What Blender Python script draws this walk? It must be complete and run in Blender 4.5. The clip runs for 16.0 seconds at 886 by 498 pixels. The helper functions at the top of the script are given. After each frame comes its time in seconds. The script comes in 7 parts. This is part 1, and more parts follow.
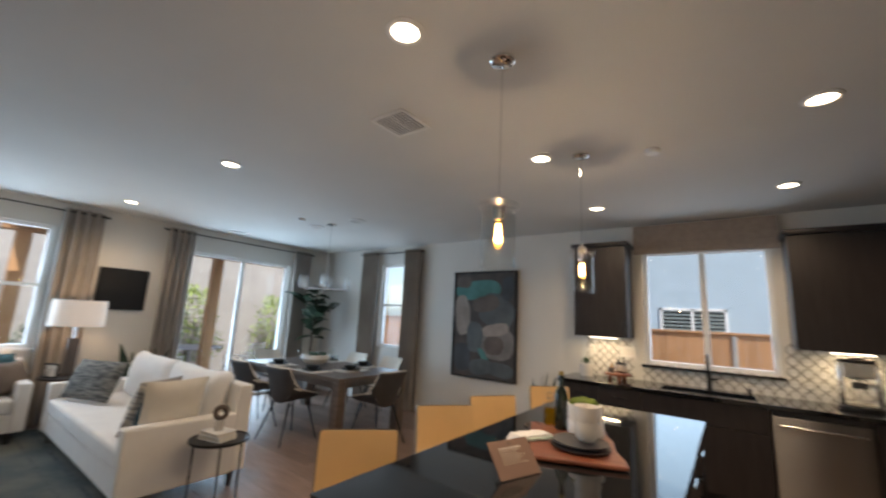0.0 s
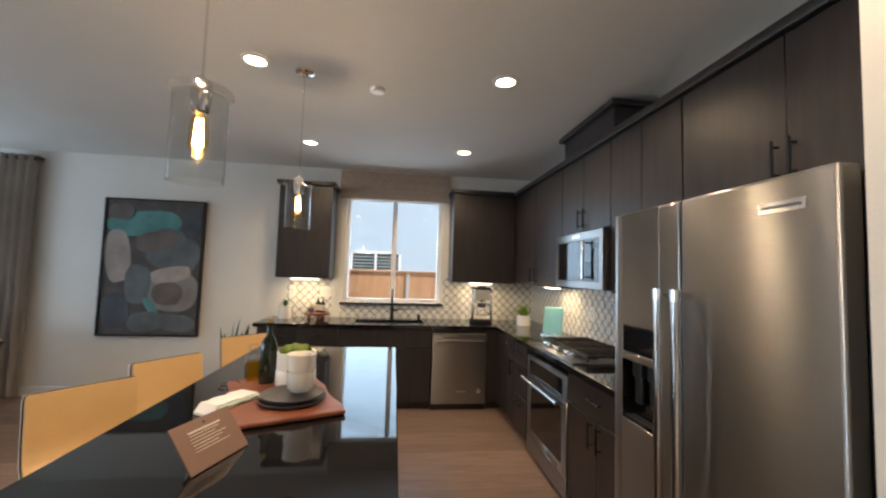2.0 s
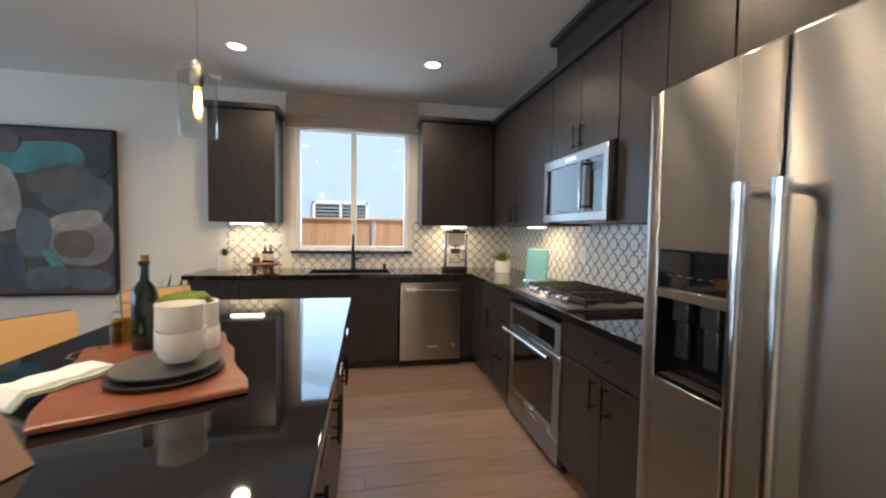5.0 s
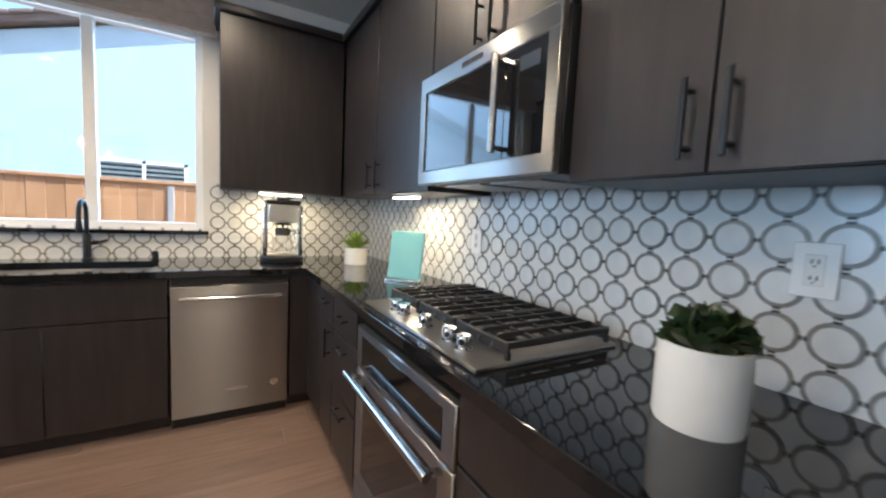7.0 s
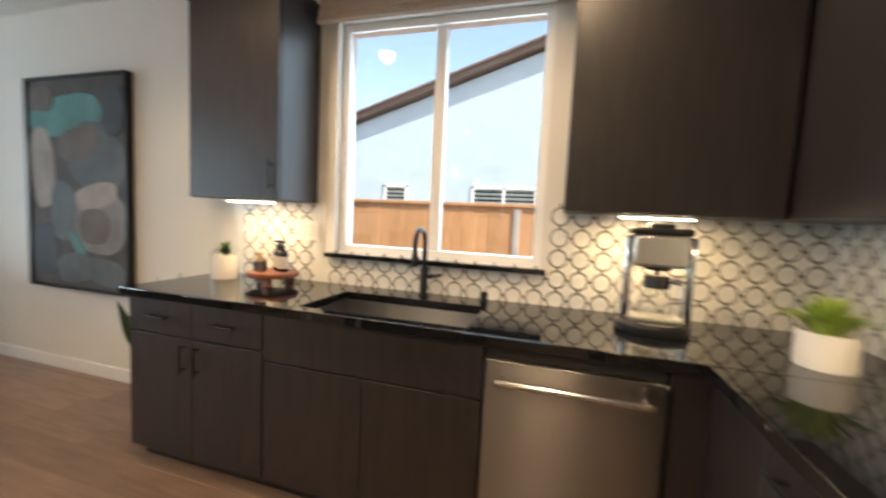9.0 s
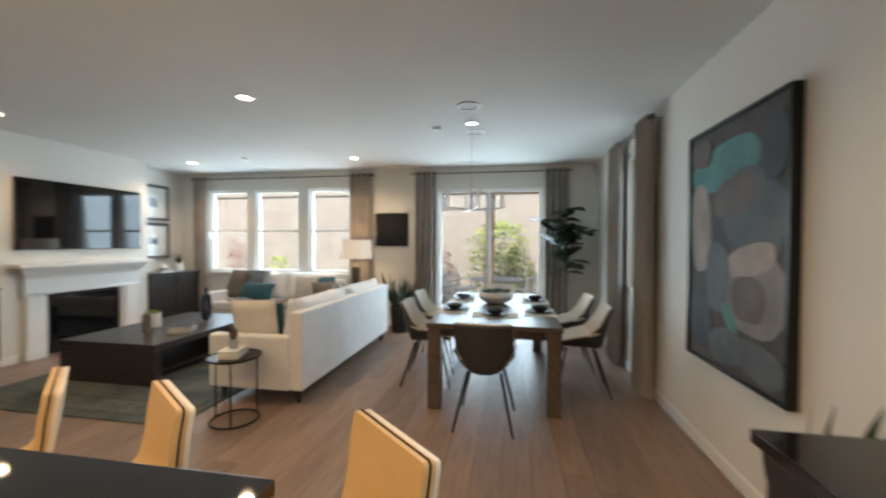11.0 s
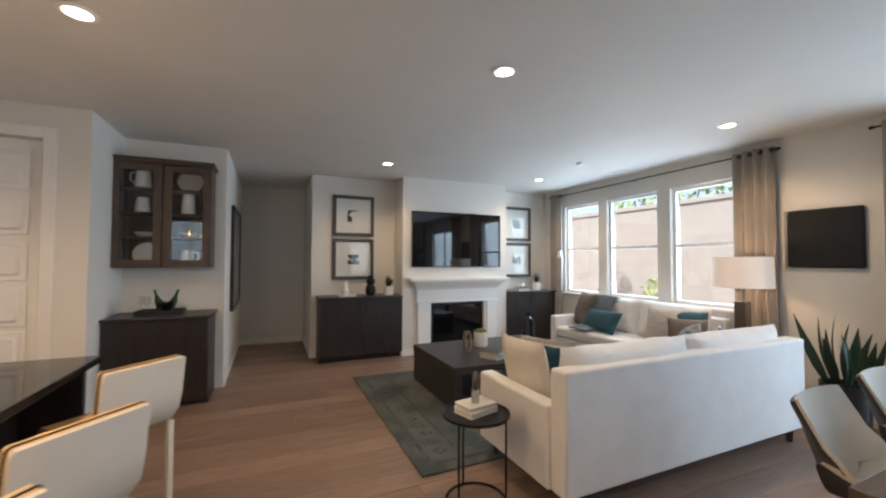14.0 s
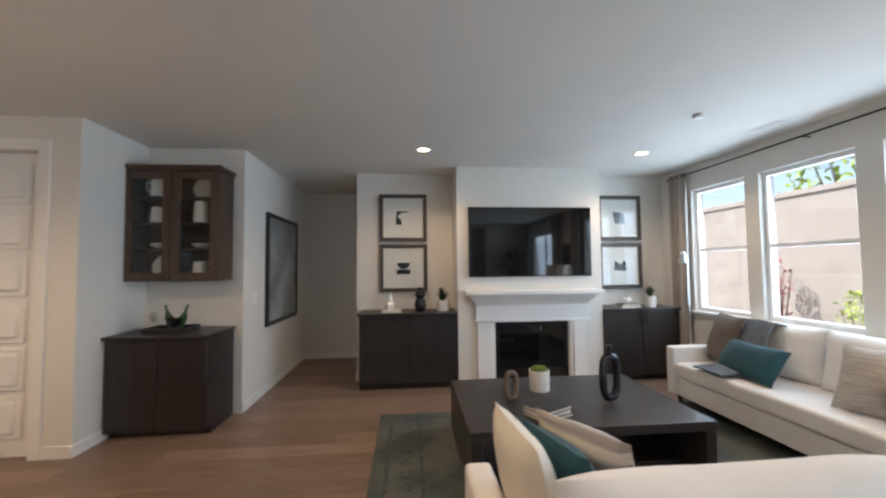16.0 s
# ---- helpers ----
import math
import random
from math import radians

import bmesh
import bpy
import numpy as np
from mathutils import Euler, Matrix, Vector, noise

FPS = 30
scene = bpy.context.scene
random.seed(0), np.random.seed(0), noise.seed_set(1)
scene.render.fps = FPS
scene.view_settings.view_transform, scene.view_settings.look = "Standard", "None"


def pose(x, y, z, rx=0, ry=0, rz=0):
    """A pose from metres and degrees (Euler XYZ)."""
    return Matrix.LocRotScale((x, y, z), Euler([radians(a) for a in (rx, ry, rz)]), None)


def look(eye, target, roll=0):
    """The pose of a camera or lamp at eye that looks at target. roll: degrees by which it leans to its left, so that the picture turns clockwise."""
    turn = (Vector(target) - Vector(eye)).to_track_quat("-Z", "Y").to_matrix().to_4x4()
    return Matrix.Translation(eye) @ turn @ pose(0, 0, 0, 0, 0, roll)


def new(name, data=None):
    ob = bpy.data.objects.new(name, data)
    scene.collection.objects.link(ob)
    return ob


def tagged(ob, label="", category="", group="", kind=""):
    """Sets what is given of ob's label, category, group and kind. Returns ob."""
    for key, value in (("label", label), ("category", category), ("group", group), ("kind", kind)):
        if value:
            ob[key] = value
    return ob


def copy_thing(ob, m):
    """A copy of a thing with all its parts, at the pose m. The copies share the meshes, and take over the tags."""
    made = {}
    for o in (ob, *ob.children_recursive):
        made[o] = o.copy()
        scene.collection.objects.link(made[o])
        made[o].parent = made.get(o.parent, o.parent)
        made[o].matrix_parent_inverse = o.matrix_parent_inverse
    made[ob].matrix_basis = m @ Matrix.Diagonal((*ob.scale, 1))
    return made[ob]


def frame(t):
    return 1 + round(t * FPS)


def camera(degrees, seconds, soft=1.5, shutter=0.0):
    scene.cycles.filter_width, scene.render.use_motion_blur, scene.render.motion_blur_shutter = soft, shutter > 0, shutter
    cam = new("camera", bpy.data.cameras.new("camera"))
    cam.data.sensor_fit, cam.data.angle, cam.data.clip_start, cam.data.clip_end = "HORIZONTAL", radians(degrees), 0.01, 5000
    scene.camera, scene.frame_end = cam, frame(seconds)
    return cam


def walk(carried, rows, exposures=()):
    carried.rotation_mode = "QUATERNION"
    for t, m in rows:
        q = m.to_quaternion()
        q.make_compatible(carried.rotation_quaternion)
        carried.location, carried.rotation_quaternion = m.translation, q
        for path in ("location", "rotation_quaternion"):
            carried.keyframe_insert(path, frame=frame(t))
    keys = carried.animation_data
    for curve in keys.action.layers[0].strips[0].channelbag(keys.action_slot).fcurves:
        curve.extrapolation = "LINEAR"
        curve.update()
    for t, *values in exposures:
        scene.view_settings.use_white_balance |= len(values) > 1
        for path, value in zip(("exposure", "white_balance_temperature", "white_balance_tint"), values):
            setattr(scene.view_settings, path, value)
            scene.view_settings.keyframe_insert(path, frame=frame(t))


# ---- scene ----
cam = camera(97.5, 16.0, 2.2, 0.4)
PATH = [
    (0, (-1.584, -5.154, 1.505), (-2.755, -3.571, 1.855), 2.9),
    (0.5, (-1.537, -5.1, 1.474), (-2.318, -3.282, 1.772), 2.6),
    (1, (-1.535, -4.976, 1.496), (-1.941, -3.034, 1.746), 2.6),
    (1.5, (-1.676, -4.889, 1.46), (-1.716, -2.901, 1.681), 2.2),
    (2, (-1.788, -4.893, 1.487), (-1.544, -2.911, 1.611), 1.8),
    (2.5, (-1.923, -4.934, 1.402), (-1.533, -2.973, 1.456), 1.3),
    (3, (-1.977, -4.926, 1.356), (-1.643, -2.954, 1.339), 1.5),
    (3.7, (-1.94, -4.86, 1.348), (-1.60, -2.89, 1.315), 1.4),
    (4.4, (-1.79, -4.62, 1.342), (-1.42, -2.655, 1.275), 1.1),
    (5, (-1.67, -4.32, 1.336), (-1.28, -2.36, 1.24), 0.9),
    (5.5, (-1.577, -4.007, 1.334), (-1.145, -2.058, 1.219), 0.8),
    (6, (-1.373, -3.727, 1.318), (-0.72, -1.841, 1.188), 1.4),
    (6.5, (-1.256, -3.422, 1.317), (-0.381, -1.629, 1.185), 2.3),
    (7, (-1.133, -3.155, 1.284), (-0.123, -1.437, 1.112), 2.8),
    (7.5, (-1.004, -2.84, 1.241), (-0.065, -1.089, 1.011), 2.5),
    (8, (-1.025, -2.536, 1.256), (-0.391, -0.653, 1.023), 2.2),
    (8.5, (-1.075, -2.295, 1.25), (-0.984, -0.304, 1.088), 2.3),
    (9, (-1.118, -2.024, 1.335), (-1.689, -0.114, 1.174), 2.7),
    (9.5, (-1.299, -1.782, 1.38), (-2.521, -0.204, 1.251), 3.2),
    (10, (-1.457, -1.585, 1.418), (-3.183, -0.582, 1.3), 2.8),
    (12.5, (-2.773, -1.286, 1.478), (-3.885, -2.942, 1.621), -0.9),
    (13, (-3.011, -1.295, 1.463), (-3.849, -3.106, 1.6), -0.6),
    (13.5, (-3.314, -1.33, 1.444), (-4.084, -3.173, 1.542), -0.4),
    (14, (-3.599, -1.47, 1.452), (-4.409, -3.298, 1.512), 0.2),
    (14.5, (-3.91, -1.628, 1.445), (-4.566, -3.517, 1.491), 0.2),
    (15, (-4.148, -1.842, 1.455), (-4.499, -3.81, 1.508), 0.2),
    (15.5, (-4.494, -2.09, 1.465), (-4.603, -4.085, 1.541), 0.0),
    (16, (-4.826, -2.345, 1.475), (-5.007, -4.334, 1.569), -0.6),
]
walk(cam, [(t, look(eye, target, roll)) for t, eye, target, roll in PATH], [(0, 0.75, 6400, 11), (1.5, 1.06, 6550, 11), (3, 1.28, 5950, 8), (5.5, 1.35, 6100, 9), (6.5, 1.58, 5900, 9), (7, 1.62, 5500, 7), (8, 1.58, 5850, 7), (9, 1.55, 7000, 10), (10, 1.07, 7000, 6), (12.5, 1.07, 7250, 15), (14, 1.0, 6850, 14), (16, 1.0, 6750, 14)])

# ---- world ----
world = bpy.data.worlds.new("sky")
scene.world = world
world.use_nodes = True
sky = world.node_tree.nodes.new("ShaderNodeTexSky")
sky.sky_type, sky.sun_disc = "NISHITA", False
sky.sun_elevation, sky.sun_rotation = radians(51), radians(112)
sky.dust_density = 2.0
world.node_tree.nodes["Background"].inputs["Strength"].default_value = 0.15
world.node_tree.links.new(sky.outputs[0], world.node_tree.nodes["Background"].inputs["Color"])
sun = new("sun", bpy.data.lights.new("sun", "SUN"))
sun.data.energy, sun.data.angle, sun.data.color = 4.2, radians(0.5), (1.0, 0.95, 0.87)
sun.matrix_world = look((0, 0, 20), (-0.58 * 10, 0.24 * 10, 20 - 0.78 * 10))


def lamp(name, kind, place, energy, color, size=0.1, size_y=None, target=None, spot=None):
    ob = new(name, bpy.data.lights.new(name, kind))
    ob.data.energy, ob.data.color = energy, color
    if kind == "AREA":
        ob.data.shape, ob.data.size = "DISK", size
        if size_y:
            ob.data.shape, ob.data.size_y = "RECTANGLE", size_y
    elif kind == "SPOT":
        ob.data.spot_size, ob.data.spot_blend, ob.data.shadow_soft_size = radians(spot), 0.6, size
    else:
        ob.data.shadow_soft_size = size
    ob.matrix_world = look(place, target or (place[0], place[1] + 0.0001, place[2] - 1))
    return ob


WARM = (1.0, 0.74, 0.47)
CEIL = 2.74
CANS = [(-2.66, -4.06), (-2.67, -2.49), (-2.66, -0.98), (-1.12, -4.06), (-1.12, -2.51), (-1.12, -1.0),
        (-5.03, -3.68), (-7.52, -3.70), (-5.0, -6.45), (-7.46, -6.45)]
for cx, cy in CANS:
    lamp("can_light", "SPOT", (cx, cy, CEIL - 0.03), 22, WARM, 0.06, spot=150)
XW0 = -8.455
# daylight that the sky sends through the openings
for wy, ww in ((-6.595, 0.74), (-5.59, 0.83), (-4.565, 0.74)):
    lamp("daylight", "AREA", (XW0 - 0.15, wy, 1.66), 14, (0.56, 0.78, 1.0), ww, 1.45, (-7, wy, 1.5))
lamp("daylight", "AREA", (XW0 - 0.15, -1.72, 1.2), 42, (0.56, 0.78, 1.0), 1.6, 2.2, (-7, -1.72, 1.1))
lamp("daylight", "AREA", (-1.80, 0.15, 1.76), 6, (0.56, 0.78, 1.0), 1.1, 1.25, (-1.8, -1, 1.6))
lamp("daylight", "AREA", (-6.46, 0.15, 1.69), 3.5, (0.56, 0.78, 1.0), 0.58, 1.4, (-6.46, -1, 1.6))


# ---- materials ----
def material(name, color, rough=0.5, metal=0.0, vary=0.12, scale=8.0, bump=0.0, bump_scale=60.0, stretch=(1, 1, 1),
             coat=0.0, spec=0.5, color2=None, rand=0.0, sheen=0.0, contrast=0.5, aniso=0.0):
    m = bpy.data.materials.new(name)
    m.use_nodes = True
    nt = m.node_tree
    n, l = nt.nodes, nt.links
    b = n["Principled BSDF"]
    b.inputs["Roughness"].default_value, b.inputs["Metallic"].default_value = rough, metal
    b.inputs["Coat Weight"].default_value, b.inputs["Specular IOR Level"].default_value = coat, spec
    b.inputs["Coat Roughness"].default_value = 0.08
    b.inputs["Sheen Weight"].default_value = sheen
    if aniso:
        b.inputs["Anisotropic"].default_value = aniso
        # brushed along the level, so highlights stretch upright
        geo, tg = n.new("ShaderNodeNewGeometry"), n.new("ShaderNodeVectorMath")
        tg.operation = "CROSS_PRODUCT"
        tg.inputs[1].default_value = (0.02, 0.013, 1)
        b.inputs["Anisotropic Rotation"].default_value = 0.25
        l.new(geo.outputs["Normal"], tg.inputs[0])
        l.new(tg.outputs[0], b.inputs["Tangent"])
    tc = n.new("ShaderNodeTexCoord")
    mp = n.new("ShaderNodeMapping")
    mp.inputs["Scale"].default_value = stretch
    l.new(tc.outputs["Object"], mp.inputs["Vector"])
    big = n.new("ShaderNodeTexNoise")
    big.inputs["Scale"].default_value, big.inputs["Detail"].default_value = scale, 5
    l.new(mp.outputs[0], big.inputs["Vector"])
    ramp = n.new("ShaderNodeValToRGB")
    c2 = color2 or tuple(max(0, c * (1 - vary)) for c in color)
    c1 = color if color2 else tuple(min(1, c * (1 + vary * 0.5)) for c in color)
    ramp.color_ramp.elements[0].color, ramp.color_ramp.elements[1].color = (*c2, 1), (*c1, 1)
    ramp.color_ramp.elements[0].position, ramp.color_ramp.elements[1].position = 0.5 - contrast / 2 + 0.05, 0.5 + contrast / 2 - 0.05
    l.new(big.outputs["Fac"], ramp.inputs["Fac"])
    out = ramp.outputs["Color"]
    if rand:
        info = n.new("ShaderNodeObjectInfo")
        hsv = n.new("ShaderNodeHueSaturation")
        mr = n.new("ShaderNodeMapRange")
        mr.inputs["To Min"].default_value, mr.inputs["To Max"].default_value = 1 - rand, 1 + rand
        l.new(info.outputs["Random"], mr.inputs["Value"])
        l.new(mr.outputs[0], hsv.inputs["Value"])
        l.new(out, hsv.inputs["Color"])
        out = hsv.outputs["Color"]
    l.new(out, b.inputs["Base Color"])
    if bump:
        fine = n.new("ShaderNodeTexNoise")
        fine.inputs["Scale"].default_value, fine.inputs["Detail"].default_value = bump_scale, 3
        l.new(mp.outputs[0], fine.inputs["Vector"])
        bp = n.new("ShaderNodeBump")
        bp.inputs["Strength"].default_value, bp.inputs["Distance"].default_value = bump, 0.01
        l.new(fine.outputs["Fac"], bp.inputs["Height"])
        l.new(bp.outputs[0], b.inputs["Normal"])
        rr = n.new("ShaderNodeMapRange")
        rr.inputs["To Min"].default_value, rr.inputs["To Max"].default_value = max(0.02, rough - 0.06), min(1, rough + 0.08)
        l.new(fine.outputs["Fac"], rr.inputs["Value"])
        l.new(rr.outputs[0], b.inputs["Roughness"])
    return m


def glow(name, color, strength):
    m = bpy.data.materials.new(name)
    m.use_nodes = True
    b = m.node_tree.nodes["Principled BSDF"]
    b.inputs["Base Color"].default_value = (*color, 1)
    b.inputs["Emission Color"].default_value = (*color, 1)
    b.inputs["Emission Strength"].default_value = strength
    return m


def clear(name, tint=(1, 1, 1), gloss=1.0, rough=0.02):
    m = bpy.data.materials.new(name)
    m.use_nodes = True
    nt = m.node_tree
    n, l = nt.nodes, nt.links
    n.remove(n["Principled BSDF"])
    tr, gl, mix = n.new("ShaderNodeBsdfTransparent"), n.new("ShaderNodeBsdfGlossy"), n.new("ShaderNodeMixShader")
    fr = n.new("ShaderNodeLayerWeight")
    pw, ad = n.new("ShaderNodeMath"), n.new("ShaderNodeMath")
    pw.operation, ad.operation = "POWER", "MULTIPLY_ADD"
    pw.inputs[1].default_value, ad.inputs[1].default_value, ad.inputs[2].default_value = 4.0, 0.75, 0.045
    l.new(fr.outputs["Facing"], pw.inputs[0])
    l.new(pw.outputs[0], ad.inputs[0])
    tr.inputs["Color"].default_value = (*tint, 1)
    gl.inputs["Roughness"].default_value = rough
    mul = n.new("ShaderNodeMath")
    mul.operation = "MULTIPLY"
    mul.inputs[1].default_value = gloss
    l.new(ad.outputs[0], mul.inputs[0])
    l.new(mul.outputs[0], mix.inputs[0])
    l.new(tr.outputs[0], mix.inputs[1])
    l.new(gl.outputs[0], mix.inputs[2])
    l.new(mix.outputs[0], n["Material Output"].inputs["Surface"])
    return m


PAINT = material("wall_paint", (0.72, 0.69, 0.64), 0.75, vary=0.03, scale=2, bump=0.12, bump_scale=120)
CEILP = material("ceiling_paint", (0.70, 0.68, 0.64), 0.85, vary=0.03, scale=1.5, bump=0.15, bump_scale=90)
TRIM = material("white_trim", (0.82, 0.80, 0.77), 0.35, vary=0.02, scale=3, bump=0.03, bump_scale=40)
PLANK = material("oak_plank", (0.29, 0.195, 0.148), 0.38, scale=3.0, stretch=(1, 9, 9), bump=0.12, bump_scale=30,
                 color2=(0.18, 0.12, 0.092), rand=0.2, contrast=0.6)
SUBFLOOR = material("subfloor", (0.08, 0.06, 0.05), 0.8)
ESPRESSO = material("espresso_wood", (0.030, 0.024, 0.0235), 0.36, scale=4, stretch=(6, 6, 0.8), bump=0.06, bump_scale=25,
                    color2=(0.018, 0.0145, 0.014), spec=0.5)
DARKIN = material("dark_recess", (0.012, 0.01, 0.01), 0.7)
GRANITE = material("black_granite", (0.012, 0.012, 0.013), 0.035, scale=260, color2=(0.004, 0.004, 0.005), spec=0.6, contrast=0.25)
STEEL = material("brushed_steel", (0.34, 0.328, 0.315), 0.28, 1.0, vary=0.025, scale=5, bump=0.0, bump_scale=14, stretch=(0.5, 0.5, 60), aniso=0.97)
STEELH = material("polished_steel", (0.66, 0.65, 0.63), 0.16, 1.0, vary=0.04)
CHROME = material("chrome", (0.8, 0.8, 0.8), 0.06, 1.0, vary=0.02)
BLACKM = material("black_metal", (0.02, 0.02, 0.021), 0.35, 0.6, bump=0.05)
IRON = material("cast_iron", (0.022, 0.022, 0.023), 0.5, 0.2, bump=0.2, bump_scale=200)
BLACKG = material("black_glass", (0.006, 0.006, 0.007), 0.04, spec=0.7)
PLASTIC = material("black_plastic", (0.016, 0.016, 0.017), 0.35)
WHITEC = material("white_ceramic", (0.80, 0.77, 0.72), 0.22, vary=0.04, scale=4, bump=0.03, bump_scale=25)
MATTEW = material("matte_white_ceramic", (0.78, 0.75, 0.70), 0.5, vary=0.05, bump=0.05)
TILEW = material("white_marble_tile", (0.80, 0.79, 0.76), 0.16, scale=14, color2=(0.66, 0.66, 0.65), rand=0.05, contrast=0.7)
LINKT = material("brown_stone_link", (0.095, 0.08, 0.068), 0.35, vary=0.3, scale=60)
RINGT = material("grey_stone_ring", (0.31, 0.295, 0.27), 0.3, scale=40, color2=(0.21, 0.20, 0.18), rand=0.12)
FIELDT = material("white_tile_field", (0.78, 0.77, 0.74), 0.2, vary=0.05, scale=9)
GLASS = clear("window_glass", (0.97, 0.985, 0.99), 0.8)
CLEARG = clear("clear_glass", (0.97, 0.97, 0.96), 1.0)
CANGLOW = glow("can_glow", (1.0, 0.82, 0.58), 6)
STRIPGLOW = glow("strip_glow", (1.0, 0.88, 0.68), 5)
FILAMENT = glow("filament", (1.0, 0.62, 0.25), 30)
LINEN = material("white_linen", (0.80, 0.78, 0.76), 0.9, vary=0.05, scale=6, bump=0.25, bump_scale=300, sheen=0.2)
CREAM = material("cream_linen", (0.74, 0.69, 0.61), 0.9, vary=0.06, scale=6, bump=0.25, bump_scale=300)
TEAL = material("teal_velvet", (0.006, 0.066, 0.092), 0.75, vary=0.3, scale=5, bump=0.2, bump_scale=200, sheen=0.08)
GREYP = material("grey_brown_cloth", (0.14, 0.115, 0.10), 0.9, vary=0.2, scale=5, bump=0.3, bump_scale=250)
BLUEG = material("slate_throw", (0.13, 0.15, 0.17), 0.95, vary=0.2, scale=8, bump=0.4, bump_scale=150)
STRIPE = material("striped_cloth", (0.66, 0.61, 0.54), 0.9, scale=7, color2=(0.30, 0.28, 0.27), bump=0.2, bump_scale=200, contrast=0.25, stretch=(0.15, 6, 1))
DARKMOT = material("dark_mottled_cloth", (0.26, 0.26, 0.245), 0.9, scale=14, color2=(0.055, 0.06, 0.062), bump=0.2, bump_scale=200, contrast=0.4, stretch=(0.7, 3.2, 1))
MOTTLE = material("mottled_cloth", (0.56, 0.52, 0.47), 0.9, scale=16, color2=(0.30, 0.285, 0.27), bump=0.2, bump_scale=200, contrast=0.7, stretch=(0.6, 3.5, 1))
CURTAIN = material("taupe_curtain", (0.355, 0.315, 0.28), 0.9, vary=0.15, scale=3, bump=0.25, bump_scale=260)
SHADEF = material("roman_shade_cloth", (0.42, 0.34, 0.28), 0.9, vary=0.1, scale=20, bump=0.25, bump_scale=260)
DARKW = material("charcoal_wood", (0.040, 0.033, 0.031), 0.35, scale=3, stretch=(1, 8, 8), color2=(0.026, 0.021, 0.02), bump=0.08, bump_scale=30)
TABLEW = material("grey_brown_oak", (0.145, 0.108, 0.085), 0.3, scale=3, stretch=(1, 9, 9), color2=(0.085, 0.063, 0.05), bump=0.08, bump_scale=30)
HUTCHW = material("walnut_stain", (0.085, 0.052, 0.034), 0.4, scale=4, stretch=(6, 6, 0.8), color2=(0.055, 0.033, 0.022), bump=0.06, bump_scale=30)
LEATHER = material("tan_leather", (0.66, 0.43, 0.20), 0.42, vary=0.08, scale=4, bump=0.12, bump_scale=180)
LEATHERW = material("ivory_leather", (0.72, 0.66, 0.56), 0.45, vary=0.05, scale=4, bump=0.12, bump_scale=180)
PIPING = material("dark_piping", (0.03, 0.022, 0.018), 0.6)
SHELLD = material("charcoal_shell", (0.05, 0.047, 0.047), 0.65, vary=0.15, bump=0.15, bump_scale=200)
RUG = material("teal_grey_rug", (0.115, 0.12, 0.11), 0.97, scale=2.2, color2=(0.05, 0.066, 0.066), bump=0.5, bump_scale=220, contrast=0.3)
RUGPAT = material("rug_pattern", (0.065, 0.078, 0.078), 0.97, vary=0.5, scale=14, bump=0.5, bump_scale=220)
LEAFD = material("dark_leaf", (0.020, 0.050, 0.022), 0.38, scale=6, color2=(0.012, 0.030, 0.014), rand=0.2)
LEAFJ = material("jade_leaf", (0.034, 0.052, 0.018), 0.34, scale=12, color2=(0.014, 0.026, 0.010), rand=0.45)
LEAFG = material("succulent_leaf", (0.075, 0.14, 0.06), 0.45, scale=9, color2=(0.04, 0.085, 0.035), rand=0.2)
LIME = material("lime_leaf", (0.36, 0.47, 0.08), 0.5, scale=9, color2=(0.22, 0.33, 0.05), rand=0.2)
MOSS = material("moss", (0.15, 0.20, 0.03), 0.95, scale=30, color2=(0.07, 0.11, 0.015), bump=0.8, bump_scale=90)
SOIL = material("soil", (0.03, 0.022, 0.016), 0.95, bump=0.8, bump_scale=80)
BARK = material("bark", (0.12, 0.085, 0.06), 0.9, bump=0.5, bump_scale=60)
TRAYW = material("red_wood", (0.26, 0.085, 0.042), 0.35, scale=4, stretch=(1, 8, 8), color2=(0.14, 0.04, 0.022), bump=0.06)
AQUA = material("aqua_board", (0.22, 0.50, 0.50), 0.45, vary=0.08, scale=4, bump=0.04)
STUCCO = material("pale_stucco", (0.43, 0.52, 0.585), 0.95, vary=0.05, scale=3, bump=0.3, bump_scale=80)
BLOCK = material("tan_block_wall", (0.34, 0.315, 0.295), 0.95, vary=0.1, scale=2, bump=0.3, bump_scale=60)
SLATG = material("grey_green_louvre", (0.20, 0.235, 0.225), 0.6, vary=0.08)
CEDAR = material("cedar_board", (0.50, 0.27, 0.125), 0.75, scale=3, stretch=(8, 8, 0.7), color2=(0.38, 0.19, 0.085), bump=0.1, rand=0.10)
PATIO = material("patio_concrete", (0.60, 0.57, 0.53), 0.9, vary=0.12, scale=2, bump=0.3, bump_scale=50)
EARTH = material("ground_earth", (0.20, 0.16, 0.12), 0.95, vary=0.3, scale=1.2, bump=0.6, bump_scale=20)
ROOFT = material("brown_roof_tile", (0.16, 0.11, 0.09), 0.85, vary=0.25, scale=6, bump=0.2)
SHADEL = glow("lamp_shade_linen", (0.86, 0.74, 0.64), 0.16)


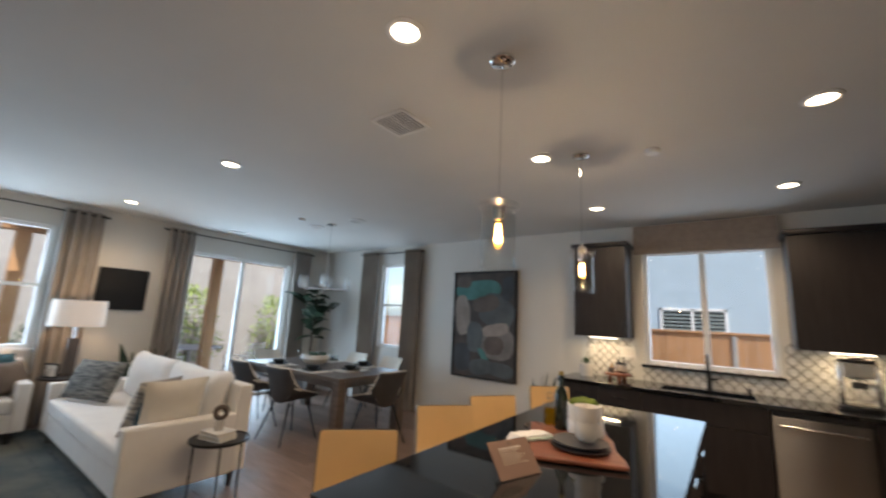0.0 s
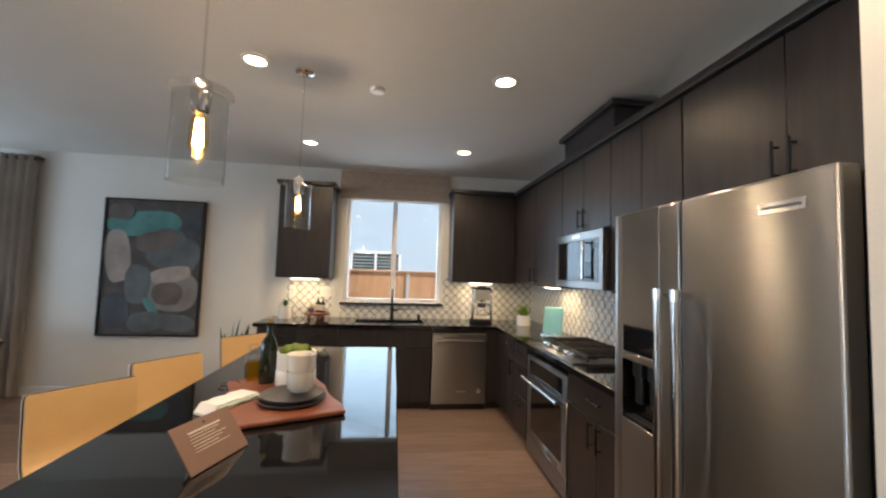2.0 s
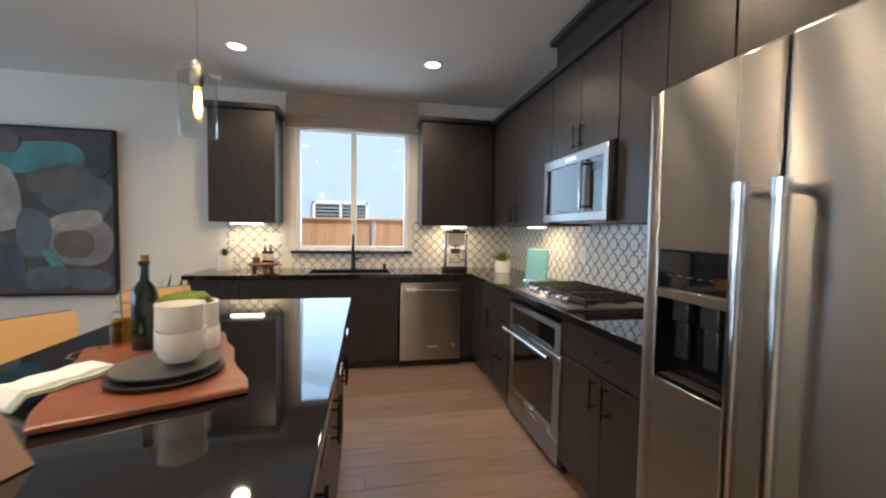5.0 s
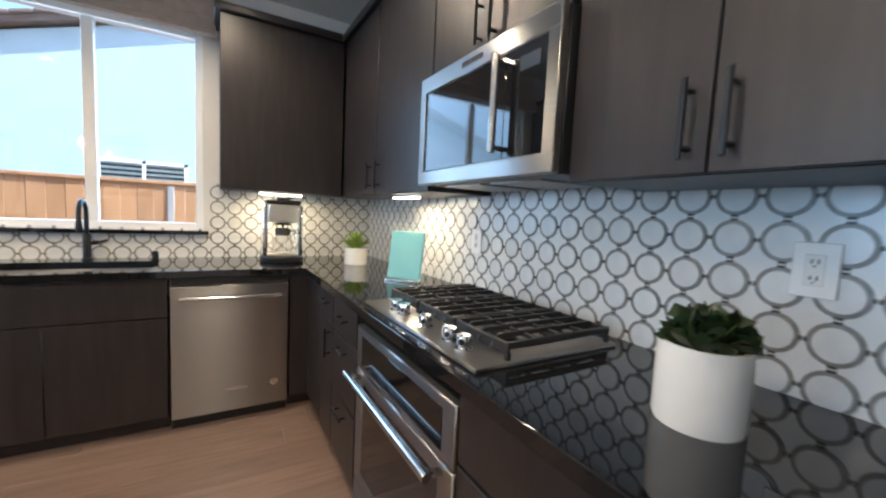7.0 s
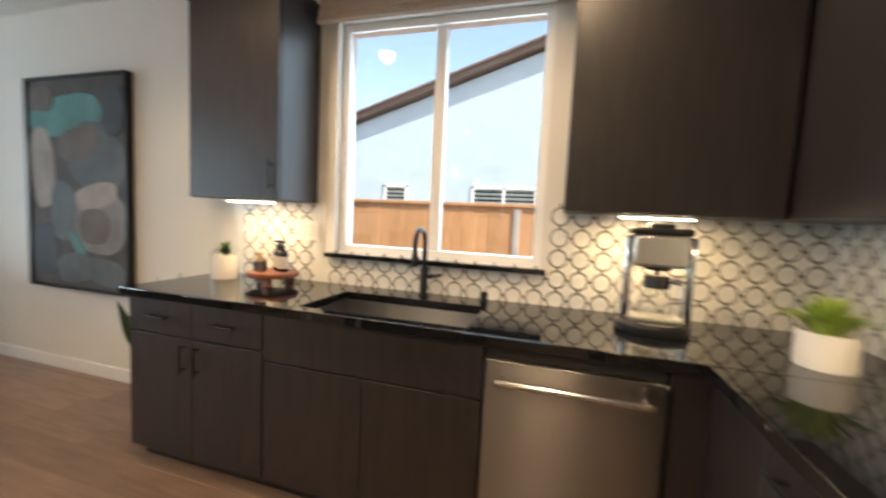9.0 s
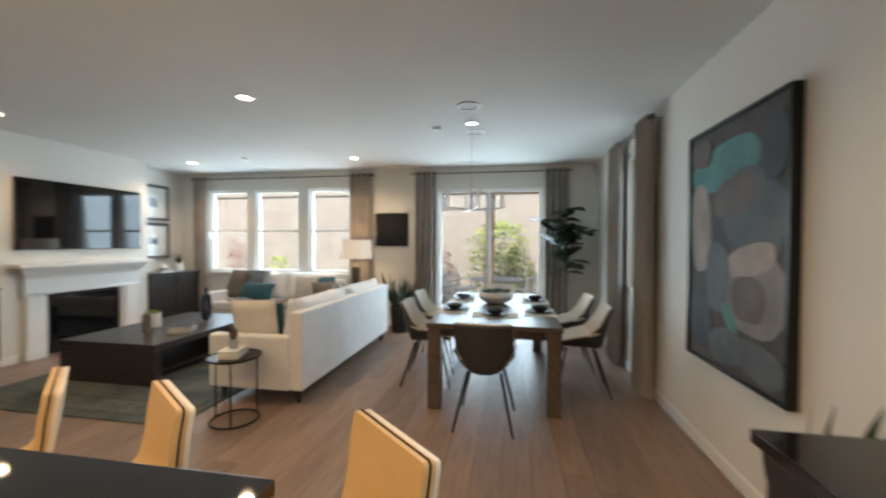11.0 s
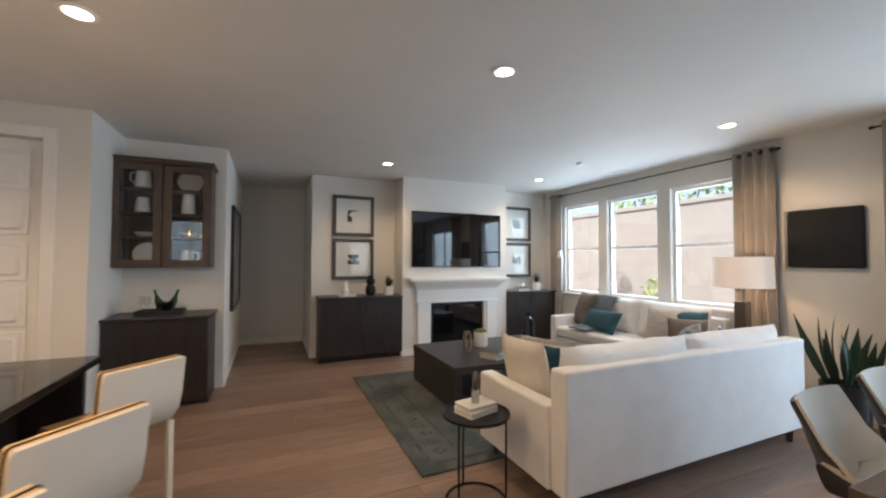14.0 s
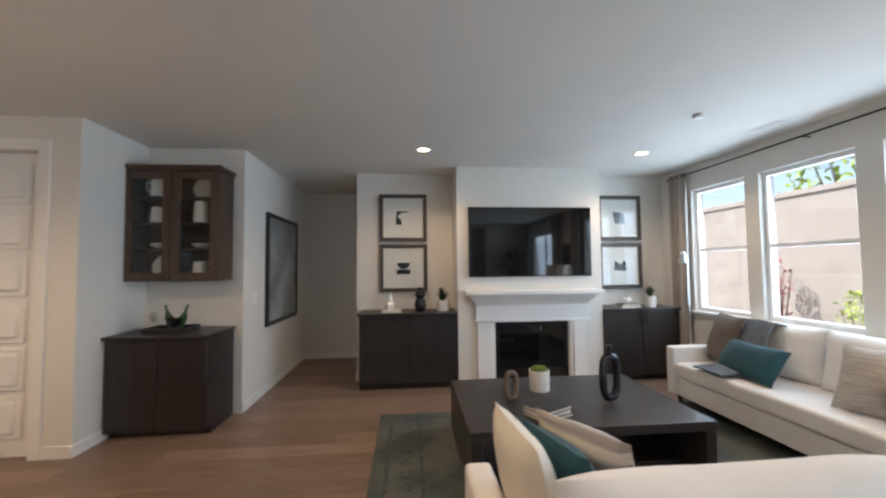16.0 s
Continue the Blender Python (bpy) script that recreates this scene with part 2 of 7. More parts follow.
# ---- mesh tools ----
class Shape:
    """Collects bevelled boxes, turned profiles, tubes and so on into one mesh."""

    def __init__(self):
        self.bm = bmesh.new()

    def box(self, x0, y0, z0, x1, y1, z1, bev=0.0, seg=2, m=None):
        part_bm = bmesh.new() if bev else self.bm
        t = Matrix.LocRotScale(((x0 + x1) / 2, (y0 + y1) / 2, (z0 + z1) / 2), None, (abs(x1 - x0), abs(y1 - y0), abs(z1 - z0)))
        made = bmesh.ops.create_cube(part_bm, size=1, matrix=t)
        if bev:
            bmesh.ops.bevel(part_bm, geom=part_bm.edges[:], offset=bev, segments=seg, profile=0.5, affect="EDGES")
            if m:
                part_bm.transform(m)
            self.merge(part_bm)
        elif m:
            bmesh.ops.transform(self.bm, matrix=m, verts=made["verts"])
        return self

    def merge(self, other):
        vs = [self.bm.verts.new(v.co) for v in other.verts]
        other.verts.index_update()
        for f in other.faces:
            self.bm.faces.new([vs[v.index] for v in f.verts])
        other.free()

    def rings(self, rings, close=False, cap=True):
        """Skins a list of closed rings of points."""
        made = [[self.bm.verts.new(p) for p in r] for r in rings]
        n = len(made[0])
        pairs = list(zip(made, made[1:])) + ([(made[-1], made[0])] if close else [])
        for a, b in pairs:
            for i in range(n):
                self.bm.faces.new((a[i], a[(i + 1) % n], b[(i + 1) % n], b[i]))
        if cap and not close:
            self.bm.faces.new(made[0][::-1])
            self.bm.faces.new(made[-1])
        return self

    def lathe(self, profile, at=(0, 0, 0), n=28, m=None, cap=True):
        rr = []
        for r, z in profile:
            ring = [Vector((r * math.cos(2 * math.pi * i / n), r * math.sin(2 * math.pi * i / n), z)) for i in range(n)]
            rr.append([(m @ p if m else p) + Vector(at) for p in ring])
        return self.rings(rr, cap=cap)

    def tube(self, pts, r, n=8, close=False):
        pts = [Vector(p) for p in pts]
        rad = r if isinstance(r, (list, tuple)) else [r] * len(pts)
        rr, up = [], None
        for i, p in enumerate(pts):
            a = pts[i - 1] if i or close else p
            b = pts[(i + 1) % len(pts)] if i < len(pts) - 1 or close else p
            d = (b - a).normalized()
            side = d.cross(up or Vector((0, 0, 1)))
            if side.length < 0.05:
                side = d.cross(Vector((1, 0, 0)))
            side.normalize()
            up = side.cross(d)
            rr.append([p + rad[i] * (math.cos(2 * math.pi * k / n) * side + math.sin(2 * math.pi * k / n) * up) for k in range(n)])
        return self.rings(rr, close=close)

    def pad(self, w, h, t, m, n=12, p=4.0):
        """A stuffed cushion, w by h, t thick."""
        top, bot = [], []
        for s, rows in ((1, top), (-1, bot)):
            for j in range(n + 1):
                row = []
                for i in range(n + 1):
                    u, v = 2 * i / n - 1, 2 * j / n - 1
                    f = max(0, (1 - abs(u) ** p) * (1 - abs(v) ** p)) ** 0.5
                    pinch = 1 - 0.06 * (u * u * (1 - v * v) * -1 + v * v * (1 - u * u) * 1) * 0 - 0.05 * (1 - u * u * v * v)
                    row.append(m @ Vector((u * w / 2 * pinch, v * h / 2 * pinch, s * t / 2 * f)))
                rows.append(row)
        for rows, flip in ((top, False), (bot, True)):
            vs = [[self.bm.verts.new(c) for c in r] for r in rows]
            for j in range(n):
                for i in range(n):
                    q = (vs[j][i], vs[j][i + 1], vs[j + 1][i + 1], vs[j + 1][i])
                    self.bm.faces.new(q[::-1] if flip else q)
        bmesh.ops.remove_doubles(self.bm, verts=self.bm.verts[:], dist=1e-5)
        return self

    def slab(self, hx, hy, z0, z1, seed):
        """A plank with wavy live edges and eased rims."""
        pts, n = [], 18
        for k in range(n + 1):
            pts.append((hx, -hy + 2 * hy * k / n))
        for k in range(1, 8):
            pts.append((hx - 2 * hx * k / 8, hy))
        for k in range(n + 1):
            pts.append((-hx, hy - 2 * hy * k / n))
        for k in range(1, 8):
            pts.append((-hx + 2 * hx * k / 8, -hy))
        pts = [(x * (1 + 0.10 * noise.noise((y * 7, seed, x))), y * (1 + 0.03 * noise.noise((x * 9, y, seed)))) for x, y in pts]
        rows = [[(x * k, y * k, z) for x, y in pts] for k, z in ((0.985, z0), (1.0, z0 + 0.004), (1.0, z1 - 0.004), (0.985, z1))]
        return self.rings(rows)

    def crease(self, deep, seed):
        """Softens a cushion with shallow dents and a slack outline."""
        for v in self.bm.verts:
            k = noise.noise(v.co * 4.5 + Vector((seed, 0, 0))) + 0.6 * noise.noise(v.co * 11 + Vector((0, seed, 0)))
            v.co += Vector((0.4, 1.0, 0.9)) * deep * k
        return self

    def blob(self, at, size, seed=0, rough=0.25, sub=2):
        made = bmesh.ops.create_icosphere(self.bm, subdivisions=sub, radius=1)
        for v in made["verts"]:
            k = 1 + rough * noise.noise(v.co * 2.1 + Vector((seed, 0, 0)))
            v.co = Vector((v.co.x * size[0] * k, v.co.y * size[1] * k, v.co.z * size[2] * k)) + Vector(at)
        return self

    def leaf(self, base, tip, width, up=(0, 0, 1), bend=0.1, n=4):
        """A pointed, slightly folded leaf with a little thickness."""
        base, tip = Vector(base), Vector(tip)
        d = tip - base
        side = d.cross(Vector(up))
        if side.length < 1e-4:
            side = Vector((1, 0, 0))
        side.normalize()
        nor = side.cross(d).normalized()
        left, mid, right = [], [], []
        for i in range(n + 1):
            t = i / n
            w = width * math.sin(math.pi * min(0.98, max(0.06, t ** 0.8))) / 2
            c = base + d * t + nor * bend * d.length * math.sin(math.pi * t)
            left.append(self.bm.verts.new(c - side * w + nor * w * 0.25))
            mid.append(self.bm.verts.new(c))
            right.append(self.bm.verts.new(c + side * w + nor * w * 0.25))
        for i in range(n):
            self.bm.faces.new((left[i], mid[i], mid[i + 1], left[i + 1]))
            self.bm.faces.new((mid[i], right[i], right[i + 1], mid[i + 1]))
        return self

    def mesh(self, name, mat):
        bmesh.ops.recalc_face_normals(self.bm, faces=self.bm.faces[:])
        for f in self.bm.faces:
            f.smooth = True
        for e in self.bm.edges:
            if len(e.link_faces) == 2:
                a0, a1 = sorted(f.calc_area() for f in e.link_faces)
                turn = e.calc_face_angle(0)
                if turn > 0.7 or (turn > 0.12 and a1 > 6 * a0 + 1e-9 and e.calc_length() > 0.03):
                    e.smooth = False
        me = bpy.data.meshes.new(name)
        self.bm.to_mesh(me)
        self.bm.free()
        me.materials.append(mat)
        return me


def part(name, shape, mat, parent, label=""):
    ob = new(name, shape.mesh(name, mat))
    ob.parent = parent
    return tagged(ob, label)


def thing(name, label, category, place=(0, 0, 0), turn=0, group="", kind=""):
    ob = new(name)
    ob.matrix_world = pose(*place, 0, 0, turn)
    ob.empty_display_size = 0.1
    return tagged(ob, label, category, group, kind)


def solid(name, shape, mat, label, category, place=(0, 0, 0), turn=0, group="", kind=""):
    ob = new(name, shape.mesh(name, mat))
    ob.matrix_world = pose(*place, 0, 0, turn)
    return tagged(ob, label, category, group, kind)


def holes(s, a0, a1, z0, z1, openings, put):
    """Fills a wall from a0 to a1 with boxes round its openings (b0, b1, c0, c1)."""
    at = a0
    for b0, b1, c0, c1 in sorted(openings):
        if b0 > at:
            put(at, b0, z0, z1)
        if c0 > z0:
            put(b0, b1, z0, c0)
        if c1 < z1:
            put(b0, b1, c1, z1)
        at = b1
    if at < a1:
        put(at, a1, z0, z1)

# ---- structure ----
XW, TH = -8.455, 0.16
WINS = [(-6.99, -6.20), (-6.03, -5.15), (-4.96, -4.17)]
SLIDE = (-2.58, -0.85)
SINKW = (-2.40, -1.205)
DINW = (-6.78, -6.14)


def wall_along_x(name, x0, x1, y0, y1, openings=(), z1=CEIL, label="smooth off-white painted wall"):
    s = Shape()
    holes(s, x0, x1, 0, z1, openings, lambda a, b, c, d: s.box(a, y0, c, b, y1, d))
    return solid(name, s, PAINT, label, "wall", kind="structure")


def wall_along_y(name, y0, y1, x0, x1, openings=(), z1=CEIL, label="smooth off-white painted wall"):
    s = Shape()
    holes(s, y0, y1, 0, z1, openings, lambda a, b, c, d: s.box(x0, a, c, x1, b, d))
    return solid(name, s, PAINT, label, "wall", kind="structure")


wall_along_x("wall_north", XW - TH, TH, 0, TH, [(*SINKW, 1.10, 2.42), (*DINW, 0.95, 2.43)])
wall_along_y("wall_east", -4.165, 0, 0, TH)
wall_along_y("wall_west", -7.75, 0, XW - TH, XW, [(a, b, 0.90, 2.42) for a, b in WINS] + [(*SLIDE, 0.0, 2.36)])
wall_along_y("wall_fridge_end", -5.74, -4.165, -0.76, TH, label="off-white wall beside the fridge alcove")
wall_along_x("wall_pantry", -2.17, TH, -5.90, -5.74, [(-1.86, -1.10, 0, 2.46)])
wall_along_y("wall_niche_side", -6.575, -5.90, -2.17, -2.01)
wall_along_x("wall_niche_back", -3.12, -2.01, -6.735, -6.575)
wall_along_y("wall_hall_side", -8.95, -6.735, -3.12, -2.96)
wall_along_x("wall_hall_end", -4.40, -2.96, -9.11, -8.95)
wall_along_y("wall_hall_far_side", -8.95, -7.73, -4.30, -4.155)
wall_along_x("wall_south", XW, -4.155, -7.73, -7.57)
wall_along_x("wall_chimney", -7.31, -5.44, -7.57, -7.15, [(-6.84, -5.90, 0, 0.83)], label="off-white painted chimney breast")
wall_along_x("wall_pantry_back", -2.01, TH, -6.9, -6.74)

s = Shape()
s.box(XW - TH, -9.11, CEIL, TH, TH, CEIL + 0.12)
solid("ceiling", s, CEILP, "pale matt painted ceiling with fine texture", "ceiling", kind="structure")
s = Shape()
s.box(XW - TH, -9.11, -0.16, TH, TH, -0.012)
FLOOR = solid("floor", s, SUBFLOOR, "grey-brown oak plank floor, satin finish", "floor", kind="structure")


def base_run(runs):
    s = Shape()
    for x0, y0, x1, y1 in runs:
        s.box(min(x0, x1), min(y0, y1), 0.0, max(x0, x1), max(y0, y1), 0.10, 0.004, 1)
    solid("baseboard", s, TRIM, "white painted baseboard along the wall", "baseboard", kind="structure")


D = 0.014
base_run([(XW, -D, -3.24, 0)])
base_run([(XW, -7.57, XW + D, SLIDE[0] - 0.05), (XW, SLIDE[1] + 0.05, XW + D, -D)])
base_run([(-2.17, -5.74 + D, -1.95, -5.74), (-1.01, -5.74 + D, -0.76 - D, -5.74)])
base_run([(-0.76 - D, -5.74, -0.76, -4.165)])
base_run([(-2.17 - D, -6.575, -2.17, -5.74 + D)])
base_run([(-3.12 - D, -8.95, -3.12, -6.575)])
base_run([(-4.155, -8.95 + D, -3.12 - D, -8.95)])
base_run([(-4.155, -8.95 + D, -4.155 + D, -7.57)])
base_run([(-5.44, -7.57, -5.44 + D, -7.15), (-5.62, -7.15, -5.44 + D, -7.15 + D), (-7.31 - D, -7.15, -7.12, -7.15 + D)])


def window(name, axis, a0, a1, z0, z1, wall, out, style, label):
    """A white vinyl window in a wall: axis x or y runs along it; wall is its inner face, out the way outwards."""
    w = thing(name, label, "window", kind="structure")
    mid = wall + out * 0.09

    def bx(s, p0, p1, c0, c1, d0, d1, bev=0.003):
        lo, hi = sorted((mid + out * d0, mid + out * d1))
        return s.box(p0, lo, c0, p1, hi, c1, bev, 1) if axis == "x" else s.box(lo, p0, c0, hi, p1, c1, bev, 1)

    f = 0.045
    s = Shape()
    bx(s, a0, a0 + f, z0, z1, -0.04, 0.04), bx(s, a1 - f, a1, z0, z1, -0.04, 0.04)
    bx(s, a0 + f, a1 - f, z0, z0 + f, -0.04, 0.04), bx(s, a0 + f, a1 - f, z1 - f, z1, -0.04, 0.04)
    part("window_frame", s, TRIM, w)
    am, zm = (a0 + a1) / 2, (z0 + z1) / 2
    if style == "hung":
        s = Shape()
        bx(s, a0 + f, a1 - f, zm - 0.02, zm + 0.02, -0.025, 0.025)
        part("meeting_rail", s, TRIM, w)
        panes = [(a0 + f, a1 - f, z0 + f, zm - 0.02), (a0 + f, a1 - f, zm + 0.02, z1 - f)]
    else:
        s = Shape()
        bx(s, am - 0.03, am + 0.03, z0 + f, z1 - f, -0.025, 0.025)
        part("mullion", s, TRIM, w)
        panes = [(a0 + f, am - 0.03, z0 + f, z1 - f), (am + 0.03, a1 - f, z0 + f, z1 - f)]
    for p0, p1, c0, c1 in panes:
        s = Shape()
        bx(s, p0 - 0.003, p1 + 0.003, c0 - 0.003, c1 + 0.003, -0.003, 0.003, 0)
        pane = part("pane", s, GLASS, w)
        pane.visible_shadow = False
    return w


for k, (a, b) in enumerate(WINS):
    window("window_%d" % (k + 1), "y", a, b, 0.90, 2.42, XW, -1, "hung", "white vinyl single-hung window facing the yard")
window("window_4", "x", *SINKW, 1.10, 2.42, 0, 1, "slide", "white vinyl sliding window over the kitchen sink")
window("window_5", "x", *DINW, 0.95, 2.43, 0, 1, "hung", "white vinyl single-hung window by the dining table")
tagged(window("door_2", "y", *SLIDE, 0.0, 2.36, XW, -1, "slide", "white framed sliding glass patio door"), "", "door")
s = Shape().box(XW - 0.05, WINS[0][0] - 0.05, 0.865, XW + 0.05, WINS[2][1] + 0.05, 0.898, 0.006)
solid("window_sill", s, TRIM, "long white painted window sill", "sill", kind="structure")

# pantry door: five raised panels
dr = thing("door_1", "tall white panelled door, closed, satin handle", "door", (-1.48, -5.80, 0), kind="structure")
s = Shape().box(-0.375, -0.018, 0.012, 0.375, 0.012, 2.445, 0.003, 1)
part("leaf", s, TRIM, dr)
for i in range(6):
    z = 0.17 + i * 0.375
    s = Shape().box(-0.29, 0.010, z - 0.02, 0.29, 0.028, z + 0.32, 0.008, 1)
    mould = part("moulding", s, TRIM, dr)
    part("panel", Shape().box(-0.25, 0.012, z + 0.02, 0.25, 0.052, z + 0.28, 0.020, 1), TRIM, mould)
s = Shape()
s.lathe([(0.027, 0), (0.027, 0.01), (0.012, 0.014), (0.012, 0.05)], (0.31, 0.012, 0.95), 16, Matrix.Rotation(radians(-90), 4, "X"))
s.tube([(0.31, 0.06, 0.95), (0.25, 0.062, 0.95), (0.19, 0.058, 0.948)], 0.009)
part("door_handle", s, STEELH, dr, "satin nickel lever handle")
for z in (0.25, 0.95, 1.65, 2.25):
    part("hinge", Shape().box(-0.379, 0.008, z, -0.366, 0.026, z + 0.10, 0.002, 1), STEELH, dr)
s = Shape()
s.box(-1.95, -5.74, 0, -1.86, -5.722, 2.55, 0.004, 1), s.box(-1.10, -5.74, 0, -1.01, -5.722, 2.55, 0.004, 1)
s.box(-1.86, -5.74, 2.46, -1.10, -5.722, 2.55, 0.004, 1)
solid("trim", s, TRIM, "white painted door casing", "trim", kind="structure")

# ---- kitchen ----
ctp = thing("countertop", "polished black granite L-shaped countertop", "countertop")
part("sink_run", Shape().box(-3.215, -0.65, 0.875, -2.20, -0.0, 0.915, 0.004).box(-1.44, -0.65, 0.875, -0.0, -0.0, 0.915, 0.004)
     .box(-2.20, -0.65, 0.875, -1.44, -0.582, 0.915, 0.002, 1).box(-2.20, -0.188, 0.875, -1.44, 0, 0.915, 0.002, 1), GRANITE, ctp)
part("range_run", Shape().box(-0.65, -3.15, 0.875, 0, -0.6505, 0.915, 0.003, 1), GRANITE, ctp)


def bar_handle(parent, p, axis, length, out, mat=None):
    """A bar pull centred on p, along axis, standing off along out."""
    a, o, p = Vector(axis), Vector(out), Vector(p)
    s = Shape()
    s.tube([p - a * length / 2 + o * 0.03, p + a * length / 2 + o * 0.03], 0.006)
    for k in (-0.36, 0.36):
        s.tube([p + a * length * k, p + a * length * k + o * 0.03], 0.005)
    part("handle", s, mat or BLACKM, parent, "slim steel bar pull" if mat else "slim dark bar pull")


def cabinet(name, label, x0, y0, z0, x1, y1, z1, face, doors, toe=0.0, mat=None, gap=0.004):
    """A cabinet box whose fronts lie on the side named by face; doors: (a0, a1, c0, c1, handle), fractions along and up."""
    mat = mat or ESPRESSO
    c = thing(name, label, "cabinet", ((x0 + x1) / 2, (y0 + y1) / 2, z0))
    cx, cy = (x0 + x1) / 2, (y0 + y1) / 2
    s = Shape()
    w, d, h = x1 - x0, y1 - y0, z1 - z0
    sx, sy = face
    t = 0.02
    bx0, bx1, by0, by1 = -w / 2, w / 2, -d / 2, d / 2
    if sx < 0:
        bx0 += t
    if sx > 0:
        bx1 -= t
    if sy < 0:
        by0 += t
    if sy > 0:
        by1 -= t
    s.box(bx0, by0, toe, bx1, by1, h, 0.002, 1)
    if toe:
        k = 0.06
        s.box(bx0 + (k if sx < 0 else 0), by0 + (k if sy < 0 else 0), 0, bx1 - (k if sx > 0 else 0), by1 - (k if sy > 0 else 0), toe)
    part("body", s, mat, c)
    along = w if sy else d
    for a0, a1, c0, c1, hd in doors:
        p0, p1 = -along / 2 + a0 * along + gap / 2, -along / 2 + a1 * along - gap / 2
        q0, q1 = toe + c0 * (h - toe) + gap / 2, toe + c1 * (h - toe) - gap / 2
        s = Shape()
        if sy:
            f = sy * d / 2
            lo, hi = sorted((f, f - sy * (t - 0.002)))
            s.box(p0, lo, q0, p1, hi, q1, 0.002, 1)
        else:
            f = sx * w / 2
            lo, hi = sorted((f, f - sx * (t - 0.002)))
            s.box(lo, p0, q0, hi, p1, q1, 0.002, 1)
        dpart = part("door" if (q1 - q0) > 0.3 else "drawer_front", s, mat, c)
        if hd:
            kind, pos = hd[0], hd[1]
            u = p0 + (p1 - p0) * pos
            v = q0 + (q1 - q0) * hd[2]
            pt = (u, f, v) if sy else (f, u, v)
            ax = (0, 0, 1) if kind == "v" else ((1, 0, 0) if sy else (0, 1, 0))
            bar_handle(dpart, pt, ax, 0.15 if kind == "v" else 0.14, (0, sy, 0) if sy else (sx, 0, 0))
    return c


BASE = "dark espresso slab-front base cabinet with black pulls"
UPPER = "dark espresso slab-front wall cabinet"
Z0, ZT = 0.0, 0.874
cabinet("base_cabinet", BASE, -3.18, -0.625, 0, -2.36, -0.001, ZT, (0, -1),
        [(0, 0.5, 0.78, 1, ("h", 0.5, 0.5)), (0.5, 1, 0.78, 1, ("h", 0.5, 0.5)), (0, 0.5, 0, 0.77, ("v", 0.9, 0.85)), (0.5, 1, 0, 0.77, ("v", 0.1, 0.85))], 0.09)
cabinet("sink_cabinet", "dark espresso sink base cabinet", -2.355, -0.625, 0, -1.36, -0.001, 0.655, (0, -1),
        [(0, 0.5, 0, 1, None), (0.5, 1, 0, 1, None)], 0.09)
part("apron_panel", Shape().box(-0.4975, -0.312, 0.66, 0.4975, -0.287, 0.874, 0.002, 1), ESPRESSO, bpy.data.objects["sink_cabinet"])
cabinet("corner_cabinet", BASE, -0.735, -0.625, 0, -0.001, -0.001, ZT, (0, -1), [(0, 0.18, 0, 1, None)], 0.09)
cabinet("drawer_cabinet", "dark espresso drawer base cabinet with slim pulls", -0.625, -1.615, 0, -0.001, -0.63, ZT, (-1, 0),
        [(0, 0.38, 0.78, 1, ("h", 0.5, 0.5)), (0, 0.38, 0.40, 0.77, ("h", 0.5, 0.82)), (0, 0.38, 0, 0.39, ("h", 0.5, 0.82)),
         (0.385, 0.64, 0.78, 1, ("h", 0.5, 0.62)), (0.385, 0.64, 0, 0.77, ("v", 0.14, 0.86)), (0.645, 1, 0, 1, None)], 0.09)
cabinet("base_cabinet", BASE, -0.625, -3.145, 0, -0.001, -2.405, ZT, (-1, 0),
        [(0, 1, 0.76, 1, ("h", 0.5, 0.5)), (0, 0.5, 0, 0.75, ("v", 0.88, 0.85)), (0.5, 1, 0, 0.75, ("v", 0.12, 0.85))], 0.09)
s = Shape().box(-0.60, -2.40, 0, -0.56, -1.62, 0.05)
solid("toe_board", s, ESPRESSO, "dark espresso toe board below the oven", "toe board")

# wall cabinets
cabinet("wall_cabinet", UPPER, -3.11, -0.345, 1.385, -2.52, -0.001, 2.44, (0, -1), [(0, 1, 0, 1, ("v", 0.94, 0.12))])
cabinet("wall_cabinet", UPPER, -1.11, -0.345, 1.385, -0.351, -0.001, 2.44, (0, -1), [(0, 1, 0, 1, None)])
cabinet("wall_cabinet", UPPER, -0.345, -1.66, 1.385, -0.001, -0.001, 2.44, (-1, 0), [(0.0, 0.39, 0, 1, ("v", 0.9, 0.10)), (0.395, 0.78, 0, 1, ("v", 0.1, 0.10))])
cabinet("wall_cabinet", "dark espresso wall cabinet above the microwave", -0.345, -2.43, 1.845, -0.001, -1.665, 2.44, (-1, 0),
        [(0, 0.5, 0, 1, ("v", 0.9, 0.16)), (0.5, 1, 0, 1, ("v", 0.1, 0.16))])
cabinet("wall_cabinet", UPPER, -0.345, -3.095, 1.385, -0.001, -2.435, 2.44, (-1, 0), [(0, 0.5, 0, 1, ("v", 0.89, 0.095)), (0.5, 1, 0, 1, ("v", 0.11, 0.095))])
cabinet("wall_cabinet", "dark espresso cabinet over the fridge", -0.345, -4.16, 1.83, -0.001, -3.10, 2.44, (-1, 0), [(0, 0.5, 0, 1, ("v", 0.94, 0.2)), (0.5, 1, 0, 1, ("v", 0.06, 0.2))])
s = Shape().box(-0.345, -2.47, 2.494, -0.001, -1.70, 2.66, 0.003, 1)
s.box(-0.385, -2.51, 2.66, -0.001, -1.66, 2.70, 0.006)
solid("vent_chase", s, ESPRESSO, "dark espresso boxed vent chase with crown", "vent chase")
s = Shape()
s.box(-3.14, -0.375, 2.442, -2.49, 0, 2.492, 0.008), s.box(-1.14, -0.375, 2.442, -0.376, 0, 2.492, 0.008)
s.box(-0.375, -4.162, 2.442, 0, 0, 2.492, 0.008)
